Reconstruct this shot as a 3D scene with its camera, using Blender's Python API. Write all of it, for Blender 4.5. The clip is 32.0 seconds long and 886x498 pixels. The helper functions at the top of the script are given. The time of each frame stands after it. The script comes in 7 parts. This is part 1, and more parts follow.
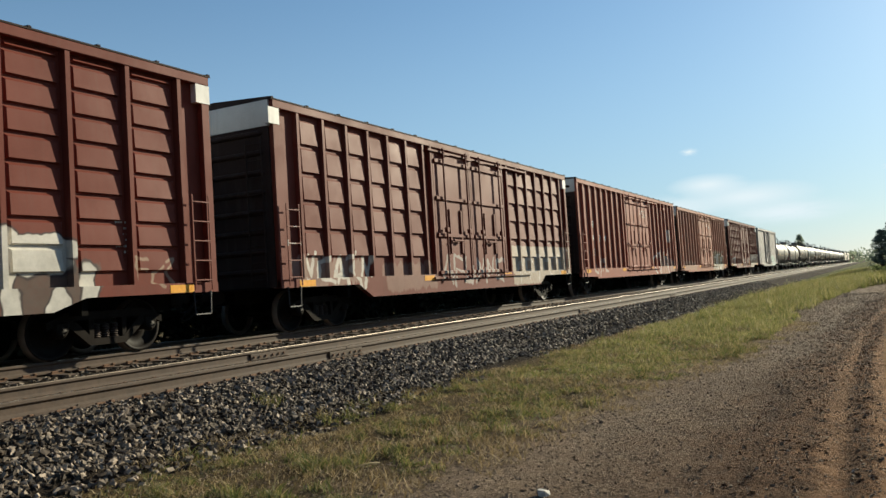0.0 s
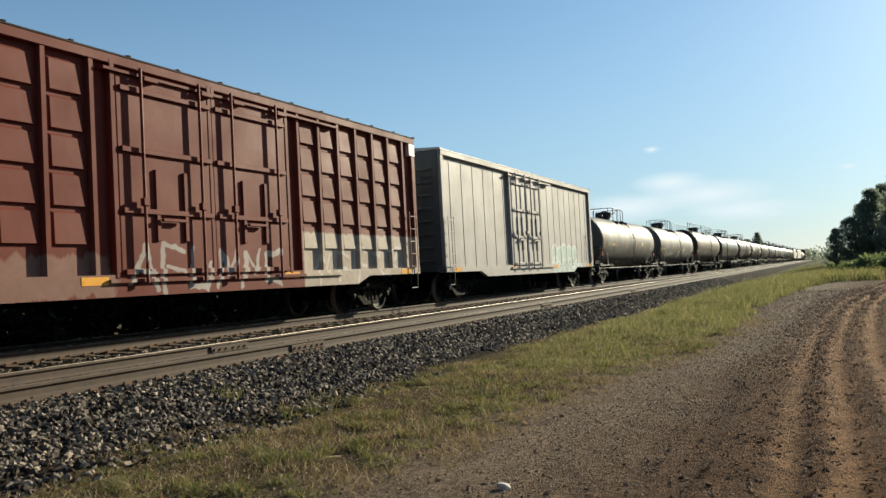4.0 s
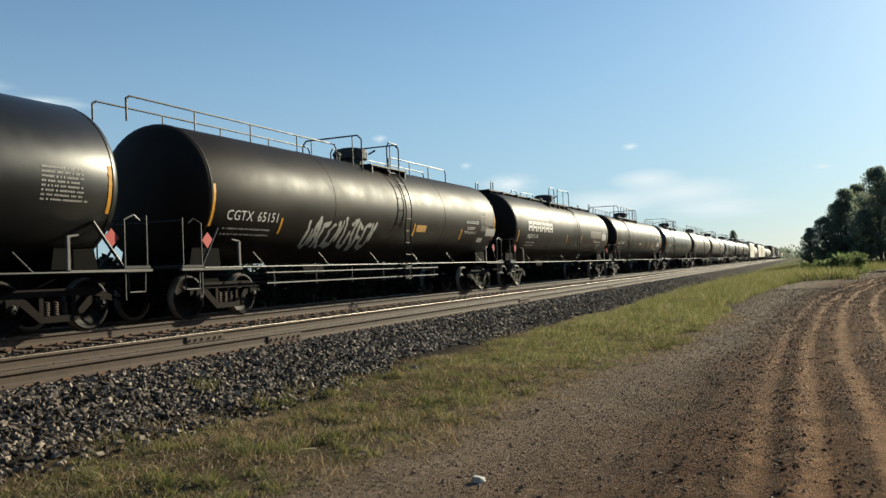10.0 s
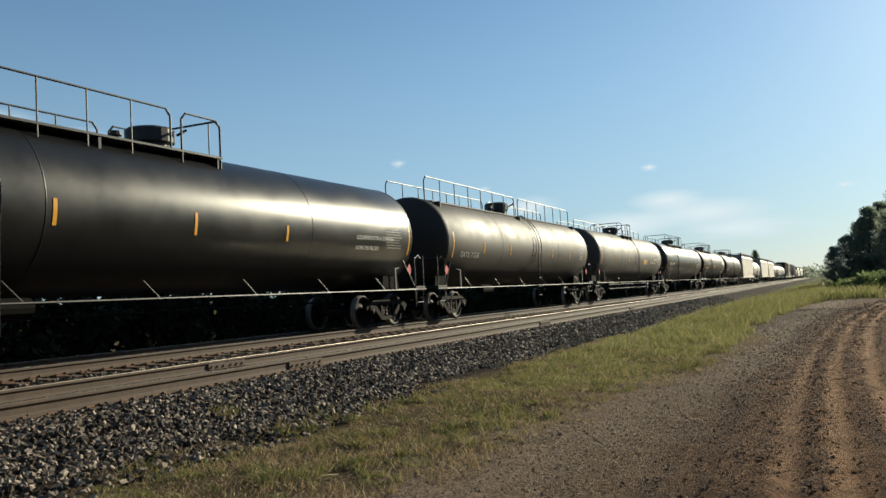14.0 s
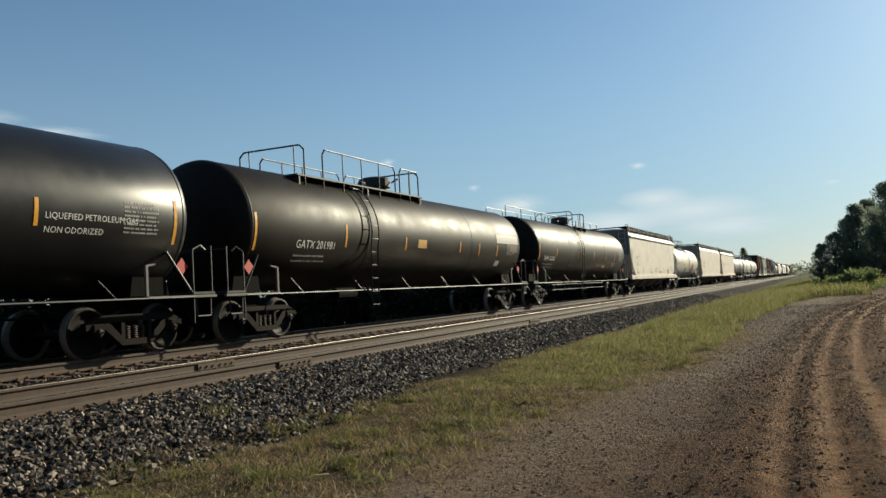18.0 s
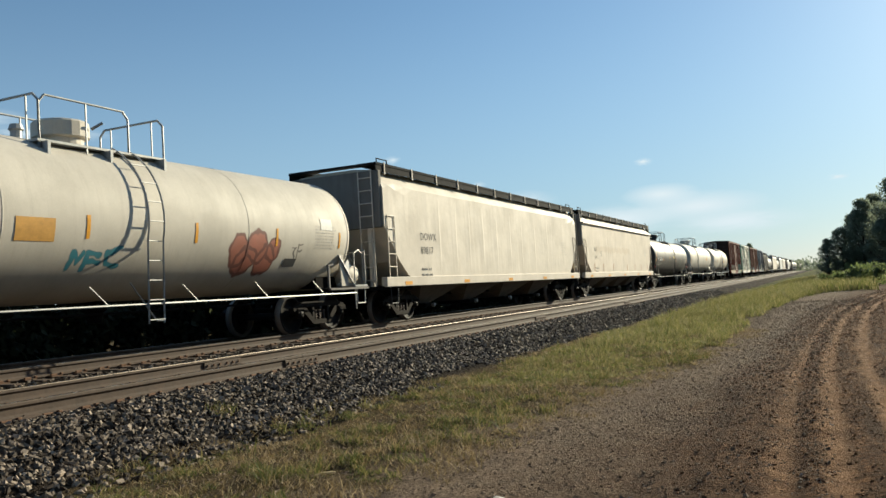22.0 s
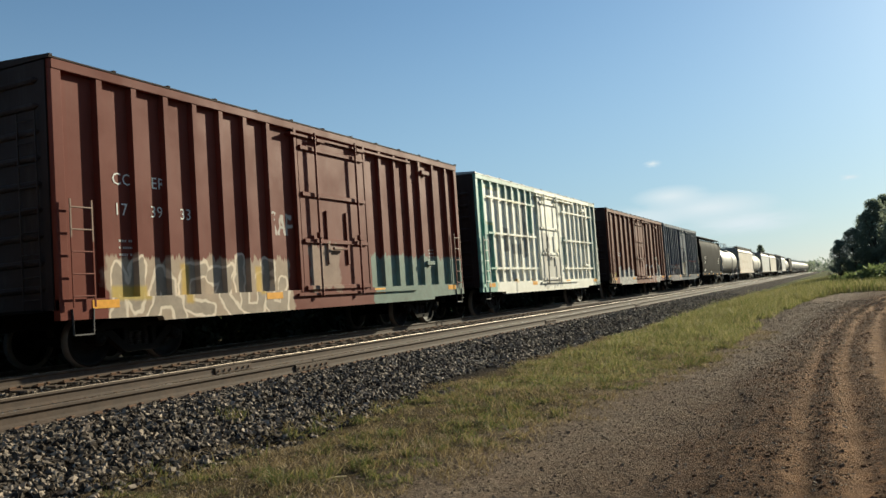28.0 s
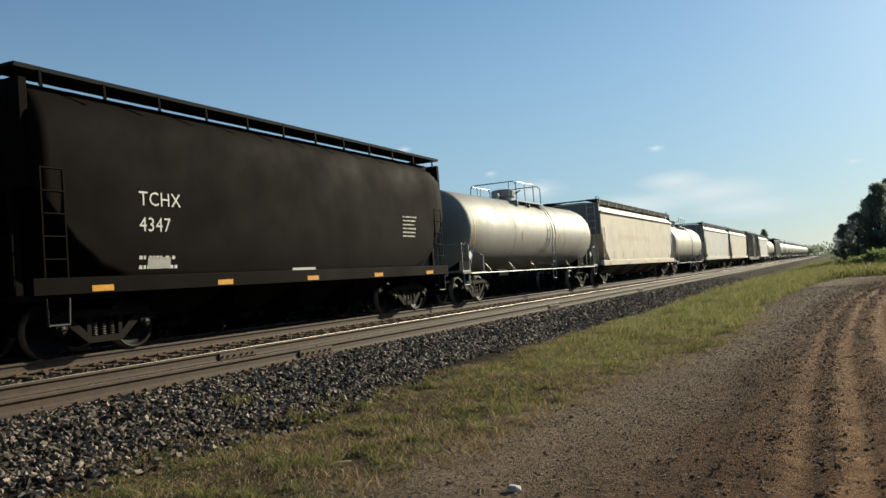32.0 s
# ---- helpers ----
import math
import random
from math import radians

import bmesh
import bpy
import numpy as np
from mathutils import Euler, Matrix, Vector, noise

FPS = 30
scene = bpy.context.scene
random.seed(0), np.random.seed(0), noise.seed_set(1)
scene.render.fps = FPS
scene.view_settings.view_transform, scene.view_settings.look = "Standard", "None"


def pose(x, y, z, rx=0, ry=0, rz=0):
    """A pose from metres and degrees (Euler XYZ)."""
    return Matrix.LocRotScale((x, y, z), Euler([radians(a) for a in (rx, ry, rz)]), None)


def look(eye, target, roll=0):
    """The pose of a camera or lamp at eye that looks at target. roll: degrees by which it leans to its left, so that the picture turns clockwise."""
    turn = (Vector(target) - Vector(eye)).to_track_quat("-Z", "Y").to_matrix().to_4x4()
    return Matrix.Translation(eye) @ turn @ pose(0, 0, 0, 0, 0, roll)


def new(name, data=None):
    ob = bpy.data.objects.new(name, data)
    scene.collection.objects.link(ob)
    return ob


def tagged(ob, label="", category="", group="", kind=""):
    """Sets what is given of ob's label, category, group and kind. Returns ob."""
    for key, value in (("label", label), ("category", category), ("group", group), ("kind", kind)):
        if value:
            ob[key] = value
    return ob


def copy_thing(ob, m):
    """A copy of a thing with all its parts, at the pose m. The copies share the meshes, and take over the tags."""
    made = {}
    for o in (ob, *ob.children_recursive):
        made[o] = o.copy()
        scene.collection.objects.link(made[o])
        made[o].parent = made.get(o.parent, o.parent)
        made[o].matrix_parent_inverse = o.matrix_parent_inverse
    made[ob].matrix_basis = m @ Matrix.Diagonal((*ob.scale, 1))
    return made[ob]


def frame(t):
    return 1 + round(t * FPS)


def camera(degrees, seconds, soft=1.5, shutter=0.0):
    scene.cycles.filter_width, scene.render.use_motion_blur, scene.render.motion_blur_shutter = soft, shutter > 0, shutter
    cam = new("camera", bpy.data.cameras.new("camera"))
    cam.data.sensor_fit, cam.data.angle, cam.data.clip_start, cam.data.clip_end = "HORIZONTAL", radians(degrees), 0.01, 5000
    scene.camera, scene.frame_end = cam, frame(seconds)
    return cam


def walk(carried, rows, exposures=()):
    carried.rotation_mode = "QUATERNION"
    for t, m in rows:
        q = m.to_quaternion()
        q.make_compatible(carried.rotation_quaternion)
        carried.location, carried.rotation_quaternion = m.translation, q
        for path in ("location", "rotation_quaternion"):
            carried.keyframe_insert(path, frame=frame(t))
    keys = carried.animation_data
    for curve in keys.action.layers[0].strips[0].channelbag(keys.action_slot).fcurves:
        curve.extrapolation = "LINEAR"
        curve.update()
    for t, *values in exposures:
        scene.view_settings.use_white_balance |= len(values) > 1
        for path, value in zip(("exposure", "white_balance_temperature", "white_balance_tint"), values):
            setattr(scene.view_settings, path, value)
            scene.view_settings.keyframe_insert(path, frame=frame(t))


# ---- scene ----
# ---------------- camera ----------------
EYE = (0.0, 0.0, 1.55)
PATH = [
    (0.0, 28.00, 2.56, 3.53),
    (0.5, 27.60, 2.39, 3.14),
    (1.0, 27.25, 2.29, 3.00),
    (1.5, 27.16, 2.14, 2.86),
    (2.0, 26.85, 2.02, 2.87),
    (2.5, 26.51, 1.99, 3.06),
    (3.0, 26.01, 2.04, 3.22),
    (3.5, 25.66, 2.15, 3.10),
    (5.5, 24.80, 1.26, 3.06),
    (6.0, 24.47, 1.34, 3.17),
    (6.5, 24.22, 1.62, 3.23),
    (7.0, 24.40, 1.80, 3.08),
    (7.5, 24.65, 1.86, 3.06),
    (8.0, 24.86, 1.73, 3.09),
    (8.5, 24.87, 1.77, 2.99),
    (9.0, 24.56, 1.95, 2.80),
    (9.5, 24.20, 1.64, 2.73),
    (10.0, 23.90, 1.46, 2.20),
    (10.5, 23.67, 1.66, 1.89),
    (11.0, 23.71, 2.15, 2.38),
    (11.5, 23.92, 2.63, 3.02),
    (12.0, 24.09, 2.69, 3.32),
    (12.5, 24.71, 2.65, 3.24),
    (13.0, 25.30, 2.94, 3.29),
    (13.5, 25.31, 3.15, 3.31),
    (14.0, 25.30, 3.19, 2.91),
    (14.5, 25.50, 3.38, 2.88),
    (16.5, 24.49, 3.55, 2.87),
    (17.0, 24.42, 3.18, 2.93),
    (17.5, 24.59, 3.00, 2.99),
    (18.0, 24.59, 3.07, 3.17),
    (18.5, 24.58, 3.23, 3.30),
    (19.0, 24.71, 3.26, 3.27),
    (19.5, 24.86, 3.10, 3.35),
    (20.0, 24.95, 2.92, 3.26),
    (20.5, 25.25, 3.07, 3.28),
    (21.0, 25.13, 3.01, 3.32),
    (21.5, 24.87, 2.87, 3.44),
    (22.0, 24.98, 2.91, 3.50),
    (22.5, 25.18, 2.90, 3.56),
    (23.0, 25.18, 2.95, 3.57),
    (23.5, 25.42, 3.04, 3.48),
    (24.0, 25.75, 2.89, 3.47),
    (24.5, 25.47, 2.51, 3.22),
    (26.5, 25.72, 2.88, 4.05),
    (27.0, 25.52, 2.98, 4.06),
    (27.5, 25.55, 3.14, 4.07),
    (28.0, 25.67, 3.22, 3.87),
    (28.5, 25.64, 3.12, 3.68),
    (29.0, 25.49, 3.02, 3.69),
    (29.5, 25.36, 2.87, 3.74),
    (30.0, 25.33, 2.48, 3.88),
    (30.5, 25.35, 2.30, 4.03),
    (31.0, 25.63, 2.39, 4.00),
    (31.5, 25.83, 2.38, 4.04),
    (32.0, 25.90, 2.22, 4.06),
]
cam = camera(57.0, 32.0)
walk(cam, [(t, pose(*EYE, 90 + p, r, y)) for t, y, p, r in PATH], [(t, e, 5720.0, -2.0) for t, e in ((0.0, 0.89), (3.5, 0.92), (7.0, 0.87), (12.0, 0.85), (14.5, 0.77), (17.0, 0.61), (18.5, 0.67), (21.0, 0.85), (24.0, 0.75), (27.0, 0.79), (30.0, 0.69), (32.0, 0.71))])

# ---------------- light ----------------
SUN_AZ, SUN_EL = 20.0, 19.5          # degrees right of the track's far end, and above the horizon
world = bpy.data.worlds.new("sky")
scene.world = world
world.use_nodes = True
wn, wl = world.node_tree.nodes, world.node_tree.links
wn.clear()
sky = wn.new("ShaderNodeTexSky")
sky.sky_type, sky.sun_disc = 'NISHITA', False
sky.sun_elevation, sky.sun_rotation = radians(SUN_EL), radians(SUN_AZ)
sky.air_density, sky.dust_density, sky.ozone_density = 1.0, 0.4, 2.7
wbg, wout = wn.new("ShaderNodeBackground"), wn.new("ShaderNodeOutputWorld")
wbg.inputs["Strength"].default_value = 0.06
wco = wn.new("ShaderNodeTexCoord")


def cloud_mask(az, el, wide, high, scale, lo, hi, seed):
    """A wisp of cloud round one direction of the sky: noise inside a soft oval."""
    d = Vector((math.sin(radians(az)) * math.cos(radians(el)), math.cos(radians(az)) * math.cos(radians(el)), math.sin(radians(el))))
    side = Vector((d.y, -d.x, 0)).normalized()
    up = side.cross(d).normalized()
    m1, m2 = wn.new("ShaderNodeVectorMath"), wn.new("ShaderNodeVectorMath")
    for m, v, w in ((m1, side, wide), (m2, up, high)):
        m.operation = 'DOT_PRODUCT'
        wl.new(wco.outputs["Generated"], m.inputs[0])
        m.inputs[1].default_value = v / math.tan(radians(w))
    off = wn.new("ShaderNodeMath")
    off.operation = 'SUBTRACT'
    wl.new(m2.outputs["Value"], off.inputs[0])
    off.inputs[1].default_value = d.dot(up) / math.tan(radians(high))
    front = wn.new("ShaderNodeVectorMath")
    front.operation = 'DOT_PRODUCT'
    wl.new(wco.outputs["Generated"], front.inputs[0])
    front.inputs[1].default_value = d
    comb = wn.new("ShaderNodeCombineXYZ")
    wl.new(m1.outputs["Value"], comb.inputs[0])
    wl.new(off.outputs["Value"], comb.inputs[1])
    comb.inputs[2].default_value = seed
    dist = wn.new("ShaderNodeVectorMath")
    dist.operation = 'LENGTH'
    sub = wn.new("ShaderNodeVectorMath")
    sub.operation = 'SUBTRACT'
    wl.new(comb.outputs[0], sub.inputs[0])
    sub.inputs[1].default_value = (0, 0, seed)
    wl.new(sub.outputs[0], dist.inputs[0])
    fall = wn.new("ShaderNodeMapRange")
    fall.inputs["From Min"].default_value, fall.inputs["From Max"].default_value = 1.0, 0.1
    wl.new(dist.outputs["Value"], fall.inputs["Value"])
    nz = wn.new("ShaderNodeTexNoise")
    nz.inputs["Scale"].default_value, nz.inputs["Detail"].default_value, nz.inputs["Roughness"].default_value = scale, 7.0, 0.6
    nz.inputs["Distortion"].default_value = 0.4
    wl.new(comb.outputs[0], nz.inputs["Vector"])
    ramp = wn.new("ShaderNodeMapRange")
    ramp.inputs["From Min"].default_value, ramp.inputs["From Max"].default_value = lo, hi
    add = wn.new("ShaderNodeMath")
    add.operation = 'MULTIPLY_ADD'
    wl.new(fall.outputs[0], add.inputs[0])
    add.inputs[1].default_value = 0.45
    wl.new(nz.outputs["Fac"], add.inputs[2])
    wl.new(add.outputs[0], ramp.inputs["Value"])
    mul = wn.new("ShaderNodeMath")
    mul.operation = 'MULTIPLY'
    wl.new(ramp.outputs[0], mul.inputs[0])
    wl.new(fall.outputs[0], mul.inputs[1])
    gate = wn.new("ShaderNodeMath")
    gate.operation = 'GREATER_THAN'
    wl.new(front.outputs["Value"], gate.inputs[0])
    gate.inputs[1].default_value = 0.0
    out = wn.new("ShaderNodeMath")
    out.operation = 'MULTIPLY'
    wl.new(mul.outputs[0], out.inputs[0])
    wl.new(gate.outputs[0], out.inputs[1])
    return out.outputs[0]


CLOUDS = [(-9.6, 5.6, 2.8, 0.8, 1.5, 0.26, 0.6, 1.0), (-7.2, 4.6, 4.8, 1.1, 1.4, 0.26, 0.62, 2.3), (-12.4, 4.1, 4.2, 1.2, 1.4, 0.3, 0.7, 5.9), (-19.0, 5.8, 2.6, 0.9, 1.4, 0.4, 0.85, 3.1),
          (-10.6, 7.9, 0.8, 0.34, 1.6, 0.5, 0.95, 4.4), (1.35, 5.64, 0.9, 0.28, 1.6, 0.52, 1.0, 5.2), (-28.0, 9.3, 0.8, 0.45, 1.6, 0.55, 1.1, 6.6), (-22.0, 7.2, 0.6, 0.35, 1.6, 0.55, 1.1, 8.1),
          (-50.5, 11.35, 4.6, 0.65, 1.8, 0.48, 0.95, 7.7), (-56.0, 12.2, 5.5, 0.9, 1.8, 0.45, 0.95, 11.7), (-5.0, 3.4, 5.0, 1.0, 1.5, 0.4, 0.85, 9.4)]
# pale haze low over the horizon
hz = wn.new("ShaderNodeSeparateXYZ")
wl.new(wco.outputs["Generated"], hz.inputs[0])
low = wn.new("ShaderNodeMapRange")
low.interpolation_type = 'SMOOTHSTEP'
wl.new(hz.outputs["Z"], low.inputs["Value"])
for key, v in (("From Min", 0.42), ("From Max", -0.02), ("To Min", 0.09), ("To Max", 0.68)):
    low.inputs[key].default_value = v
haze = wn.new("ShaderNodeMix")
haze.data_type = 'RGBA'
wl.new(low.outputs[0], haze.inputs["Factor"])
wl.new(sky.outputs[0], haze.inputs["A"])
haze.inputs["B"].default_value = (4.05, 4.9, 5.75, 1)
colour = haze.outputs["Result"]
for row in CLOUDS:
    mix = wn.new("ShaderNodeMix")
    mix.data_type = 'RGBA'
    scaled = wn.new("ShaderNodeMath")
    scaled.operation = 'MULTIPLY'
    wl.new(cloud_mask(*row), scaled.inputs[0])
    scaled.inputs[1].default_value = 1.0
    wl.new(scaled.outputs[0], mix.inputs["Factor"])
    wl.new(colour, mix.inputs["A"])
    mix.inputs["B"].default_value = (8.0, 7.9, 7.8, 1)
    colour = mix.outputs["Result"]
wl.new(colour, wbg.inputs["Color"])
wl.new(wbg.outputs[0], wout.inputs[0])

sun_data = bpy.data.lights.new("sun", 'SUN')
sun_data.energy, sun_data.angle, sun_data.color = 5.0, radians(0.6), (1.0, 0.80, 0.56)
sun = new("sun", sun_data)
sun_dir = Vector((math.sin(radians(SUN_AZ)) * math.cos(radians(SUN_EL)), math.cos(radians(SUN_AZ)) * math.cos(radians(SUN_EL)), math.sin(radians(SUN_EL))))
sun.matrix_world = look(sun_dir * 100, (0, 0, 0))

# ---------------- materials ----------------


def nodes_of(name):
    m = bpy.data.materials.new(name)
    m.use_nodes = True
    nt = m.node_tree
    return m, nt, nt.nodes["Principled BSDF"]


def add(nt, kind, **values):
    n = nt.nodes.new("ShaderNode" + kind)
    for k, v in values.items():
        n.inputs[k.replace("_", " ")].default_value = v
    return n


def noise_of(nt, vec, scale, detail=5.0, rough=0.6, stretch=None):
    if stretch:
        mp = add(nt, "Mapping", Scale=stretch)
        nt.links.new(vec, mp.inputs["Vector"])
        vec = mp.outputs[0]
    n = add(nt, "TexNoise", Scale=scale, Detail=detail, Roughness=rough)
    nt.links.new(vec, n.inputs["Vector"])
    return n.outputs["Fac"]


def ranged(nt, value, a, b, c=0.0, d=1.0):
    n = nt.nodes.new("ShaderNodeMapRange")
    nt.links.new(value, n.inputs["Value"])
    for k, v in zip(("From Min", "From Max", "To Min", "To Max"), (a, b, c, d)):
        n.inputs[k].default_value = v
    return n.outputs[0]


def maths(nt, op, a, b=None):
    n = nt.nodes.new("ShaderNodeMath")
    n.operation = op
    for k, v in enumerate((a, b)):
        if v is None:
            continue
        if isinstance(v, (int, float)):
            n.inputs[k].default_value = v
        else:
            nt.links.new(v, n.inputs[k])
    return n.outputs[0]


def mixed(nt, fac, a, b, mode='MIX'):
    n = nt.nodes.new("ShaderNodeMix")
    n.data_type, n.blend_type = 'RGBA', mode
    for key, v in (("Factor", fac), ("A", a), ("B", b)):
        s = [q for q in n.inputs if q.name == key and (q.type == 'RGBA' if key != "Factor" else q.type == 'VALUE')][0]
        if isinstance(v, (int, float)):
            s.default_value = v
        elif isinstance(v, tuple):
            s.default_value = (*v[:3], 1)
        else:
            nt.links.new(v, s)
    return [q for q in n.outputs if q.type == 'RGBA'][0]


def bumped(nt, bsdf, height, strength, distance):
    b = add(nt, "Bump", Strength=strength, Distance=distance)
    nt.links.new(height, b.inputs["Height"])
    nt.links.new(b.outputs[0], bsdf.inputs["Normal"])


def coords(nt):
    return add(nt, "TexCoord").outputs["Object"]


def dim(c, k):
    return tuple(x * k for x in c)


def paint(name, base, rough=0.5, streak=0.5, rust=0.15, grime=(0.09, 0.075, 0.06), metal=0.0, fade=None, low=None, soft_bump=0.15, gloss=0.5, dents=0.0):
    """Weathered paint on steel: faded patches, run-off streaks, rust spots and road dirt low down."""
    m, nt, b = nodes_of(name)
    co = coords(nt)
    big = noise_of(nt, co, 0.7, 6, 0.65)
    run = noise_of(nt, co, 3.0, 5, 0.7, (1.0, 2.6, 0.16))
    fine = noise_of(nt, co, 38.0, 3, 0.6)
    c = mixed(nt, ranged(nt, big, 0.35, 0.7), base, fade or dim(base, 0.72))
    c = mixed(nt, ranged(nt, run, 0.5, 0.78, 0.0, streak), c, grime)
    c = mixed(nt, ranged(nt, noise_of(nt, co, 5.0, 8, 0.75), 0.62, 0.72, 0.0, rust), c, (0.16, 0.055, 0.022))
    if low:
        sep = add(nt, "SeparateXYZ")
        nt.links.new(co, sep.inputs[0])
        c = mixed(nt, maths(nt, 'MULTIPLY', ranged(nt, sep.outputs["Z"], low[0], low[1], low[2], 0.0), ranged(nt, big, 0.2, 0.7, 0.6, 1.0)), c, grime)
    c = mixed(nt, 0.25, c, mixed(nt, fine, dim(base, 0.6), dim(base, 1.25)))
    nt.links.new(c, b.inputs["Base Color"])
    nt.links.new(ranged(nt, big, 0.2, 0.8, max(0.05, rough - 0.1), rough + 0.14), b.inputs["Roughness"])
    b.inputs["Metallic"].default_value = metal
    b.inputs["Specular IOR Level"].default_value = gloss
    relief = noise_of(nt, co, 2.2, 4, 0.55)
    if dents:
        relief = maths(nt, 'ADD', relief, maths(nt, 'MULTIPLY', ranged(nt, noise_of(nt, co, 1.1, 2, 0.5, (0.3, 1.0, 0.14)), 0.5, 0.72), dents))
    bumped(nt, b, relief, soft_bump, 0.03)
    return m


STROKES = [[(0.1, 0.0, 0.15, 1.0), (0.15, 1.0, 0.8, 0.85), (0.3, 0.5, 0.75, 0.45)], [(0.85, 0.95, 0.2, 0.8), (0.2, 0.8, 0.15, 0.2), (0.15, 0.2, 0.85, 0.05)],
           [(0.1, 0.9, 0.75, 1.0), (0.75, 1.0, 0.3, 0.5), (0.3, 0.5, 0.85, 0.0)], [(0.1, 0.0, 0.3, 0.95), (0.3, 0.95, 0.6, 0.3), (0.6, 0.3, 0.9, 1.0)],
           [(0.15, 1.0, 0.1, 0.1), (0.1, 0.1, 0.7, 0.0), (0.7, 0.0, 0.85, 0.6)], [(0.1, 0.1, 0.5, 1.0), (0.5, 1.0, 0.9, 0.0), (0.25, 0.4, 0.8, 0.35)]]


def tag_strokes(y0, y1, z0, z1, n, seed):
    """Abstract letter-like strokes in a row: (y, z, y, z) for each."""
    r2 = random.Random(seed)
    w = (y1 - y0) / n
    out = []
    for k in range(n):
        lift, tall = r2.uniform(-0.06, 0.06), r2.uniform(0.82, 1.0)
        for a, b, c, d in STROKES[r2.randrange(len(STROKES))]:
            out.append((y0 + w * (k + a), z0 + lift + (z1 - z0) * b * tall, y0 + w * (k + c), z0 + lift + (z1 - z0) * d * tall))
    return out


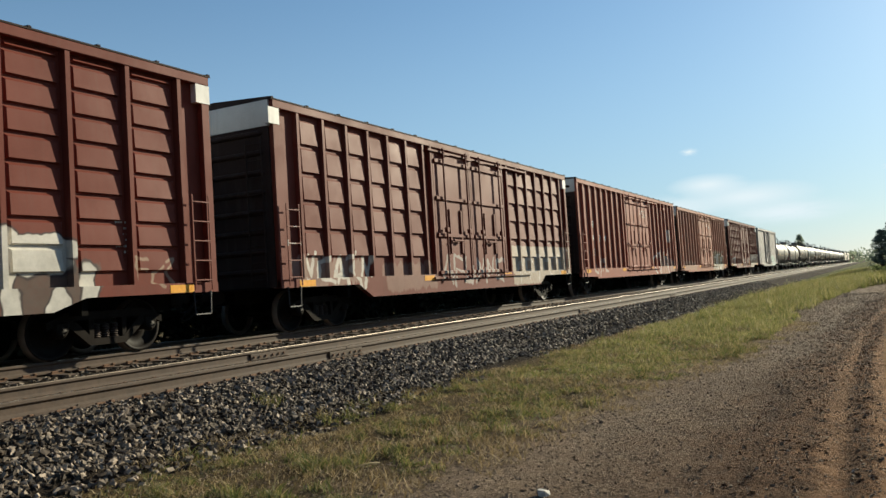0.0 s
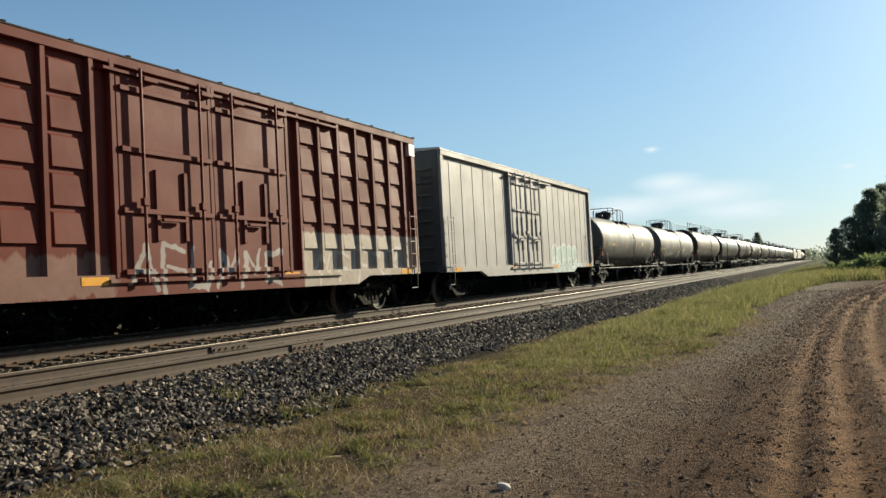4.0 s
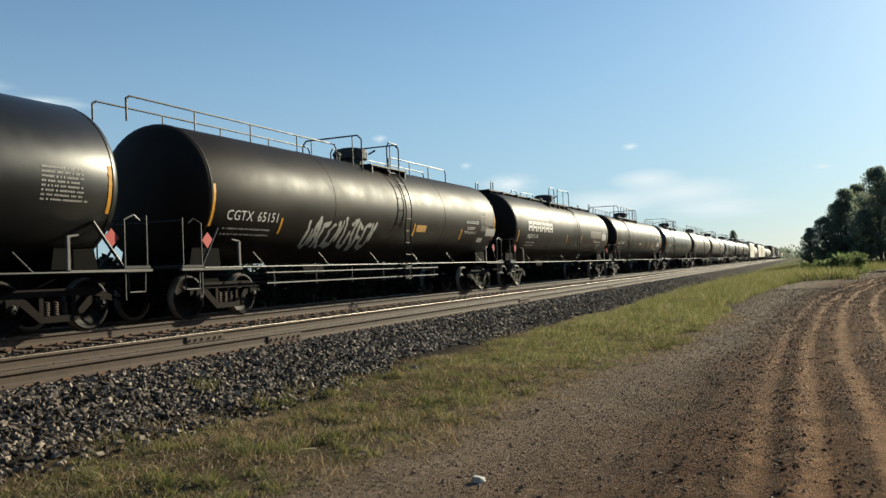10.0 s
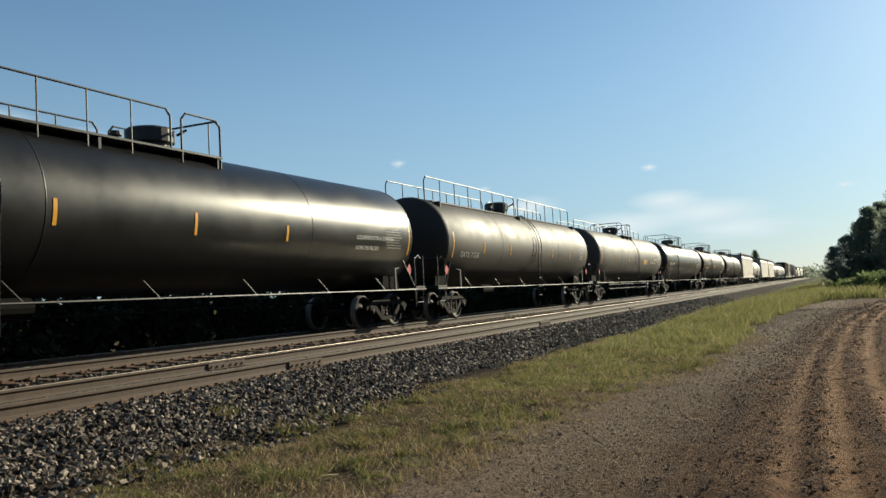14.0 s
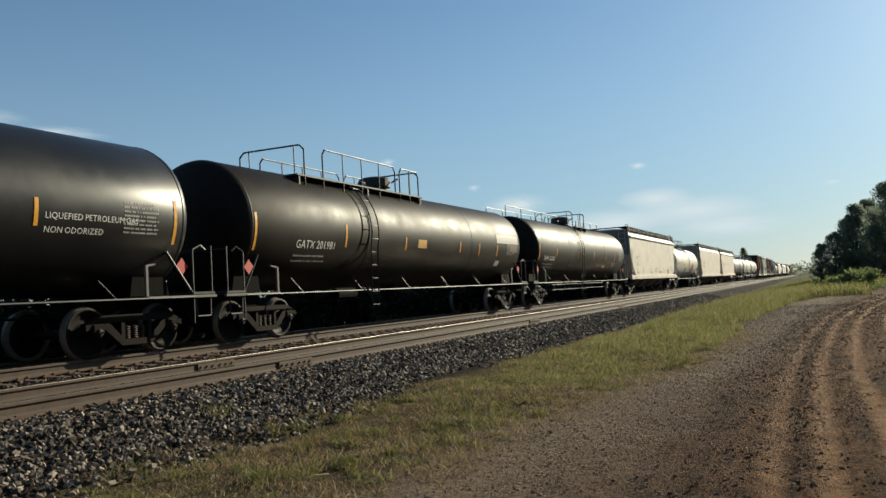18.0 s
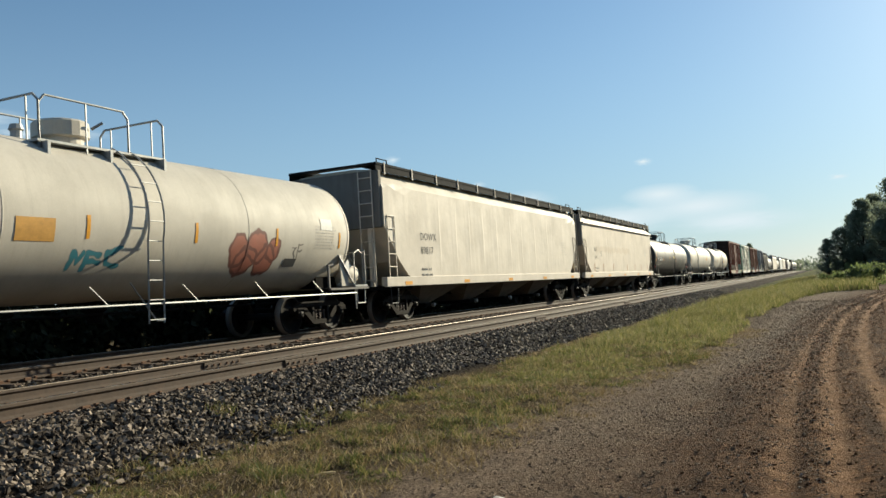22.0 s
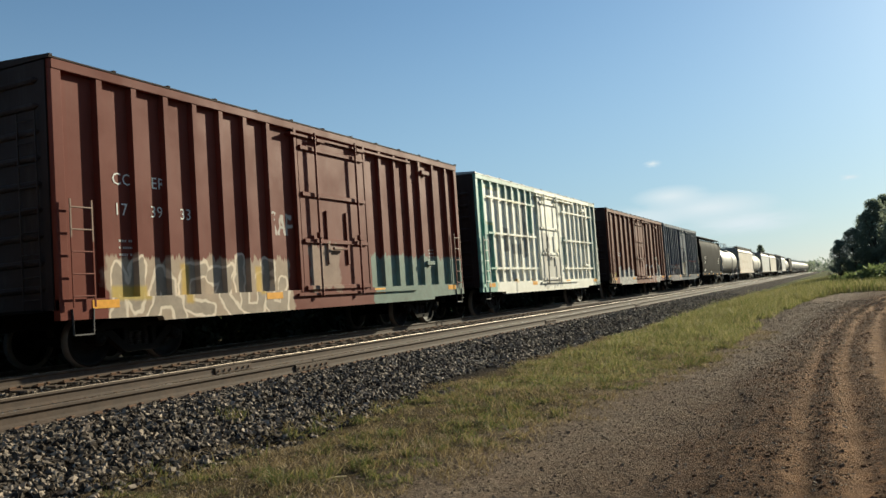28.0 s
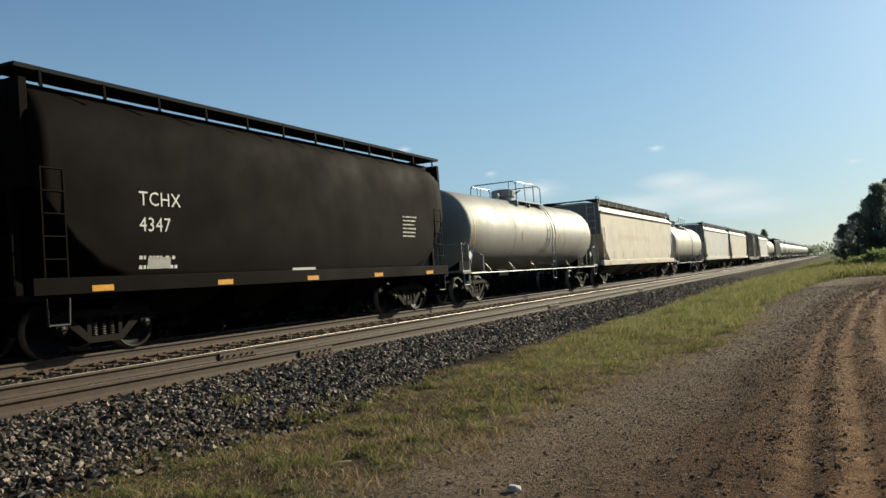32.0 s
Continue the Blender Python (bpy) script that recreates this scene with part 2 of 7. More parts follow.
def sprayed(m, layers, slide=0.0):
    """Spray paint over a car's paint. Layers, first below: ("area", y0, y1, z0, z1, jag, colour, cover), ("tag", strokes, width, fill, edge, edge width, cover), ("blob", discs, fill, edge, edge width, cover)."""
    nt = m.node_tree
    b = nt.nodes["Principled BSDF"]
    col = b.inputs["Base Color"].links[0].from_socket
    co = coords(nt)
    flat = nt.nodes.new("ShaderNodeVectorMath")
    flat.operation = 'MULTIPLY_ADD'
    nt.links.new(co, flat.inputs[0])
    flat.inputs[1].default_value = (0, 1, 1)
    flat.inputs[2].default_value = (0, slide, 0)
    wob = add(nt, "TexNoise", Scale=2.2, Detail=2.0)
    nt.links.new(flat.outputs[0], wob.inputs["Vector"])
    shift = nt.nodes.new("ShaderNodeVectorMath")
    shift.operation = 'MULTIPLY_ADD'
    nt.links.new(wob.outputs["Color"], shift.inputs[0])
    shift.inputs[1].default_value = (0, 0.34, 0.34)
    nt.links.new(flat.outputs[0], shift.inputs[2])
    p = shift.outputs[0]                   # about 0.17 m off on both axes
    sep = add(nt, "SeparateXYZ")
    nt.links.new(flat.outputs[0], sep.inputs[0])
    jagged = noise_of(nt, co, 4.5, 3, 0.6, (0, 1, 0.12))
    wear = ranged(nt, noise_of(nt, co, 6.0, 6, 0.75), 0.36, 0.62, 0.84, 1.0)
    shade = noise_of(nt, co, 1.6, 4, 0.6)

    def dist_to(y, z):
        n = nt.nodes.new("ShaderNodeVectorMath")
        n.operation = 'DISTANCE'
        nt.links.new(p, n.inputs[0])
        n.inputs[1].default_value = (0, y + 0.17, z + 0.17)
        return n.outputs["Value"]

    def segment(a, c, e, f):
        base, d = Vector((0, a + 0.17, c + 0.17)), Vector((0, e - a, f - c))
        q = nt.nodes.new("ShaderNodeVectorMath")
        q.operation = 'SUBTRACT'
        nt.links.new(p, q.inputs[0])
        q.inputs[1].default_value = base
        h = nt.nodes.new("ShaderNodeVectorMath")
        h.operation = 'DOT_PRODUCT'
        nt.links.new(q.outputs[0], h.inputs[0])
        h.inputs[1].default_value = d / max(1e-4, d.length_squared)
        k = nt.nodes.new("ShaderNodeVectorMath")
        k.operation = 'SCALE'
        k.inputs[0].default_value = d
        nt.links.new(ranged(nt, h.outputs["Value"], 0.0, 1.0), k.inputs["Scale"])
        r = nt.nodes.new("ShaderNodeVectorMath")
        r.operation = 'DISTANCE'
        nt.links.new(q.outputs[0], r.inputs[0])
        nt.links.new(k.outputs[0], r.inputs[1])
        return r.outputs["Value"]

    for layer in layers:
        if layer[0] == "area":
            kind, y0, y1, z0, z1, jag, tint, cover = layer
            top = maths(nt, 'ADD', sep.outputs[2], maths(nt, 'MULTIPLY', maths(nt, 'SUBTRACT', jagged, 0.5), jag))
            side = maths(nt, 'ADD', sep.outputs[1], maths(nt, 'MULTIPLY', maths(nt, 'SUBTRACT', noise_of(nt, co, 1.8, 3, 0.6), 0.5), jag))
            inside = maths(nt, 'MULTIPLY', maths(nt, 'MULTIPLY', ranged(nt, top, z1 + 0.03, z1 - 0.03), ranged(nt, top, z0 - 0.03, z0 + 0.03)), maths(nt, 'MULTIPLY', ranged(nt, side, y0 - 0.04, y0 + 0.04), ranged(nt, side, y1 + 0.04, y1 - 0.04)))
            fill = mixed(nt, ranged(nt, shade, 0.3, 0.7), tint, dim(tint, 0.68))
            col = mixed(nt, maths(nt, 'MULTIPLY', maths(nt, 'MULTIPLY', inside, wear), cover), col, fill)
            continue
        if layer[0] == "tag":
            kind, strokes, width, tint, edge, ew, cover = layer
            d = None
            for s in strokes:
                v = segment(*s)
                d = v if d is None else maths(nt, 'MINIMUM', d, v)
        else:
            kind, discs, tint, edge, ew, cover = layer
            width = 0.0
            d = None
            for y, z, r in discs:
                v = maths(nt, 'SUBTRACT', dist_to(y, z), r)
                d = v if d is None else maths(nt, 'MINIMUM', d, v)
            rims = None
            for y, z, r in discs:
                v = maths(nt, 'ABSOLUTE', maths(nt, 'SUBTRACT', dist_to(y, z), r))
                rims = v if rims is None else maths(nt, 'MINIMUM', rims, v)
        fill = mixed(nt, ranged(nt, shade, 0.35, 0.65), tint, dim(tint, 0.74))
        if edge:
            out = maths(nt, 'MULTIPLY', ranged(nt, d, width + ew, width + ew - 0.025), cover)
            col = mixed(nt, maths(nt, 'MULTIPLY', out, wear), col, edge)
        col = mixed(nt, maths(nt, 'MULTIPLY', maths(nt, 'MULTIPLY', ranged(nt, d, width + 0.012, width - 0.012), cover), wear), col, fill)
        if layer[0] == "blob":
            col = mixed(nt, maths(nt, 'MULTIPLY', maths(nt, 'MULTIPLY', ranged(nt, rims, 0.05, 0.03), ranged(nt, d, 0.02, 0.0)), 0.8), col, edge)
    nt.links.new(col, b.inputs["Base Color"])
    return m


def plain(name, base, rough=0.5, metal=0.0, vary=0.3, scale=6.0, bump=0.0, gloss=0.25):
    m, nt, b = nodes_of(name)
    co = coords(nt)
    n = noise_of(nt, co, scale, 5, 0.65)
    nt.links.new(mixed(nt, ranged(nt, n, 0.25, 0.75), dim(base, 1 - vary), dim(base, 1 + vary)), b.inputs["Base Color"])
    nt.links.new(ranged(nt, n, 0.2, 0.8, max(0.03, rough - 0.08), rough + 0.12), b.inputs["Roughness"])
    b.inputs["Metallic"].default_value = metal
    b.inputs["Specular IOR Level"].default_value = gloss
    if bump:
        bumped(nt, b, noise_of(nt, co, scale * 6, 4, 0.6), bump, 0.01)
    return m


def island_mat(name, a, b_, c_, rough=0.7, trans=0.0):
    """Many small pieces, each of its own shade."""
    m, nt, b = nodes_of(name)
    geo = add(nt, "NewGeometry")
    r = geo.outputs["Random Per Island"]
    col = mixed(nt, ranged(nt, r, 0.0, 0.55), a, b_)
    col = mixed(nt, ranged(nt, r, 0.55, 1.0), col, c_)
    nt.links.new(col, b.inputs["Base Color"])
    b.inputs["Roughness"].default_value = rough
    if trans:
        out = [n for n in nt.nodes if n.type == 'OUTPUT_MATERIAL'][0]
        tr = add(nt, "BsdfTranslucent")
        nt.links.new(col, tr.inputs["Color"])
        mx = add(nt, "MixShader", Fac=trans)
        nt.links.new(b.outputs[0], mx.inputs[1])
        nt.links.new(tr.outputs[0], mx.inputs[2])
        nt.links.new(mx.outputs[0], out.inputs["Surface"])
    return m


def stone_mat(name, a, b_, rough=0.8, power=3.2):
    m, nt, b = nodes_of(name)
    co = coords(nt)
    geo, info = add(nt, "NewGeometry"), add(nt, "ObjectInfo")
    r = maths(nt, 'FRACT', maths(nt, 'ADD', geo.outputs["Random Per Island"], info.outputs["Random"]))
    col = mixed(nt, maths(nt, 'POWER', r, power), a, b_)
    col = mixed(nt, ranged(nt, noise_of(nt, co, 30, 4, 0.6), 0.3, 0.7, 0.0, 0.5), col, dim(a, 0.6))
    nt.links.new(col, b.inputs["Base Color"])
    b.inputs["Roughness"].default_value = rough
    b.inputs["Specular IOR Level"].default_value = 0.12
    return m


M_TRUCK = paint("truck_steel", (0.014, 0.0102, 0.0076), 0.66, 0.4, 0.12, (0.022, 0.017, 0.013), gloss=0.06)
M_WHEEL = plain("wheel_steel", (0.012, 0.0095, 0.008), 0.6, 0.0, gloss=0.1)
M_TREAD = plain("worn_tread", (0.20, 0.165, 0.135), 0.5, 0.5, 0.2)
M_SPRING = plain("spring_steel", (0.05, 0.035, 0.028), 0.6, 0.4)
M_UNDER = plain("underframe_black", (0.009, 0.008, 0.0072), 0.85, gloss=0.04)
M_FUNNEL = plain("dusty_funnel_steel", (0.15, 0.13, 0.11), 0.8, 0, 0.3, 4, gloss=0.1)
M_BLACKBAR = plain("black_bar", (0.03, 0.028, 0.028), 0.5)
M_GRATE = plain("walkway_grating", (0.016, 0.016, 0.017), 0.95)
M_MIDGREYBAR = plain("mid_grey_bar", (0.17, 0.155, 0.14), 0.7, 0, 0.3)
M_GREYBAR = plain("galvanised_bar", (0.33, 0.33, 0.32), 0.45, 0.3)
M_WHITE = plain("white_marking", (0.72, 0.70, 0.65), 0.6, 0, 0.15, 20)
M_CREAM = plain("cream_marking", (0.55, 0.46, 0.22), 0.6, 0, 0.15, 20)
M_DARKMARK = plain("dark_marking", (0.06, 0.06, 0.06), 0.6, 0, 0.2, 20)
M_YELLOW = plain("yellow_reflector", (0.70, 0.33, 0.03), 0.4, 0, 0.15, 12)
M_RUSTMARK = plain("faded_orange_reflector", (0.36, 0.17, 0.06), 0.5, 0, 0.3, 9)
M_FADE = plain("rubbed_paint_patch", (0.11, 0.085, 0.062), 0.6, 0, 0.3, 4)
M_PALE = plain("pale_stencil", (0.45, 0.42, 0.38), 0.6, 0, 0.25, 20)
M_RED = plain("red_placard", (0.45, 0.05, 0.04), 0.5, 0, 0.1, 20)
M_RUSTLT = plain("rail_rust", (0.085, 0.061, 0.045), 0.75, 0, 0.38, 5, 0.3)
M_RAILTOP = plain("polished_rail_head", (0.62, 0.58, 0.52), 0.22, 1.0, 0.1, 4)
M_GAUGE = plain("polished_gauge_corner", (0.17, 0.14, 0.11), 0.45, 1.0, 0.3, 3)
M_PLATE = plain("rusty_plate", (0.13, 0.075, 0.045), 0.8, 0, 0.3, 12, 0.3)
M_TIE = plain("creosoted_timber", (0.085, 0.06, 0.045), 0.85, 0, 0.35, 7, 0.5)
M_STONE = stone_mat("ballast_stone", (0.0311, 0.0224, 0.0156), (0.449, 0.362, 0.276), 0.7, 2.7)
M_GRAVEL = stone_mat("road_gravel", (0.111, 0.078, 0.0507), (0.442, 0.332, 0.227), 0.8, 1.9)
M_CLOD = stone_mat("dirt_clod", (0.0825, 0.0462, 0.0253), (0.242, 0.13, 0.066), 0.95, 1.5)
M_GRASS = island_mat("grass_blades", (0.0638, 0.085, 0.0221), (0.145, 0.145, 0.0425), (0.357, 0.28, 0.128), 0.75, 0.45)
M_DRY = island_mat("dry_grass_blades", (0.146, 0.104, 0.0432), (0.294, 0.216, 0.104), (0.484, 0.38, 0.224), 0.8, 0.35)
M_TALL = island_mat("tall_grass_blades", (0.0937, 0.115, 0.0304), (0.174, 0.169, 0.0542), (0.376, 0.318, 0.159), 0.65, 0.55)
# Tree leaves paler and greyer than real foliage: distance haze is in the colour.
M_LEAF = island_mat("tree_leaves", (0.16, 0.19, 0.135), (0.19, 0.22, 0.16), (0.24, 0.265, 0.195), 0.55, 0.75)
M_BUSH = island_mat("bush_leaves", (0.104, 0.136, 0.048), (0.144, 0.176, 0.064), (0.192, 0.216, 0.088), 0.6, 0.6)
# Leaf green darkened below real foliage to hold the shade under the train.
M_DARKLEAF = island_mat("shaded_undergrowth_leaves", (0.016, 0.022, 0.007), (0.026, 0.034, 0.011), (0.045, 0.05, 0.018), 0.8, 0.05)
M_BARK = plain("bark", (0.07, 0.055, 0.045), 0.9, 0, 0.4, 8, 0.6)
M_STICK = plain("dry_straw", (0.55, 0.42, 0.22), 0.7, 0, 0.2, 20)

# ---------------- mesh helpers ----------------


def part(name, bm, material, parent=None, label="", at=None, smooth=False):
    """Links a bmesh (or a shared mesh) as one object under its thing."""
    if isinstance(bm, bmesh.types.BMesh):
        me = bpy.data.meshes.new(name)
        bm.to_mesh(me)
        bm.free()
        if smooth:
            for p in me.polygons:
                p.use_smooth = True
    else:
        me = bm
    if material and not me.materials:
        me.materials.append(material)
    ob = new(name, me)
    ob.parent = parent
    if at is not None:
        ob.matrix_basis = at if isinstance(at, Matrix) else Matrix.Translation(at)
    if label:
        ob["label"] = label
    return ob


def quick(verts, faces, name):
    me = bpy.data.meshes.new(name)
    me.from_pydata(verts, [], faces)
    me.update()
    return me


def box(bm, x0, x1, y0, y1, z0, z1, bevel=0.0):
    vs = [bm.verts.new((x, y, z)) for x in (x0, x1) for y in (y0, y1) for z in (z0, z1)]
    fs = []
    for f in ((0, 1, 3, 2), (4, 6, 7, 5), (0, 4, 5, 1), (2, 3, 7, 6), (0, 2, 6, 4), (1, 5, 7, 3)):
        fs.append(bm.faces.new([vs[i] for i in f]))
    if bevel:
        es = list({e for f in fs for e in f.edges})
        bmesh.ops.bevel(bm, geom=es, offset=bevel, segments=1, affect='EDGES')
    return bm


def tube(bm, a, b, r, seg=6):
    a, b = Vector(a), Vector(b)
    d = (b - a).normalized()
    u = d.orthogonal().normalized()
    w = d.cross(u)
    rings = []
    for p in (a, b):
        rings.append([bm.verts.new(p + r * (math.cos(t) * u + math.sin(t) * w)) for t in [2 * math.pi * k / seg for k in range(seg)]])
    for k in range(seg):
        bm.faces.new((rings[0][k], rings[0][(k + 1) % seg], rings[1][(k + 1) % seg], rings[1][k]))
    bm.faces.new(rings[0][::-1])
    bm.faces.new(rings[1])
    return bm


def pipe(bm, pts, r, seg=6):
    for a, b in zip(pts, pts[1:]):
        tube(bm, a, b, r, seg)
    return bm


def lathe(bm, profile, axis='y', seg=32, centre=(0, 0, 0), close=True):
    """Turns a profile of (along, radius) about an axis."""
    cx, cy, cz = centre
    rings = []
    for a, r in profile:
        if r < 1e-5:
            p = {'y': (cx, cy + a, cz), 'x': (cx + a, cy, cz), 'z': (cx, cy, cz + a)}[axis]
            rings.append([bm.verts.new(p)])
            continue
        ring = []
        for k in range(seg):
            c, s = r * math.cos(2 * math.pi * k / seg), r * math.sin(2 * math.pi * k / seg)
            p = {'y': (cx + c, cy + a, cz + s), 'x': (cx + a, cy + c, cz + s), 'z': (cx + c, cy + s, cz + a)}[axis]
            ring.append(bm.verts.new(p))
        rings.append(ring)
    for q, w in zip(rings, rings[1:]):
        for k in range(seg):
            a = [q[k % len(q)], q[(k + 1) % len(q)], w[(k + 1) % len(w)], w[k % len(w)]]
            vs = list(dict.fromkeys(a))
            if len(vs) > 2:
                bm.faces.new(vs)
    bmesh.ops.recalc_face_normals(bm, faces=bm.faces[:])
    return bm


def prism(bm, pts, y0, y1):
    """A section given in (x, z) drawn out along y."""
    n = len(pts)
    a = [bm.verts.new((x, y0, z)) for x, z in pts]
    b = [bm.verts.new((x, y1, z)) for x, z in pts]
    for k in range(n):
        bm.faces.new((a[k], a[(k + 1) % n], b[(k + 1) % n], b[k]))
    bm.faces.new(a[::-1])
    bm.faces.new(b)
    bmesh.ops.recalc_face_normals(bm, faces=bm.faces[:])
    return bm


def plate(bm, pts, x0, x1):
    """An outline given in (y, z) with a thickness along x."""
    n = len(pts)
    a = [bm.verts.new((x0, y, z)) for y, z in pts]
    b = [bm.verts.new((x1, y, z)) for y, z in pts]
    for k in range(n):
        bm.faces.new((a[k], a[(k + 1) % n], b[(k + 1) % n], b[k]))
    bm.faces.new(a[::-1])
    bm.faces.new(b)
    bmesh.ops.recalc_face_normals(bm, faces=bm.faces[:])
    return bm


B = bmesh.new
MESHES = {}


def shared(key, make, material, smooth=False):
    if key not in MESHES:
        bm = make()
        me = bpy.data.meshes.new(key if isinstance(key, str) else key[0])
        bm.to_mesh(me)
        bm.free()
        me.materials.append(material)
        if smooth:
            for p in me.polygons:
                p.use_smooth = True
        MESHES[key] = me
    return MESHES[key]


# ---------------- ground ----------------
RAIL_X = (-7.70, -9.205, -11.80, -13.305)      # near track, then the train's track
HEAD_Z = (0.661, 0.661, 0.72, 0.72)
TRACK_X, TRACK_Z = -12.5525, 0.72
rng = np.random.default_rng(7)


def road_left(y):
    """Left edge of the gravel and dirt road."""
    y = np.asarray(y, float)
    near = np.interp(y, [-20, 4, 9, 13, 16, 20, 28, 38, 48, 62, 80, 120, 300], [-4.2, -4.0, -3.6, -3.1, -2.6, -2.35, -2.3, -2.0, -1.3, 0.6, 4.0, 16.0, 88.0])
    return near


def road_mid(y):
    """Line of the wheel rut, which bends away to the right."""
    return np.interp(np.asarray(y, float), [-20, 6, 13.5, 17, 23.7, 29, 34.7, 44, 55, 70, 100, 300], [0.05, 0.01, -0.06, 0.03, 0.28, 0.62, 1.14, 2.34, 4.3, 8.6, 23.0, 108.0])


def hash_noise(x, y, scale, seed):
    """Smooth value noise on arrays."""
    gx, gy = np.asarray(x) / scale + 100.3, np.asarray(y) / scale + 77.7
    ix, iy = np.floor(gx).astype(np.int64), np.floor(gy).astype(np.int64)
    fx, fy = gx - ix, gy - iy
    fx, fy = fx * fx * (3 - 2 * fx), fy * fy * (3 - 2 * fy)

    def h(a, b):
        v = (a * 374761393 + b * 668265263 + seed * 974711) & 0x7fffffff
        v = (v ^ (v >> 13)) * 1274126177 & 0x7fffffff
        return ((v ^ (v >> 16)) & 0xffff) / 65535.0
    return (h(ix, iy) * (1 - fx) + h(ix + 1, iy) * fx) * (1 - fy) + (h(ix, iy + 1) * (1 - fx) + h(ix + 1, iy + 1) * fx) * fy


def ground_z(x, y):
    x, y = np.asarray(x, float), np.asarray(y, float)
    bank = np.interp(x, [-60, -18.5, -15.6, -13.0, -11.0, -10.2, -9.0, -7.25, -6.95, -6.2, -5.6], [-0.3, -0.25, 0.44, 0.50, 0.50, 0.46, 0.455, 0.455, 0.40, 0.06, 0.0])
    z = bank
    lump = (hash_noise(x, y, 0.55, 1) - 0.5) * 0.05 + (hash_noise(x, y, 2.3, 2) - 0.5) * 0.09
    z = z + lump * np.clip((x + 6.6) / 0.6, 0, 1)
    u = x - road_mid(y)
    on = np.clip((x - road_left(y) - 0.8) / 1.0, 0, 1)
    w = np.clip(1.2 - np.abs(y) / 120, 0.2, 1)
    for c, d, s in ((0.0, 0.022, 0.15), (-0.44, 0.018, 0.14), (0.55, 0.022, 0.18), (1.3, 0.03, 0.25), (-1.55, 0.02, 0.3), (2.6, 0.03, 0.28), (0.28, -0.014, 0.14), (-0.22, -0.01, 0.12), (-0.9, -0.02, 0.3)):
        z = z - on * w * d * np.exp(-((u - c + (hash_noise(y, y * 0, 3.0, 5) - 0.5) * 0.2) / s) ** 2)
    z = z + on * (hash_noise(x, y, 0.16, 3) - 0.5) * 0.028 * np.clip(1.5 - y / 30, 0, 1)
    return z


def spread(parts):
    out = []
    for a, b, n in parts:
        out += list(np.linspace(a, b, n, endpoint=False))
    return np.array(out)


gx = np.concatenate([-np.geomspace(3500, 62, 14), spread([(-60, -19, 14), (-19, -8.5, 26), (-8.5, -5.4, 30), (-5.4, 3.6, 110), (3.6, 12, 40), (12, 60, 40)]), np.geomspace(60, 3500, 14)])
gy = np.concatenate([-np.geomspace(3500, 22, 12), spread([(-20, 3.5, 20), (3.5, 14, 120), (14, 30, 90), (30, 70, 80), (70, 160, 40)]), np.geomspace(160, 4500, 22)])
GX, GY = np.meshgrid(gx, gy, indexing='ij')
GZ = ground_z(GX, GY)
verts = np.stack([GX, GY, GZ], -1).reshape(-1, 3)
nx, ny = len(gx), len(gy)
idx = np.arange(nx * ny).reshape(nx, ny)
faces = np.stack([idx[:-1, :-1], idx[1:, :-1], idx[1:, 1:], idx[:-1, 1:]], -1).reshape(-1, 4)
me = quick(verts.tolist(), faces.tolist(), "ground")
uv = me.uv_layers.new(name="road")
lat, rut = (GX - road_left(GY)).reshape(-1), (GX - road_mid(GY)).reshape(-1)
loop_v = np.zeros(len(me.loops), np.int32)
me.loops.foreach_get("vertex_index", loop_v)
uv.data.foreach_set("uv", np.stack([lat[loop_v], rut[loop_v]], -1).astype(np.float32).reshape(-1))
for p in me.polygons:
    p.use_smooth = True

m, nt, b = nodes_of("ground_earth")
co = coords(nt)
um = add(nt, "UVMap")
um.uv_map = "road"
sep = add(nt, "SeparateXYZ")
nt.links.new(um.outputs[0], sep.inputs[0])
pos = add(nt, "SeparateXYZ")
nt.links.new(co, pos.inputs[0])
n_big, n_mid, n_fine = noise_of(nt, co, 0.5, 5, 0.6), noise_of(nt, co, 3.5, 6, 0.65), noise_of(nt, co, 45, 5, 0.7)
track_co = add(nt, "CombineXYZ")
nt.links.new(maths(nt, 'MULTIPLY', sep.outputs[1], 4.2), track_co.inputs[0])
nt.links.new(maths(nt, 'MULTIPLY', pos.outputs["Y"], 0.35), track_co.inputs[1])
n_pebble = add(nt, "TexVoronoi", Scale=38.0)
nt.links.new(co, n_pebble.inputs["Vector"])
lat_s = maths(nt, 'ADD', sep.outputs[0], maths(nt, 'MULTIPLY', maths(nt, 'SUBTRACT', n_mid, 0.5), 1.6))
soil = mixed(nt, ranged(nt, n_fine, 0.3, 0.7), (0.065, 0.05, 0.03), (0.19, 0.145, 0.08))
meadow = mixed(nt, ranged(nt, n_big, 0.35, 0.65), (0.06, 0.075, 0.02), (0.12, 0.12, 0.04))
pebble = add(nt, "TexVoronoi", Scale=30.0)
nt.links.new(co, pebble.inputs["Vector"])
tone = add(nt, "SeparateXYZ")
nt.links.new(pebble.outputs["Color"], tone.inputs[0])
grit = maths(nt, 'ADD', maths(nt, 'MULTIPLY', ranged(nt, n_fine, 0.36, 0.64), 0.55), maths(nt, 'MULTIPLY', maths(nt, 'POWER', tone.outputs[0], 1.6), 0.55))
gravel = mixed(nt, grit, (0.10, 0.077, 0.056), (0.42, 0.33, 0.245))
gravel = mixed(nt, ranged(nt, maths(nt, 'ADD', maths(nt, 'MULTIPLY', n_big, 0.5), maths(nt, 'MULTIPLY', n_mid, 0.5)), 0.46, 0.6, 0.0, 0.45), gravel, (0.33, 0.245, 0.175))
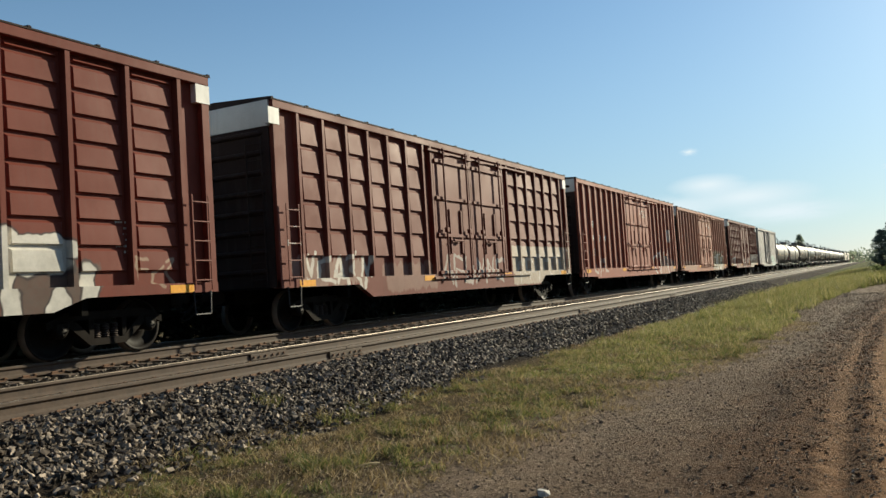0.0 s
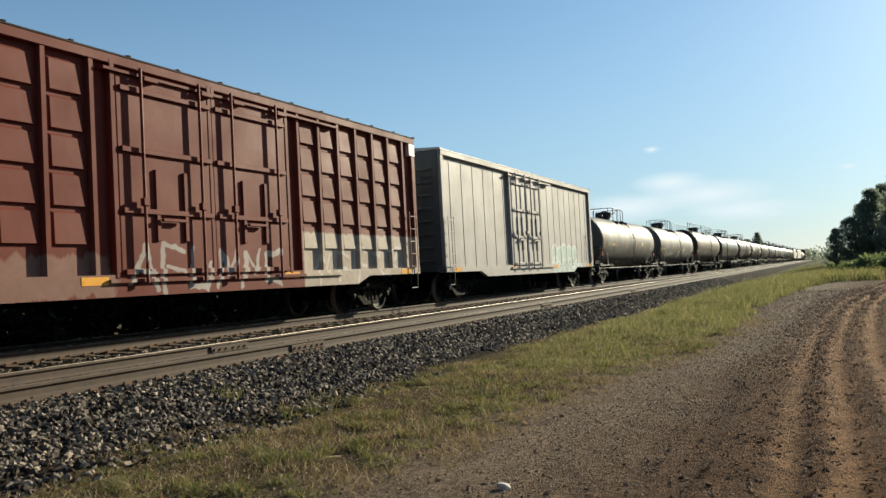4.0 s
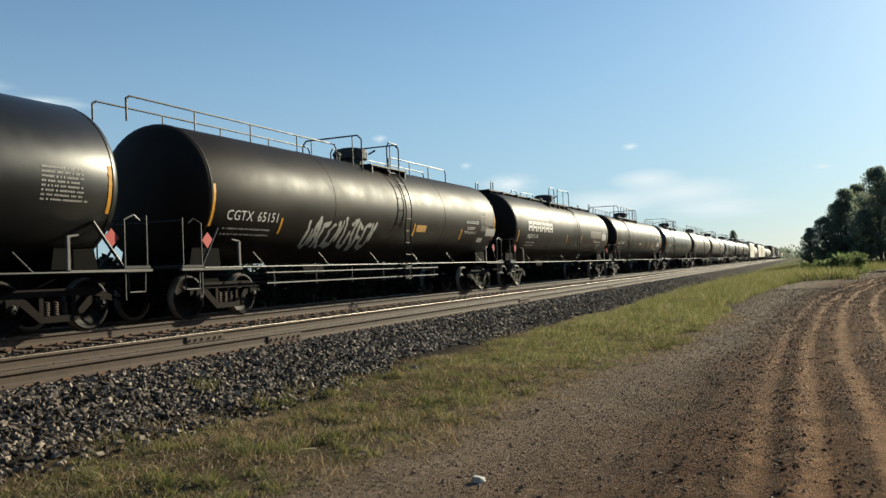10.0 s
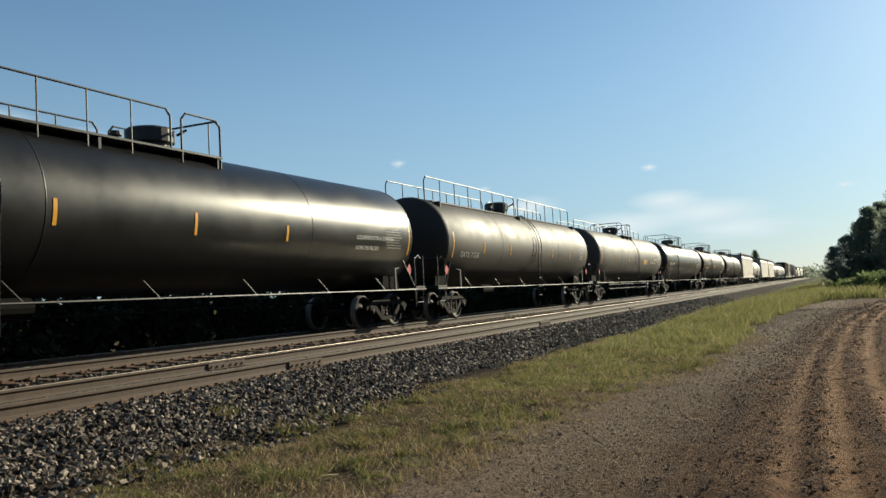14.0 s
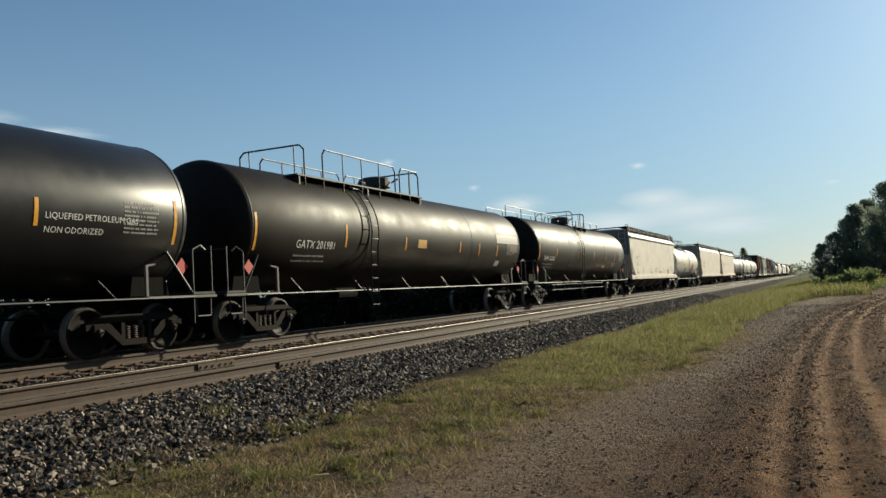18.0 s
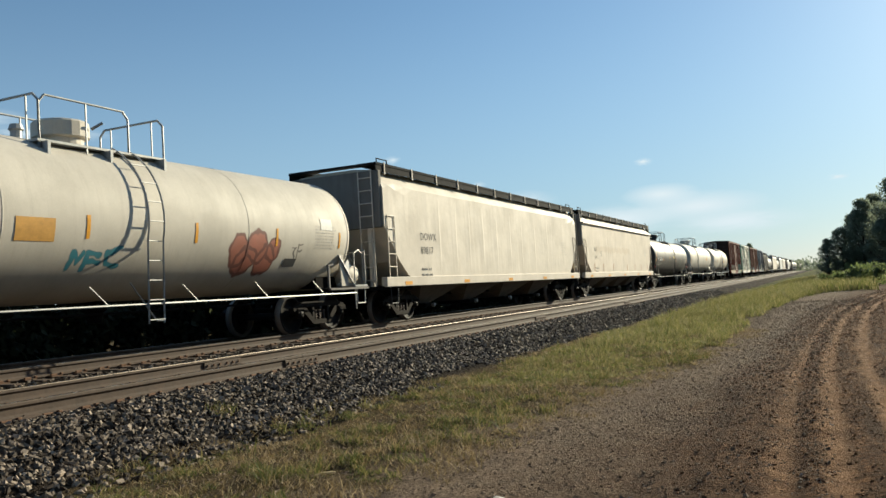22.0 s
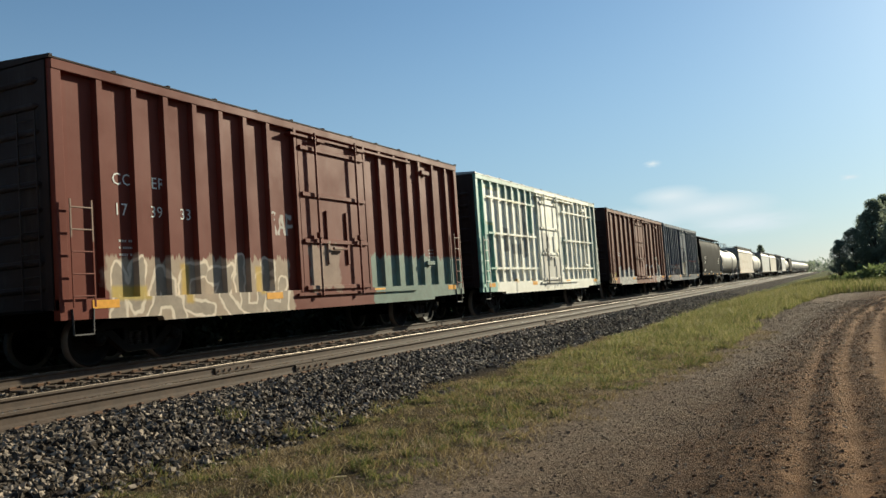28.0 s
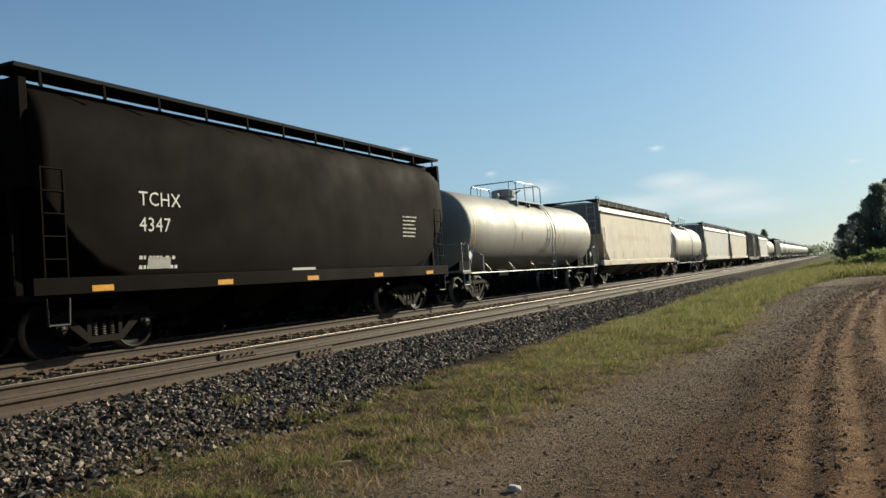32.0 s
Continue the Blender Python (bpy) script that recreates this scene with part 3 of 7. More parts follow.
gravel = mixed(nt, ranged(nt, n_pebble.outputs["Distance"], 0.0, 0.5, 0.55, 0.0), gravel, (0.035, 0.027, 0.022))
dirt = mixed(nt, ranged(nt, n_mid, 0.3, 0.7), (0.15, 0.076, 0.036), (0.37, 0.197, 0.092))
clods = maths(nt, 'MULTIPLY', ranged(nt, noise_of(nt, co, 9.0, 5, 0.75), 0.46, 0.54), ranged(nt, n_big, 0.2, 0.7, 0.6, 1.0))
streak = noise_of(nt, track_co.outputs[0], 1.0, 5, 0.7)
dirt = mixed(nt, ranged(nt, streak, 0.44, 0.6, 0.0, 0.8), dirt, (0.085, 0.05, 0.03))
dirt = mixed(nt, ranged(nt, grit, 0.25, 0.8, 0.5, 0.0), dirt, (0.06, 0.035, 0.021))
dirt = mixed(nt, maths(nt, 'MULTIPLY', clods, 0.75), dirt, (0.075, 0.045, 0.028))
rut_s = maths(nt, 'ADD', sep.outputs[1], maths(nt, 'MULTIPLY', maths(nt, 'SUBTRACT', n_mid, 0.5), 0.25))
for c in (0.0, -0.44, 0.55, 1.3, 2.6):
    near_rut = ranged(nt, maths(nt, 'ABSOLUTE', maths(nt, 'SUBTRACT', rut_s, c)), 0.16, 0.05, 0.0, 0.7)
    dirt = mixed(nt, maths(nt, 'MULTIPLY', near_rut, ranged(nt, n_mid, 0.25, 0.6, 0.35, 1.0)), dirt, (0.43, 0.26, 0.145))
packed = mixed(nt, grit, (0.085, 0.055, 0.037), (0.25, 0.168, 0.112))
packed = mixed(nt, ranged(nt, streak, 0.42, 0.6, 0.0, 0.6), packed, (0.085, 0.054, 0.036))
gravel = mixed(nt, ranged(nt, maths(nt, 'ADD', lat_s, maths(nt, 'MULTIPLY', n_big, 0.8)), 1.6, 3.0), gravel, packed)
road = mixed(nt, ranged(nt, maths(nt, 'ADD', rut_s, maths(nt, 'MULTIPLY', n_big, 1.6)), -0.7, 0.6), gravel, dirt)
near_grass = mixed(nt, ranged(nt, pos.outputs["Y"], 30, 70), soil, meadow)
col = mixed(nt, ranged(nt, lat_s, -0.25, 0.5), near_grass, road)
bed = mixed(nt, ranged(nt, n_fine, 0.3, 0.7), (0.016, 0.013, 0.011), (0.06, 0.049, 0.04))
xs = maths(nt, 'ADD', pos.outputs["X"], maths(nt, 'MULTIPLY', maths(nt, 'SUBTRACT', n_mid, 0.5), 0.5))
col = mixed(nt, maths(nt, 'MULTIPLY', ranged(nt, xs, -5.8, -6.15), ranged(nt, xs, -18.2, -17.6)), col, bed)
right = ranged(nt, maths(nt, 'ADD', sep.outputs[0], maths(nt, 'MULTIPLY', n_mid, 2.0)), 9.0, 10.5)
col = mixed(nt, right, col, meadow)
col = mixed(nt, 1.0, col, (0.90, 0.87, 0.83), 'MULTIPLY')     # even, slightly warm dimming of the whole ground colour
nt.links.new(col, b.inputs["Base Color"])
b.inputs["Roughness"].default_value = 0.95
b.inputs["Specular IOR Level"].default_value = 0.03
bumped(nt, b, maths(nt, 'ADD', maths(nt, 'MULTIPLY', grit, 0.5), noise_of(nt, co, 12, 5, 0.7)), 1.0, 0.07)
M_GROUND = m
ground = part("ground", me, M_GROUND)
tagged(ground, "brown gravel and dirt road with ruts beside a grassy railway bank", "ground", kind="structure")

# ---------------- track ----------------


def rail_section(cx, head):
    """Section of a flat-bottomed rail: head, web and foot."""
    p = [(-0.076, 0.0), (0.076, 0.0), (0.076, 0.012), (0.016, 0.03), (0.009, 0.06), (0.009, 0.125), (0.034, 0.146), (0.037, 0.150), (0.036, 0.176), (0.028, 0.186),
         (-0.028, 0.186), (-0.036, 0.176), (-0.037, 0.150), (-0.034, 0.146), (-0.009, 0.125), (-0.009, 0.06), (-0.016, 0.03), (-0.076, 0.012)]
    return [(cx + x, head - 0.186 + z) for x, z in p]


def gauge_corner(cx, head, s):
    """Polished strip round the inner corner of a rail head, a little proud of it."""
    arc = [(0.0235, 0.0035), (0.029, 0.0027), (0.0335, 0.0008), (0.0362, -0.002), (0.0371, -0.006)]
    bm = B()
    rows = [[bm.verts.new((cx + s * x, y, head + z)) for x, z in arc] for y in (-60, 1200)]
    for k in range(len(arc) - 1):
        bm.faces.new((rows[0][k], rows[0][k + 1], rows[1][k + 1], rows[1][k])[::s])
    return bm


def track(name, label, xs, head, joints):
    t = new(name)
    tagged(t, label, "railway track", kind="structure")
    for x in xs:
        r = part("rail", prism(B(), rail_section(x, head), -60, 1200), M_RUSTLT, t, "brown rusted steel rail with a polished head")
        part("running_surface", box(B(), x - 0.024, x + 0.024, -60, 1200, head + 0.0005, head + 0.003), M_RAILTOP, r)
        # the gauge corner is worn bright by the flanges
        s = 1 if x < sum(xs) / 2 else -1
        part("gauge_corner", gauge_corner(x, head, s), M_GAUGE, r, smooth=True)
    z = head - 0.186
    tie = shared(("tie", head), lambda: box(B(), -1.3, 1.3, -0.115, 0.115, -0.19, -0.012, 0.012), M_TIE)
    tp = shared("tie_plate", lambda: box(box(B(), -0.18, 0.18, -0.1, 0.1, -0.014, 0.002), 0.085, 0.12, -0.06, 0.06, 0.0, 0.032, 0.006), M_PLATE)
    cx = (xs[0] + xs[1]) / 2
    r2 = random.Random(3)
    for k in range(88):
        y = 1.2 + k * 0.495
        part("tie", tie, None, t, at=pose(cx + r2.uniform(-0.03, 0.03), y + r2.uniform(-0.03, 0.03), z, 0, 0, r2.uniform(-1, 1)))
        for x in xs:
            part("tie_plate", tp, None, t, at=(x, y, z))
            if x == xs[0] or k < 40:
                part("rail_anchor", shared("rail_anchor", lambda: box(box(B(), -0.09, 0.09, -0.02, 0.02, -0.03, 0.016, 0.006), 0.05, 0.1, -0.026, 0.026, 0.0, 0.036, 0.008), M_PLATE), None, t, at=(x, y + 0.17, z))
    bm = B()
    for k in range(300):
        y = 1.2 + (88 + k) * 0.495
        box(bm, cx - 1.3, cx + 1.3, y - 0.115, y + 0.115, z - 0.19, z - 0.012)
    part("far_ties", bm, M_TIE, t)["kind"] = "stuff"
    for x, y in joints:
        bm = box(B(), x + 0.012, x + 0.036, y - 0.46, y + 0.46, z + 0.03, z + 0.138, 0.008)
        bar = part("joint_bar", bm, M_RUSTLT, t)
        for q in (-0.38, -0.24, -0.09, 0.09, 0.24, 0.38):
            bm = lathe(B(), [(0, 0.0), (0.001, 0.019), (0.02, 0.019), (0.022, 0.0)], 'x', 6, (x + 0.036, y + q, z + 0.085))
            part("bolt", bm, M_PLATE, bar)
        part("rail_gap", box(B(), x + 0.02, x + 0.0385, y - 0.006, y + 0.006, z + 0.142, z + 0.187), M_UNDER, bar)
    return t


track("near_track", "empty railway track with rusty brown rails on dark ballast", RAIL_X[:2], HEAD_Z[0], [(RAIL_X[0], 10.96), (RAIL_X[1], 10.84), (RAIL_X[0], 23.2), (RAIL_X[0], 35.0)])
track("far_track", "railway track with polished rails under the train", RAIL_X[2:], HEAD_Z[2], [])


def rock(r2, flat=0.75):
    """A broken stone: the hull of a few points in a lopsided block, with flat facets."""
    bm = B()
    size = np.array([r2.uniform(0.85, 1.35), r2.uniform(0.6, 0.95), r2.uniform(0.45, 0.8) * flat / 0.75])
    for k in range(9):
        p = np.array([(k & 1) - 0.5, (k >> 1 & 1) - 0.5, (k >> 2 & 1) - 0.5]) * 1.6 if k < 8 else r2.uniform(-0.9, 0.9, 3)
        bm.verts.new((p + r2.uniform(-0.42, 0.42, 3)) * size)
    hull = bmesh.ops.convex_hull(bm, input=bm.verts[:])
    bmesh.ops.delete(bm, geom=list({e for e in hull["geom_interior"] + hull["geom_unused"] if isinstance(e, bmesh.types.BMVert)}), context='VERTS')
    bmesh.ops.triangulate(bm, faces=bm.faces[:])
    bmesh.ops.recalc_face_normals(bm, faces=bm.faces[:])
    bm.verts.index_update()
    v, f = np.array([q.co[:] for q in bm.verts]), np.array([[q.index for q in t.verts] for t in bm.faces])
    bm.free()
    return v, f


ROCKS = [rock(rng) for k in range(16)]


def scatter_rocks(name, xy, size, material, sink=0.3, lift=0.0, tilt=0.7):
    n = len(xy)
    z = ground_z(xy[:, 0], xy[:, 1])
    vs, fs, base = [], [], 0
    ang, tip = rng.uniform(0, 6.28, n), rng.normal(0, tilt, (n, 2))
    for k in range(n):
        v, f = ROCKS[k % 16]
        m = np.array(Euler((tip[k, 0], tip[k, 1], ang[k])).to_matrix())
        q = (v @ m.T) * size[k] * 0.5
        vs.append(q + (xy[k, 0], xy[k, 1], z[k] + lift + size[k] * (0.3 - sink)))
        fs += (f + base).tolist()
        base += len(v)
    me = quick(np.concatenate(vs).tolist(), fs, name)
    ob = part(name, me, material)
    return ob


def area_points(n, x0, x1, y0, y1, power=1.0):
    y = y0 + (y1 - y0) * rng.random(n) ** power
    x = x0 + (x1 - x0) * rng.random(n)
    return np.stack([x, y], -1)


xy = np.concatenate([area_points(15000, -7.75, -6.25, 2.5, 15), area_points(13000, -7.7, -5.95, 15, 62, 1.6), area_points(3500, -9.1, -7.8, 2.5, 16), area_points(1500, -11.7, -9.3, 3, 16), area_points(1200, -6.5, -5.6, 2.5, 12)])
ballast = scatter_rocks("ballast", xy, rng.uniform(0.03, 0.078, len(xy)), M_STONE)
tagged(ballast, "loose grey broken ballast stones on the track bank", "ballast", kind="stuff")

# ---------------- railway cars ----------------
# In a car's own space y runs along the train, +x is the side towards the road, z is above the rail head.
WHEELSETS = {}


def make_wheelset():
    bm = B()
    lathe(bm, [(-1.14, 0.0), (-1.14, 0.07), (-1.08, 0.105), (-1.0, 0.105), (-0.99, 0.075), (-0.82, 0.085), (0.82, 0.085), (0.99, 0.075), (1.0, 0.105), (1.08, 0.105), (1.14, 0.07), (1.14, 0.0)], 'x', 14)
    for s in (-1, 1):
        x = s * 0.752
        lathe(bm, [(x - s * 0.085, 0.40), (x - s * 0.085, 0.472), (x - s * 0.06, 0.486), (x - s * 0.035, 0.462), (x + s * 0.065, 0.455), (x + s * 0.065, 0.40), (x + s * 0.02, 0.385),
                   (x - s * 0.03, 0.26), (x + s * 0.01, 0.14), (x + s * 0.06, 0.125), (x + s * 0.06, 0.085)], 'x', 30)
        for k in range(3):
            a = k * 2.094
            lathe(bm, [(s * 1.14, 0.015), (s * 1.16, 0.015), (s * 1.16, 0.0)], 'x', 5, (0, 0.05 * math.cos(a), 0.05 * math.sin(a)))
    for f in bm.faces:
        c = f.calc_center_median()
        r = math.hypot(c.y, c.z)
        f.material_index = 1 if r > 0.43 else 0
        f.smooth = True
    return bm


def make_side_frame():
    bm = B()
    plate(bm, [(-1.16, 0.5), (-1.16, 0.62), (-0.78, 0.76), (0.78, 0.76), (1.16, 0.62), (1.16, 0.5), (0.98, 0.56), (0.72, 0.63), (-0.72, 0.63), (-0.98, 0.56)], -0.07, 0.07)
    plate(bm, [(-0.80, 0.56), (-0.36, 0.20), (0.36, 0.20), (0.80, 0.56), (0.72, 0.63), (0.62, 0.60), (0.30, 0.31), (-0.30, 0.31), (-0.62, 0.60), (-0.72, 0.63)], -0.075, 0.075)
    for s in (-1, 1):
        box(bm, -0.07, 0.07, s * 0.33 - 0.05, s * 0.33 + 0.05, 0.3, 0.64, 0.01)
        box(bm, -0.09, 0.1, s * 0.89 - 0.14, s * 0.89 + 0.14, 0.44, 0.62, 0.03)
    return bm


def make_spring():
    bm = B()
    for y in (-0.18, 0.0, 0.18):
        prof = [(0.31, 0.0)]
        for k in range(6):
            z = 0.315 + k * 0.04
            prof += [(z, 0.062), (z + 0.012, 0.078), (z + 0.024, 0.062), (z + 0.03, 0.045)]
        prof.append((0.56, 0.0))
        lathe(bm, prof, 'z', 10, (0, y, 0))
    return bm


def add_truck(car, y):
    t = part("truck", shared("truck", lambda: box(box(box(B(), -0.95, 0.95, -0.2, 0.2, 0.42, 0.66, 0.03), -0.25, 0.25, -0.24, 0.24, 0.6, 0.78, 0.04), -0.85, -0.55, -0.12, 0.12, 0.64, 0.8), M_TRUCK), None, car, at=(0, y, 0))
    for s in (-1, 1):
        part("side_frame", shared("side_frame", make_side_frame, M_TRUCK), None, t, at=pose(s * 1.02, 0, 0, 0, 0, 0 if s > 0 else 180))
        part("spring_nest", shared("spring_nest", make_spring, M_SPRING, True), None, t, at=(s * 1.0, 0, 0))
    if "wheelset" not in MESHES:
        me = shared("wheelset", make_wheelset, M_WHEEL)
        me.materials.append(M_TREAD)
    for q in (-0.89, 0.89):
        w = part("wheelset", MESHES["wheelset"], None, t, "steel wheels with bright worn rims", at=(0, q, 0.457))
        WHEELSETS.setdefault(q, []).append(w)
    return t


def make_coupler():
    bm = B()
    box(bm, -0.07, 0.07, -0.75, 0.0, 0.79, 0.95, 0.02)
    plate(bm, [(-0.8, 0.72), (-0.62, 0.70), (-0.55, 0.84), (-0.62, 1.0), (-0.85, 1.0), (-0.95, 0.93), (-0.95, 0.78)], -0.16, 0.12)
    box(bm, 0.1, 0.2, -0.98, -0.7, 0.74, 0.98, 0.03)
    return bm


def make_hose():
    bm = B()
    pts = [(0.3, -0.3 - 0.5 * math.sin(k / 6 * 3.14) * 0.9 - k * 0.02, 0.85 - 0.42 * math.sin(k / 6 * 2.4)) for k in range(7)]
    pipe(bm, pts, 0.022, 6)
    return bm


def running_gear(car, half, inset):
    """Trucks, couplers, air hoses, brake gear."""
    for s in (-1, 1):
        add_truck(car, s * (half - inset))
        part("coupler", shared("coupler", make_coupler, M_TRUCK), None, car, at=pose(0, s * half, 0, 0, 0, 0 if s < 0 else 180))
        part("air_hose", shared("air_hose", make_hose, M_UNDER), None, car, at=pose(0, s * half, 0, 0, 0, 0 if s < 0 else 180))


def rung_ladder(h, w=0.42, step=0.36, r=0.016):
    """Upright ladder in the y-z plane, foot at 0."""
    bm = B()
    for s in (-1, 1):
        box(bm, -0.01, 0.01, s * w / 2 - 0.014, s * w / 2 + 0.014, 0, h)
    z = step * 0.5
    while z < h:
        tube(bm, (0, -w / 2, z), (0, w / 2, z), r, 5)
        z += step
    return bm


def stirrup():
    bm = B()
    pipe(bm, [(0, -0.21, 0), (0, -0.19, -0.42), (0, 0.19, -0.42), (0, 0.21, 0)], 0.018, 5)
    return bm


def letters(text, size, wrap, name="lettering", material=None, parent=None, squash=1.0, label=""):
    """Writing with the built-in font, word by word, laid on a car's side: wrap maps (y, z) to (x, y, z)."""
    at = 0.0
    for word in text.split():
        cu = bpy.data.curves.new("letters", 'FONT')
        cu.body, cu.size, cu.align_x, cu.align_y = word, size, 'LEFT', 'BOTTOM_BASELINE'
        cu.resolution_u = 2
        cu.space_character = 1.06
        ob = bpy.data.objects.new("letters", cu)
        me = bpy.data.meshes.new_from_object(ob)
        bpy.data.objects.remove(ob)
        me.materials.clear()
        wide = max(v.co.x for v in me.vertices) * squash
        for v in me.vertices:
            v.co = wrap(v.co.x * squash + at, v.co.y)
        part(name, me, material, parent, label)
        at += wide + size * (0.5 if "  " in text else 0.3)


def bars(rows, wrap, material, parent, name="stencil", label=""):
    """Writing too small to read: plain bars. rows: (y, z, length, height)."""
    bm = B()
    for y, z, w, h in rows:
        n = max(1, int(w / 0.35))
        for k in range(n):
            a, b = y + w * k / n, y + w * (k + 1) / n
            vs = [bm.verts.new(wrap(p, q)) for p, q in ((a, z), (b, z), (b, z + h), (a, z + h))]
            bm.faces.new(vs)
    ob = part(name, bm, material, parent, label)
    if len(rows) > 1:
        ob["kind"] = "stuff"
    return ob


def small_rows(y, z, r2, n=4, w=1.0, h=0.05, gap=0.1):
    out = []
    for k in range(n):
        q = y
        while q < y + w * r2.uniform(0.7, 1.0):
            l = r2.choice((0.6, 0.6, 0.7, 0.9)) * h
            out.append((q, z - k * gap, l, h * 0.8))
            q += l + h * (0.35 if r2.random() < 0.75 else 1.1)
    return out


def tank_car(half, body_mat, label, radius=1.5, axis=2.62, rail_mat=None, deck=(-3.0, 1.2), hoops=((-3.0, -0.9), (-0.5, 1.2)), gear="hoops", ladder_at=0.6, low_bars=False, words=(), marks=(), mark_mat=None, stripes=4, seams=(-0.42, 0.42), seed=0,
             bottom_rail=True, strips=(), logo=(), hood=None, dome=0.0, patches=(), bands=True, cross=(), rail_x=1.0, reservoir=False):
    """Tank car: turned shell with dished ends, top platform, ladders, rails, sills, trucks. half: half the shell's straight length."""
    r2 = random.Random(seed)
    rail_mat = rail_mat or M_BLACKBAR
    mark_mat = mark_mat or M_WHITE
    car = new("tank_car")
    tagged(car, label, "tank car", "cars of the freight train")
    R = radius
    prof = [(-half - 0.42, 0.0)]
    for k in range(1, 8):
        a = k / 8 * math.pi / 2
        prof.append((-half - 0.42 * math.cos(a), R * math.sin(a) ** 0.75))
    prof.append((-half, R))
    prof += [(-half + 2 * half * k / 8, R) for k in range(1, 8)]
    prof += [(-a, r) for a, r in prof[:9][::-1]]
    shell = part("shell", lathe(B(), prof, 'y', 56, (0, 0, axis)), body_mat, car, smooth=True)

    def on(y, z, lift=0.004):
        a = (z - axis) / R
        return Vector(((R + lift) * math.cos(a), y, axis + (R + lift) * math.sin(a)))

    if bands:
        for f in seams:
            y = f * half
            part("seam_band", lathe(B(), [(y - 0.012, R + 0.001), (y - 0.008, R + 0.005), (y + 0.008, R + 0.005), (y + 0.012, R + 0.001)], 'y', 56, (0, 0, axis)), body_mat, shell, smooth=True)
        for s in (-1, 1):
            y = s * (half - 0.02)
            part("head_seam", lathe(B(), [(y - 0.02, R + 0.001), (y - 0.014, R + 0.006), (y + 0.014, R + 0.006), (y + 0.02, R + 0.001)], 'y', 56, (0, 0, axis)), body_mat, shell, smooth=True)
    # sills, saddles, end platforms
    for s in (-1, 1):
        bm = box(B(), -0.32, 0.32, s * (half - 1.6) if s > 0 else -(half + 0.9), (half + 0.9) if s > 0 else -(half - 1.6), 0.72, 1.08, 0.02)
        part("stub_sill", bm, M_UNDER, car)
        bm = plate(B(), [(s * (half - 0.9), 1.08), (s * (half + 0.1), 1.08), (s * (half - 0.05), axis - R * 0.62), (s * (half - 0.8), axis - R * 0.62)], -0.95, 0.95)
        part("saddle", bm, M_UNDER, car)
        y0 = s * (half + 0.55)
        pf = part("end_platform", box(B(), -1.45, 1.45, y0 - 0.32, y0 + 0.32, 1.06, 1.12, 0.008), rail_mat, car)
        for x in (-1.42, 1.42):
            bm = pipe(B(), [(x, y0 - s * 0.28, 0.5), (x, y0 - s * 0.28, 1.95), (x, y0 - s * 0.05, 2.05), (x, y0 + s * 0.1, 1.95)], 0.018, 5)
            part("grab_post", bm, rail_mat, pf)
            bm = pipe(B(), [(x, y0 + s * 0.26, 1.12), (x, y0 + s * 0.26, 2.05)], 0.018, 5)
            part("grab_post", bm, rail_mat, pf)
        bm = pipe(B(), [(-1.42, y0 + s * 0.26, 2.0), (1.42, y0 + s * 0.26, 2.0)], 0.018, 5)
        part("end_rail", bm, rail_mat, pf)
        part("stirrup", shared(("stirrup", rail_mat.name), stirrup, rail_mat), None, car, at=(1.42, y0, 1.06))
        part("stirrup", shared(("stirrup", rail_mat.name), stirrup, rail_mat), None, car, at=(-1.42, y0, 1.06))
        part("strut", pipe(B(), [(1.40, s * (half + 0.25), 1.1), (1.33, s * (half - 0.35), 1.9)], 0.03, 6), rail_mat, car)
        part("strut", pipe(B(), [(-1.40, s * (half + 0.25), 1.1), (-1.33, s * (half - 0.35), 1.9)], 0.03, 6), rail_mat, car)
        # Post and edge are paler than the rails: their lit look is in this grey.
        jp = part("jacking_post", box(B(), 1.38, 1.43, s * (half - 0.95) - 0.035, s * (half - 0.95) + 0.035, 1.05, 1.62, 0.008), M_MIDGREYBAR, car)
        part("post_cap", plate(B(), [(s * (half - 0.95), 1.64), (s * (half - 0.72), 1.67), (s * (half - 0.72), 1.64), (s * (half - 0.95), 1.60)], 1.36, 1.41), M_MIDGREYBAR, jp)
        part("step_edge", box(B(), 1.40, 1.47, min(s * (half + 0.9), s * (half - 0.98)), max(s * (half + 0.9), s * (half - 0.98)), 1.0, 1.055, 0.008), M_MIDGREYBAR, car)
    rz = axis - R - 0.1
    if low_bars:
        for z in (0.68, 0.92):
            for x in (-1.4, 1.4):
                lb = part("low_bar", pipe(B(), [(x, -half + 1.9, z), (x, half * 0.35, z)], 0.02, 5), rail_mat, car)
                if z > 0.8:
                    for k in range(6):
                        y = -half + 2.2 + (1.35 * half - 2.5) * k / 5
                        part("bar_post", pipe(B(), [(x, y, 0.6), (x, y, 1.05)], 0.016, 5), rail_mat, lb)
    if bottom_rail:
        for x in (1.46,):
            hr = part("side_handrail", pipe(B(), [(x, -half - 0.25, rz), (x, half + 0.25, rz)], 0.021, 6), rail_mat, car)
            n = 6 if x > 0 else 0
            for k in range(n):
                y = -half * 0.8 + 1.6 * half * k / (n - 1)
                part("handrail_bracket", pipe(B(), [(x, y + 0.12, rz), (x * 0.9, y - 0.14, rz + 0.34)], 0.013, 5), rail_mat, hr)
    part("outlet_valve", lathe(B(), [(0.62, 0.0), (0.62, 0.13), (0.8, 0.16), (0.86, 0.24), (axis - R + 0.1, 0.24), (axis - R + 0.1, 0.0)], 'z', 12, (0, 0, 0)), M_UNDER, car)
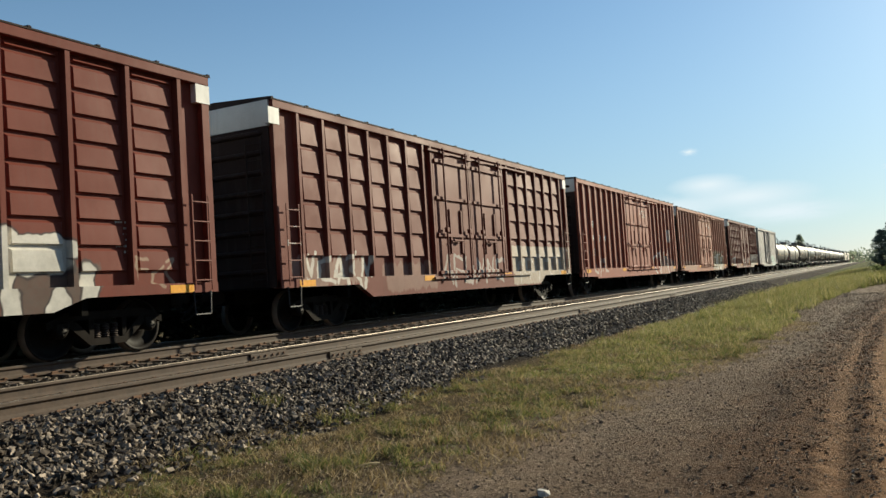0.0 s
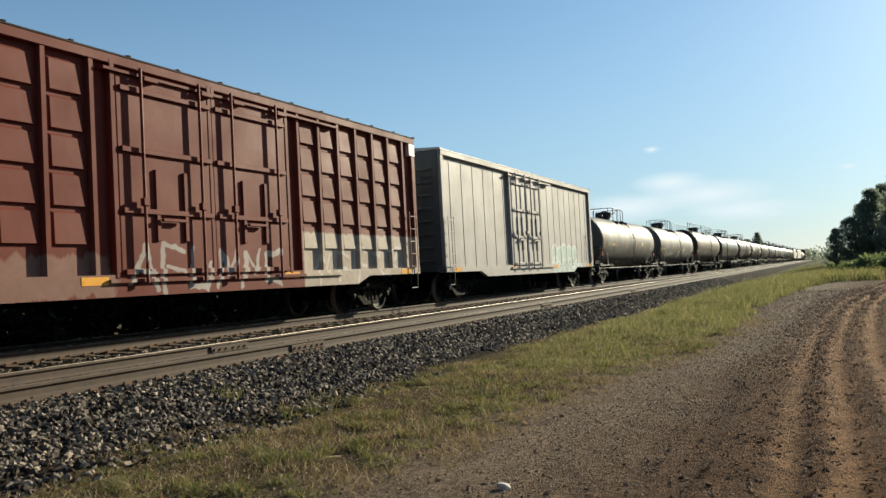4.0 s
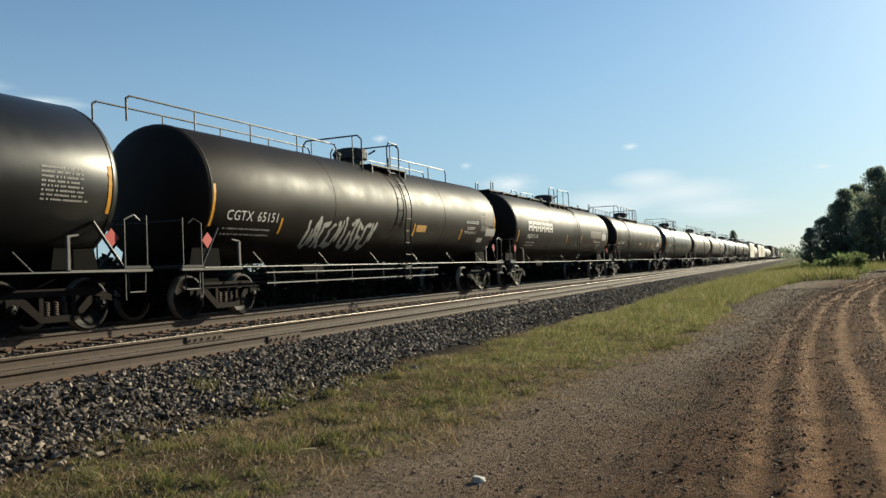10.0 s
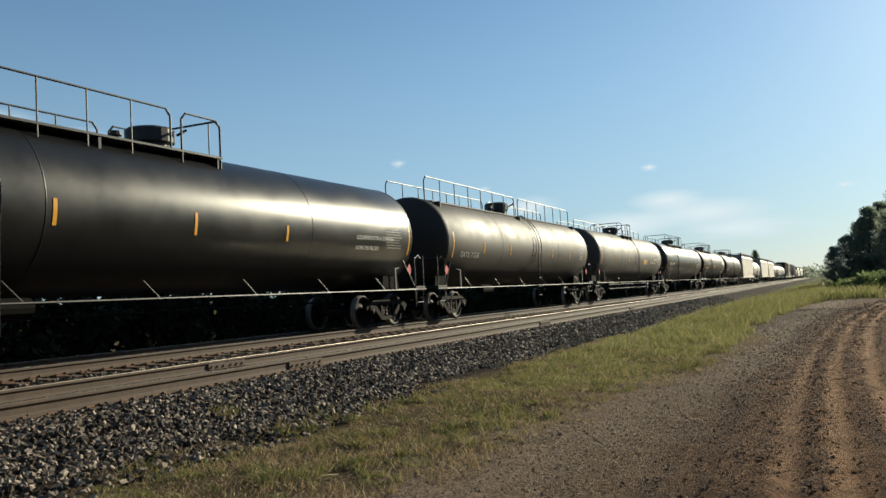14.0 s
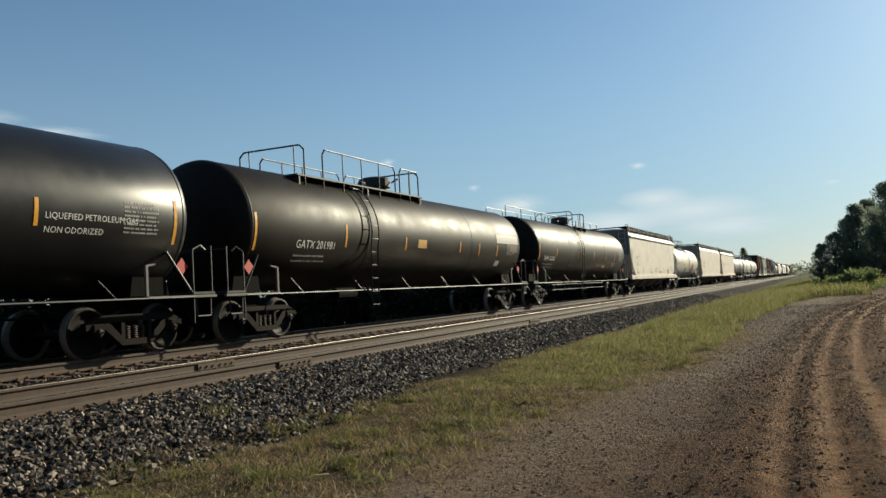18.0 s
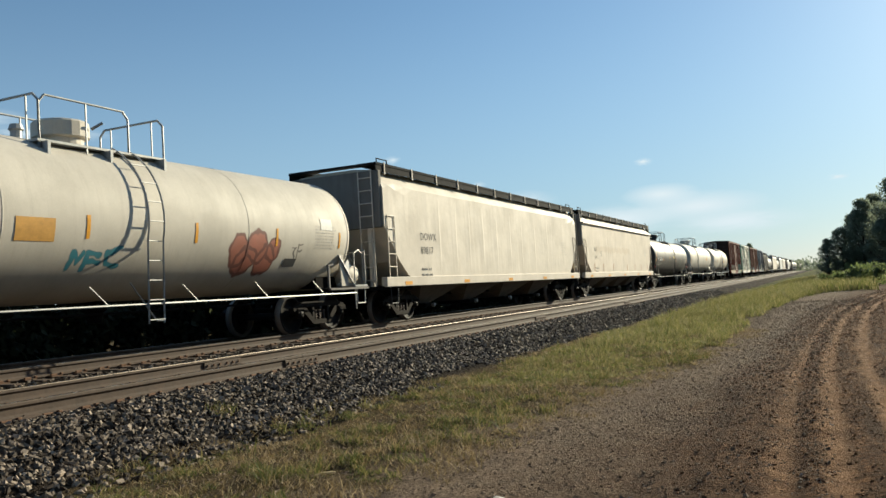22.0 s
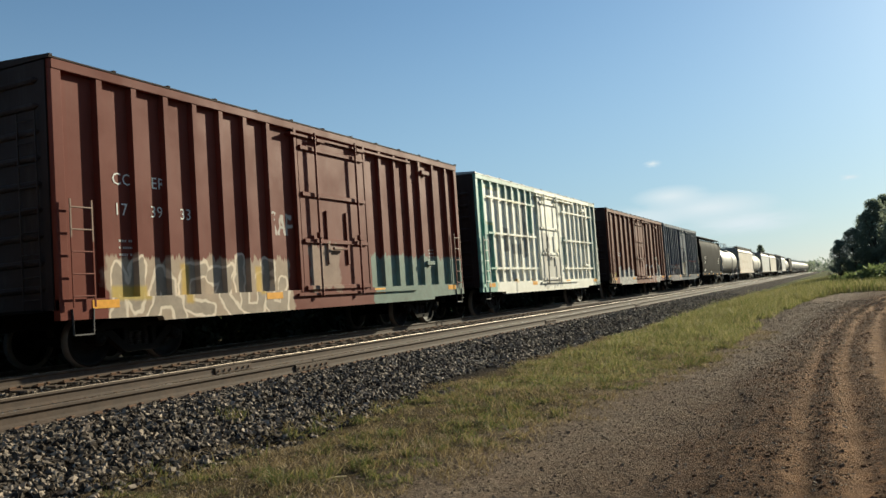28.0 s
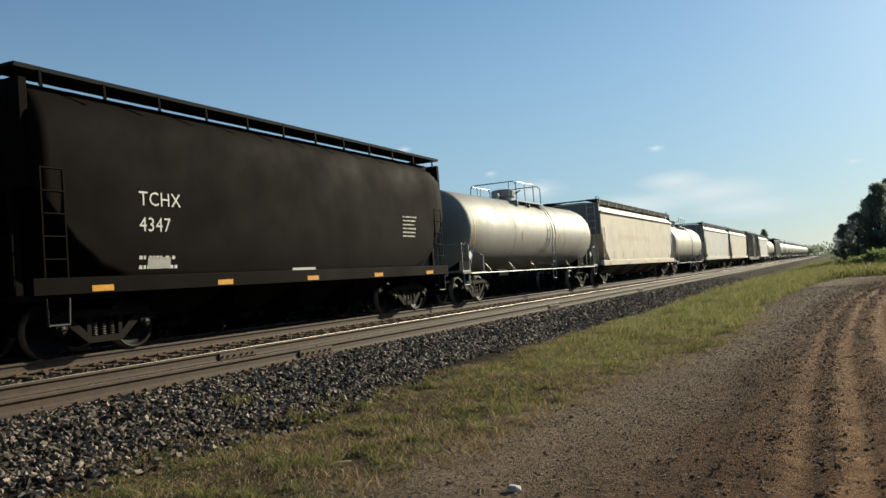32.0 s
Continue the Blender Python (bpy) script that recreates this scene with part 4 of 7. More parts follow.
    bm = lathe(B(), [(-0.5, 0.0), (-0.48, 0.17), (0.48, 0.17), (0.5, 0.0)], 'y', 12, (0.75, -half * 0.45, 0.95))
    part("brake_cylinder", bm, M_UNDER, car)
    part("brake_rod", pipe(B(), [(0.2, -half + 1.2, 0.78), (0.2, half - 1.2, 0.78)], 0.025, 5), M_UNDER, car)
    # platform, dome and valves on top
    top = axis + R
    dk = top - 0.17
    d0, d1 = deck
    hood_mat = hood or (M_BLACKBAR if rail_mat is M_BLACKBAR else body_mat)
    mw = part("manway", lathe(B(), [(top - 0.1, 0.0), (top - 0.1, 0.40), (top + 0.12, 0.40), (top + 0.14, 0.50), (top + 0.40, 0.50), (top + 0.44, 0.46), (top + 0.48, 0.3), (top + 0.49, 0.0)], 'z', 20, (0, dome, 0)), hood_mat, car)
    part("hatch_bolt", pipe(B(), [(0.45, dome + 0.3, top + 0.3), (0.62, dome + 0.42, top + 0.42)], 0.03, 5), rail_mat, mw)
    part("valve", lathe(B(), [(top - 0.05, 0.1), (top + 0.12, 0.1), (top + 0.15, 0.13), (top + 0.24, 0.1), (top + 0.26, 0.0)], 'z', 10, (0.1, dome - 1.0, 0)), rail_mat, car)
    for s in (-1, 1):
        w0, w1 = (0.36, rail_x + 0.02) if s > 0 else (-rail_x - 0.02, -0.36)
        pl = part("walkway", box(B(), w0, w1, d0, d1, dk, dk + 0.05, 0.006), rail_mat, car)
        n = 3 if gear != "plank" else 5
        for k in range(n):
            y = d0 + 0.12 + (d1 - d0 - 0.24) * k / (n - 1)
            part("walkway_bracket", plate(B(), [(y - 0.03, dk - 0.28), (y + 0.03, dk - 0.28), (y + 0.03, dk), (y - 0.03, dk)], min(s * 0.6, s * 1.0), max(s * 0.6, s * 1.0)), rail_mat, pl)
        x = s * rail_x
        zt = dk + 0.81
        foot = axis + math.sqrt(R * R - rail_x * rail_x)
        for a, b in hoops:
            h0 = min(dk, foot) if a >= d0 - 0.2 else foot
            pts = [(x, a, h0), (x, a, zt - 0.14), (x, a + 0.12, zt), (x, b - 0.12, zt), (x, b, zt - 0.14), (x, b, dk if b <= d1 + 0.1 else foot)]
            hr = part("top_rail", pipe(B(), pts, 0.022, 6), rail_mat, car)
            n = int((b - a) / 1.25)
            for k in range(1, n + 1):
                y = a + (b - a) * k / (n + 1)
                part("rail_post", pipe(B(), [(x, y, h0), (x, y, zt)], 0.018, 5), rail_mat, hr)
        if gear == "low":
            for a, b in ((-half - 1.2, dome - 1.6), (dome + 1.6, half * 0.72)):
                xl = s * 0.45
                hr = part("low_rail", pipe(B(), [(xl, a, top - 0.15), (xl, a, top + 0.3), (xl, a + 0.1, top + 0.36), (xl, b - 0.1, top + 0.36), (xl, b, top + 0.25), (xl, b, top - 0.1)], 0.022, 6), rail_mat, car)
                n = int((b - a) / 2.2)
                for k in range(1, n + 1):
                    y = a + (b - a) * k / (n + 1)
                    part("rail_post", pipe(B(), [(xl, y, top - 0.1), (xl, y, top + 0.36)], 0.018, 5), rail_mat, hr)
        if gear == "plank":
            for e in (-half + 0.1, half - 0.1):
                part("end_hoop", pipe(B(), [(s * 0.35, e, top - 0.12), (s * 0.35, e, top + 0.4), (s * 0.35, e + 0.12, top + 0.46), (s * 0.35, e + 0.26, top + 0.4), (s * 0.35, e + 0.26, top - 0.12)], 0.022, 5), rail_mat, car)
    if gear == "plank":
        part("top_plank", box(B(), -0.4, 0.4, -half - 0.2, dome - 0.9, top + 0.03, top + 0.08), rail_mat, car)
        part("top_plank", box(B(), -0.4, 0.4, dome + 0.9, half + 0.1, top + 0.03, top + 0.08), rail_mat, car)
        for k in range(9):
            y = -half + 2 * half * (k + 0.5) / 9
            part("plank_bracket", box(B(), -0.62, 0.62, y - 0.04, y + 0.04, top - 0.08, top + 0.03), rail_mat, car)
    # hoops that cross over the top of the tank
    for y in cross:
        x, zt, foot = rail_x, dk + 0.83, axis + math.sqrt(R * R - rail_x * rail_x) - 0.05
        cr = part("cross_rail", pipe(B(), [(-x, y, foot), (-x, y, zt - 0.13), (-x + 0.13, y, zt), (x - 0.13, y, zt), (x, y, zt - 0.13), (x, y, foot)], 0.022, 6), rail_mat, car)
        for e in (-1, 1):
            part("rail_post", pipe(B(), [(e * (x - 0.3), y, foot + 0.1), (e * (x - 0.3), y, zt)], 0.018, 5), rail_mat, cr)
    if reservoir:
        rv = part("air_reservoir", lathe(B(), [(-0.46, 0.0), (-0.44, 0.16), (-0.38, 0.24), (0.38, 0.24), (0.44, 0.16), (0.46, 0.0)], 'y', 18, (0.95, half + 0.5, 1.42)), body_mat, car, smooth=True)
        part("saddle_plate", plate(B(), [(half - 0.25, 1.1), (half + 0.1, 1.1), (half - 0.15, 1.95), (half - 0.3, 1.95)], 1.3, 1.34), body_mat, car)
    # ladder up the flank
    bm = B()
    path = []
    for k in range(13):
        a = radians(62) - radians(62 + 14) * k / 12
        path.append(((R + 0.12) * math.cos(a), axis + (R + 0.12) * math.sin(a)))
    path += [(R + 0.06, axis - 0.75), (R + 0.02, 0.55)]
    for e in (-0.19, 0.19):
        pipe(bm, [(x, ladder_at + e, z) for x, z in path], 0.018, 5)
    lad = part("ladder", bm, rail_mat, car)
    rung = shared(("rung", rail_mat.name), lambda: tube(B(), (0, -0.19, 0), (0, 0.19, 0), 0.012, 5), rail_mat)
    z = 0.62
    while z < axis + R * 0.86:
        x = R + 0.04 if z < axis - 0.4 else (R + 0.12) * math.cos(math.asin(max(-1, min(1, (z - axis) / (R + 0.12)))))
        part("rung", rung, None, lad, at=(x, ladder_at, z))
        z += 0.36
    part("ladder_brace", pipe(B(), [(R + 0.02, ladder_at - 0.6, 1.3), (R + 0.02, ladder_at, 0.6), (R + 0.02, ladder_at + 0.2, 0.6)], 0.014, 5), rail_mat, lad)
    # reflectors, stencils, placards
    rows = strips or [(-half + 0.35 + (2 * half - 0.8) * k / max(1, stripes - 1), axis - 0.16 if k == 0 else axis - 0.2, 0.85 if k == 0 else 0.4) for k in range(stripes)]
    for y, zz, long in rows:
        y = max(-half + 0.05, min(half - 0.12, y))
        bm = B()
        n = 5
        ring = [[bm.verts.new(on(q, zz - long / 2 + long * j / n, 0.006)) for q in (y, y + 0.075)] for j in range(n + 1)]
        for a, b in zip(ring, ring[1:]):
            bm.faces.new((a[0], a[1], b[1], b[0]))
        part("reflector", bm, M_YELLOW, car, "orange reflective strip")
    for text, y, z, size in marks:
        letters(text, size, lambda u, v, y=y, z=z: on(y + u, z + v), "reporting_mark", mark_mat, car)
        if mark_mat is M_WHITE:
            bars(small_rows(y, z - 0.22, r2, 2, len(text) * size * 0.6, 0.05, 0.14), on, M_PALE, car)
    for text, y, z, size in words:
        letters(text, size, lambda u, v, y=y, z=z: on(y + u, z + v), "lettering", mark_mat, car)
    for y, z, w, h in logo:
        e = w * 0.24
        for a, c, b, d in ((y, z, e, h), (y + w - e, z, e, h), (y + e + 0.004, z + h - e, w - 2 * e - 0.008, e), (y + e + 0.004, z + h * 0.3, w - 2 * e - 0.008, e * 0.8)):
            patches = [*patches, (a, c, b, d, M_WHITE)]
    for y, z, w, h, pm in patches:
        bm = B()
        n = 6
        ring = [[bm.verts.new(on(q, z + h * j / n, 0.007)) for q in (y, y + w)] for j in range(n + 1)]
        for a, b in zip(ring, ring[1:]):
            bm.faces.new((a[0], a[1], b[1], b[0]))
        part("decal", bm, pm, car)
    bars(small_rows(half - 1.5, axis + 0.1, r2, 8, 1.0, 0.04, 0.075), on, M_PALE, car)
    for y in (half + 0.02, -half - 0.02):
        bm = plate(B(), [(y - 0.17, 1.62), (y, 1.45), (y + 0.17, 1.62), (y, 1.79)], 1.36, 1.375)
        part("placard", bm, M_RED if rail_mat is M_BLACKBAR else M_WHITE, car, "diamond hazard placard")
    running_gear(car, half + 1.2, 2.1)
    return car


def box_car(half, paint_mat, label, style="rib", top=4.98, bay=0.86, door=(1.5, 1.7), doors=1, end_mat=None, roof_mat=None, cap=None, marks=(), mark_mat=None, seed=0, yellow=True, rails=False, door_mat=None, sill_drop=0.0, ledge=0.46, first=0.4, deep=0.105, door_words=(), ribs_at=(), end_cap=None, bar_z=(1.75, 2.9, 4.0), flat_sill=True):
    """Boxcar: body, side ribs or pressed panels, doors with lock rods, top chord, roof, corrugated ends, ladders, sills, trucks."""
    r2 = random.Random(seed)
    car = new("boxcar")
    tagged(car, label, "boxcar", "cars of the freight train")
    end_mat, roof_mat, door_mat = end_mat or paint_mat, roof_mat or M_GREYBAR, door_mat or paint_mat
    X0, X1, z0, z1 = 1.59 - deep, 1.59, 1.0, top - 0.1
    body = part("body", box(B(), -X0, X0, -half, half, z0, z1 - 0.04), paint_mat, car)
    for s in (-1, 1):
        part("top_chord", box(B(), s * X0 - 0.02 if s > 0 else -X1 - 0.015, X1 + 0.015 if s > 0 else -X0 + 0.02, -half, half, z1 - 0.17, z1, 0.012), paint_mat, car)
        part("side_sill", plate(B(), [(-half, z0 + 0.16)] + [(q * y, z) for q, y, z in ([(-1, half, z0 - 0.17), (-1, half - 2.15, z0 - 0.2), (-1, half - 2.2, z0 - 0.28), (1, half - 2.2, z0 - 0.28), (1, half - 2.15, z0 - 0.2), (1, half, z0 - 0.17)] if flat_sill and style == "rib" else
                                [(-1, half, z0 - 0.02), (-1, half - 2.9, z0 - 0.02), (-1, half - 3.5, z0 - 0.22 - sill_drop), (1, half - 3.5, z0 - 0.22 - sill_drop), (1, half - 2.9, z0 - 0.02), (1, half, z0 - 0.02)])] + [(half, z0 + 0.16)],
                                X0 - 0.03 if s > 0 else -X1 - 0.008, X1 + 0.008 if s > 0 else -X0 + 0.03), paint_mat, car)
    # roof: shallow ridge with cross seams
    rf = part("roof", prism(B(), [(-X1 - 0.02, z1 + 0.002), (X1 + 0.02, z1 + 0.002), (X1 + 0.02, z1 + 0.03), (0, top + 0.03), (-X1 - 0.02, z1 + 0.03)], -half - 0.04, half + 0.04), roof_mat, car)
    n = int(half * 2 / 1.2)
    for k in range(n + 1):
        y = -half + 2 * half * k / n
        part("roof_seam", prism(B(), [(-X1 - 0.025, z1 + 0.03), (0, top + 0.03), (X1 + 0.025, z1 + 0.03), (X1 + 0.025, z1 + 0.06), (0, top + 0.065), (-X1 - 0.025, z1 + 0.06)], y - 0.03, y + 0.03), roof_mat, rf)
    # ends
    for s in (-1, 1):
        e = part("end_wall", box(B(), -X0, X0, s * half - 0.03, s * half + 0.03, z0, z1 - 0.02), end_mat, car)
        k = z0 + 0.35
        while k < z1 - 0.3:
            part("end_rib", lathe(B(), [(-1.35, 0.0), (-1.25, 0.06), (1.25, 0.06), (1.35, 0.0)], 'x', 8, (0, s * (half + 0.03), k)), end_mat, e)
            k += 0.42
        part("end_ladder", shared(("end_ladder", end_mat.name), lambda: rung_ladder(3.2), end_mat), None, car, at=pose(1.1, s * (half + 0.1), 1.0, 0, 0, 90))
        part("end_step", box(B(), -1.3, 1.3, s * (half + 0.1) - 0.2, s * (half + 0.1) + 0.2, 0.98, 1.02), M_UNDER, car)
    part("brake_wheel", lathe(B(), [(-0.02, 0.22), (0.02, 0.24), (0.02, 0.28), (-0.02, 0.28), (-0.02, 0.22)], 'y', 16, (-0.6, half + 0.2, 3.0)), M_UNDER, car)
    # doors
    dc, dw = (0.0, 0.0) if not doors else door
    spans = []
    if doors == 1:
        spans = [(dc - dw / 2, dc + dw / 2)]
    elif doors == 2:
        spans = [(dc - dw, dc - 0.02), (dc + 0.02, dc + dw)]
    d_lo, d_hi = (spans[0][0], spans[-1][1]) if spans else (0, 0)
    for s in (-1, 1):
        for a, b in spans:
            xa, xb = (X0 + 0.02, X1 + 0.01) if s > 0 else (-X1 - 0.01, -X0 - 0.02)
            d = part("door", box(B(), xa, xb, a, b, z0 + 0.12, z1 - 0.3, 0.012), door_mat, car, "sliding plug door with lock rods")
            xo = s * (X1 + 0.065)
            nb = 4
            for k in range(nb):
                z = z0 + 0.2 + (z1 - z0 - 0.75) * k / (nb - 1)
                part("door_beam", box(B(), min(s * X1, xo), max(s * X1, xo), a + 0.05, b - 0.05, z - 0.05, z + 0.05, 0.01), door_mat, d)
            for f in (0.2, 0.82):
                y = a + (b - a) * f
                part("lock_rod", pipe(B(), [(xo + s * 0.05, y, z0 + 0.0), (xo + s * 0.05, y, z1 - 0.16)], 0.03, 6), door_mat, d)
                part("rod_keeper", box(B(), min(xo, xo + s * 0.1), max(xo, xo + s * 0.1), y - 0.07, y + 0.07, z0 + 1.36, z0 + 1.5, 0.01), door_mat, d)
                part("hanger", box(B(), min(s * X1, xo + s * 0.06), max(s * X1, xo + s * 0.06), y + 0.08, y + 0.42, z1 - 0.36, z1 - 0.27, 0.01), door_mat, d)
            for f, z in ((0.36, 1.5), (0.66, 1.5)):
                y = a + (b - a) * f
                part("door_stiffener", box(B(), min(s * X1, xo - s * 0.01), max(s * X1, xo - s * 0.01), y - 0.05, y + 0.05, z0 + z - 0.75, z0 + z + 0.55, 0.01), door_mat, d)
            part("door_handle", box(B(), min(xo, xo + s * 0.07), max(xo, xo + s * 0.07), (a + b) / 2 - 0.3, (a + b) / 2 + 0.3, z0 + 1.1, z0 + 1.16, 0.01), door_mat, d)
            part("door_post", box(B(), min(s * X0, s * (X1 + 0.02)), max(s * X0, s * (X1 + 0.02)), a - 0.13, a - 0.02, z0 + 0.1, z1 - 0.1, 0.01), paint_mat, car)
            part("door_post", box(B(), min(s * X0, s * (X1 + 0.02)), max(s * X0, s * (X1 + 0.02)), b + 0.02, b + 0.13, z0 + 0.1, z1 - 0.1, 0.01), paint_mat, car)
        if spans:
            for z, h in ((z1 - 0.3, 0.05), (z0 + 0.02, 0.06)):
                part("door_track", box(B(), min(s * X0, s * (X1 + 0.07)), max(s * X0, s * (X1 + 0.07)), d_lo - 0.3, d_hi + (d_hi - d_lo) / doors * 0.9, z, z + h), paint_mat, car)
    # bays between ends and door
    segs = [(-half + 0.85, half - 0.75)] if not spans else [(-half + 0.85, d_lo - 0.5), (d_hi + 0.55, half - 0.75)]
    for s in (-1, 1):
        for a, b in segs if s > 0 else []:
            n = max(1, round((b - a) / bay))
            rows = [a + (b - a) * k / n for k in range(n + 1)]
            if ribs_at:
                rows = [y for y in ribs_at if a - 0.9 < y < b + 0.9]
            for k, y in enumerate(rows):
                if style in ("rib", "panel"):
                    w = 0.095 if style == "rib" else 0.07
                    pts = [(X0 - 0.005, y - w), (X1, y - w * 0.62), (X1, y + w * 0.62), (X0 - 0.005, y + w)]
                    vs = [(s * x, q, z) for z in (z0 + 0.14, z1 - 0.16) for x, q in pts]
                    fs = [(0, 1, 5, 4), (1, 2, 6, 5), (2, 3, 7, 6), (3, 2, 1, 0), (4, 5, 6, 7)]
                    part("side_rib", quick(vs, fs if s > 0 else [f[::-1] for f in fs], "side_rib"), paint_mat, car)
                elif style == "smooth":
                    part("side_seam", box(B(), min(s * X0, s * (X0 + 0.012)), max(s * X0, s * (X0 + 0.012)), y - 0.035, y + 0.035, z0 + 0.14, z1 - 0.16), paint_mat, car)
                if style == "panel" and k < n:
                    q0, q1 = y + 0.13, y + (b - a) / n - 0.13
                    z = z0 + first
                    while z < z1 - ledge * 0.6:
                        zz = min(z + ledge * 0.88, z1 - 0.2)
                        d = 0.055
                        vs = [(X0, q0, z), (X0, q1, z), (X0 + d, q0 + 0.03, z + 0.02), (X0 + d, q1 - 0.03, z + 0.02), (X0 + d * 0.5, q0 + 0.04, zz - 0.03), (X0 + d * 0.5, q1 - 0.04, zz - 0.03), (X0, q0, zz), (X0, q1, zz)]
                        part("pressed_panel", quick(vs, [(0, 1, 3, 2), (2, 3, 5, 4), (4, 5, 7, 6), (0, 2, 4, 6), (1, 7, 5, 3)], "pressed_panel"), paint_mat, car)
                        z += ledge
        for q in (-1, 1):
            y = q * (half - 0.1)
            part("corner_post", box(B(), min(s * X0, s * X1), max(s * X0, s * X1), y - 0.1, y + 0.1, z0 - 0.02, z1 - 0.16, 0.01), paint_mat, car)
            if cap:
                part("corner_cap", box(B(), min(s * X0, s * (X1 + 0.008)), max(s * X0, s * (X1 + 0.008)), y - 0.24, y + 0.11, z1 - 0.52, z1 - 0.17), cap, car, "white painted corner")
            part("side_ladder", shared(("side_ladder", paint_mat.name), lambda: rung_ladder(1.75), paint_mat), None, car, at=(s * (X1 + 0.07), q * (half - 0.42), z0 + 0.02))
            part("stirrup", shared(("stirrup", M_BLACKBAR.name), stirrup, M_BLACKBAR), None, car, at=(s * (X1 + 0.02), q * (half - 0.42), z0))
        if style == "rib":
            part("stop_block", box(B(), min(s * X0, s * (X1 + 0.07)), max(s * X0, s * (X1 + 0.07)), half * 0.66, half * 0.66 + 0.5, z1 - 0.55, z1 - 0.42, 0.012), paint_mat, car)
            part("stop_block", box(B(), min(s * X0, s * (X1 + 0.07)), max(s * X0, s * (X1 + 0.07)), half * 0.66, half * 0.66 + 0.5, z0 + 0.75, z0 + 0.87, 0.012), paint_mat, car)
        if rails:
            for z in bar_z:
                for a, b in segs:
                    part("side_bar", box(B(), min(s * X1, s * (X1 + 0.03)), max(s * X1, s * (X1 + 0.03)), a, b, z, z + 0.07), paint_mat, car)
    if cap or end_cap:
        for s in (-1, 1):
            part("roof_end", box(B(), -X0 - 0.02, X0 + 0.02, s * half - 0.045, s * half + 0.045, z1 - 0.55, z1 + 0.0), cap or end_cap, car, "white painted upper end")
    on = lambda y, z: Vector((X0 + 0.004, y, z))
    onrib = lambda y, z: Vector((X0 + 0.006, y, z))
    for text, y, z, size in marks:
        letters(text, size, lambda u, v, y=y, z=z: onrib(y + u, z + v), "reporting_mark", mark_mat or M_WHITE, car)
    for text, y, z, size in door_words:
        letters(text, size, lambda u, v, y=y, z=z: Vector((X1 + 0.014, y + u, z + v)), "lettering", M_WHITE, car)
    if marks:
        bars(small_rows(marks[0][1] + 0.1, marks[0][2] - 1.0, r2, 3, 0.5, 0.05, 0.12), on, M_PALE, car)
    bars(small_rows(half - 2.2, z0 + 1.2, r2, 6, 0.45, 0.045, 0.1), on, M_PALE, car)
    if yellow:
        for k in range(4):
            y = -half + 0.9 + (2 * half - 1.8) * k / 3
            part("reflector", box(B(), X1 + 0.009, X1 + 0.014, y - 0.28, y + 0.28, z0 - 0.01, z0 + 0.13), M_YELLOW, car, "orange reflective strip")
    part("centre_sill", box(B(), -0.3, 0.3, -half, half, 0.68, 1.0), M_UNDER, car)
    for k in range(5):
        y = (-0.7 + 0.35 * k) * half
        part("cross_bearer", plate(B(), [(y - 0.06, 0.7), (y + 0.06, 0.7), (y + 0.06, 1.0), (y - 0.06, 1.0)], -1.4, 1.4), M_UNDER, car)
    running_gear(car, half + 0.75, 2.85)
    return car


def loft(bm, sections):
    rings = [[bm.verts.new(p) for p in s] for s in sections]
    n = len(rings[0])
    for a, b in zip(rings, rings[1:]):
        for k in range(n):
            bm.faces.new((a[k], a[(k + 1) % n], b[(k + 1) % n], b[k]))
    bm.faces.new(rings[0][::-1])
    bm.faces.new(rings[-1])
    bmesh.ops.recalc_face_normals(bm, faces=bm.faces[:])
    return bm


def plate_run(s, half, top):
    """Top chord of a hopper: its face leans out and its underside is deep enough to shade the sheet below."""
    pts = [(1.53, top - 0.5), (1.60, top - 0.5), (1.655, top - 0.57), (1.60, top - 0.60), (1.53, top - 0.60)]
    return prism(B(), [(s * x, z) for x, z in pts], -half, half)


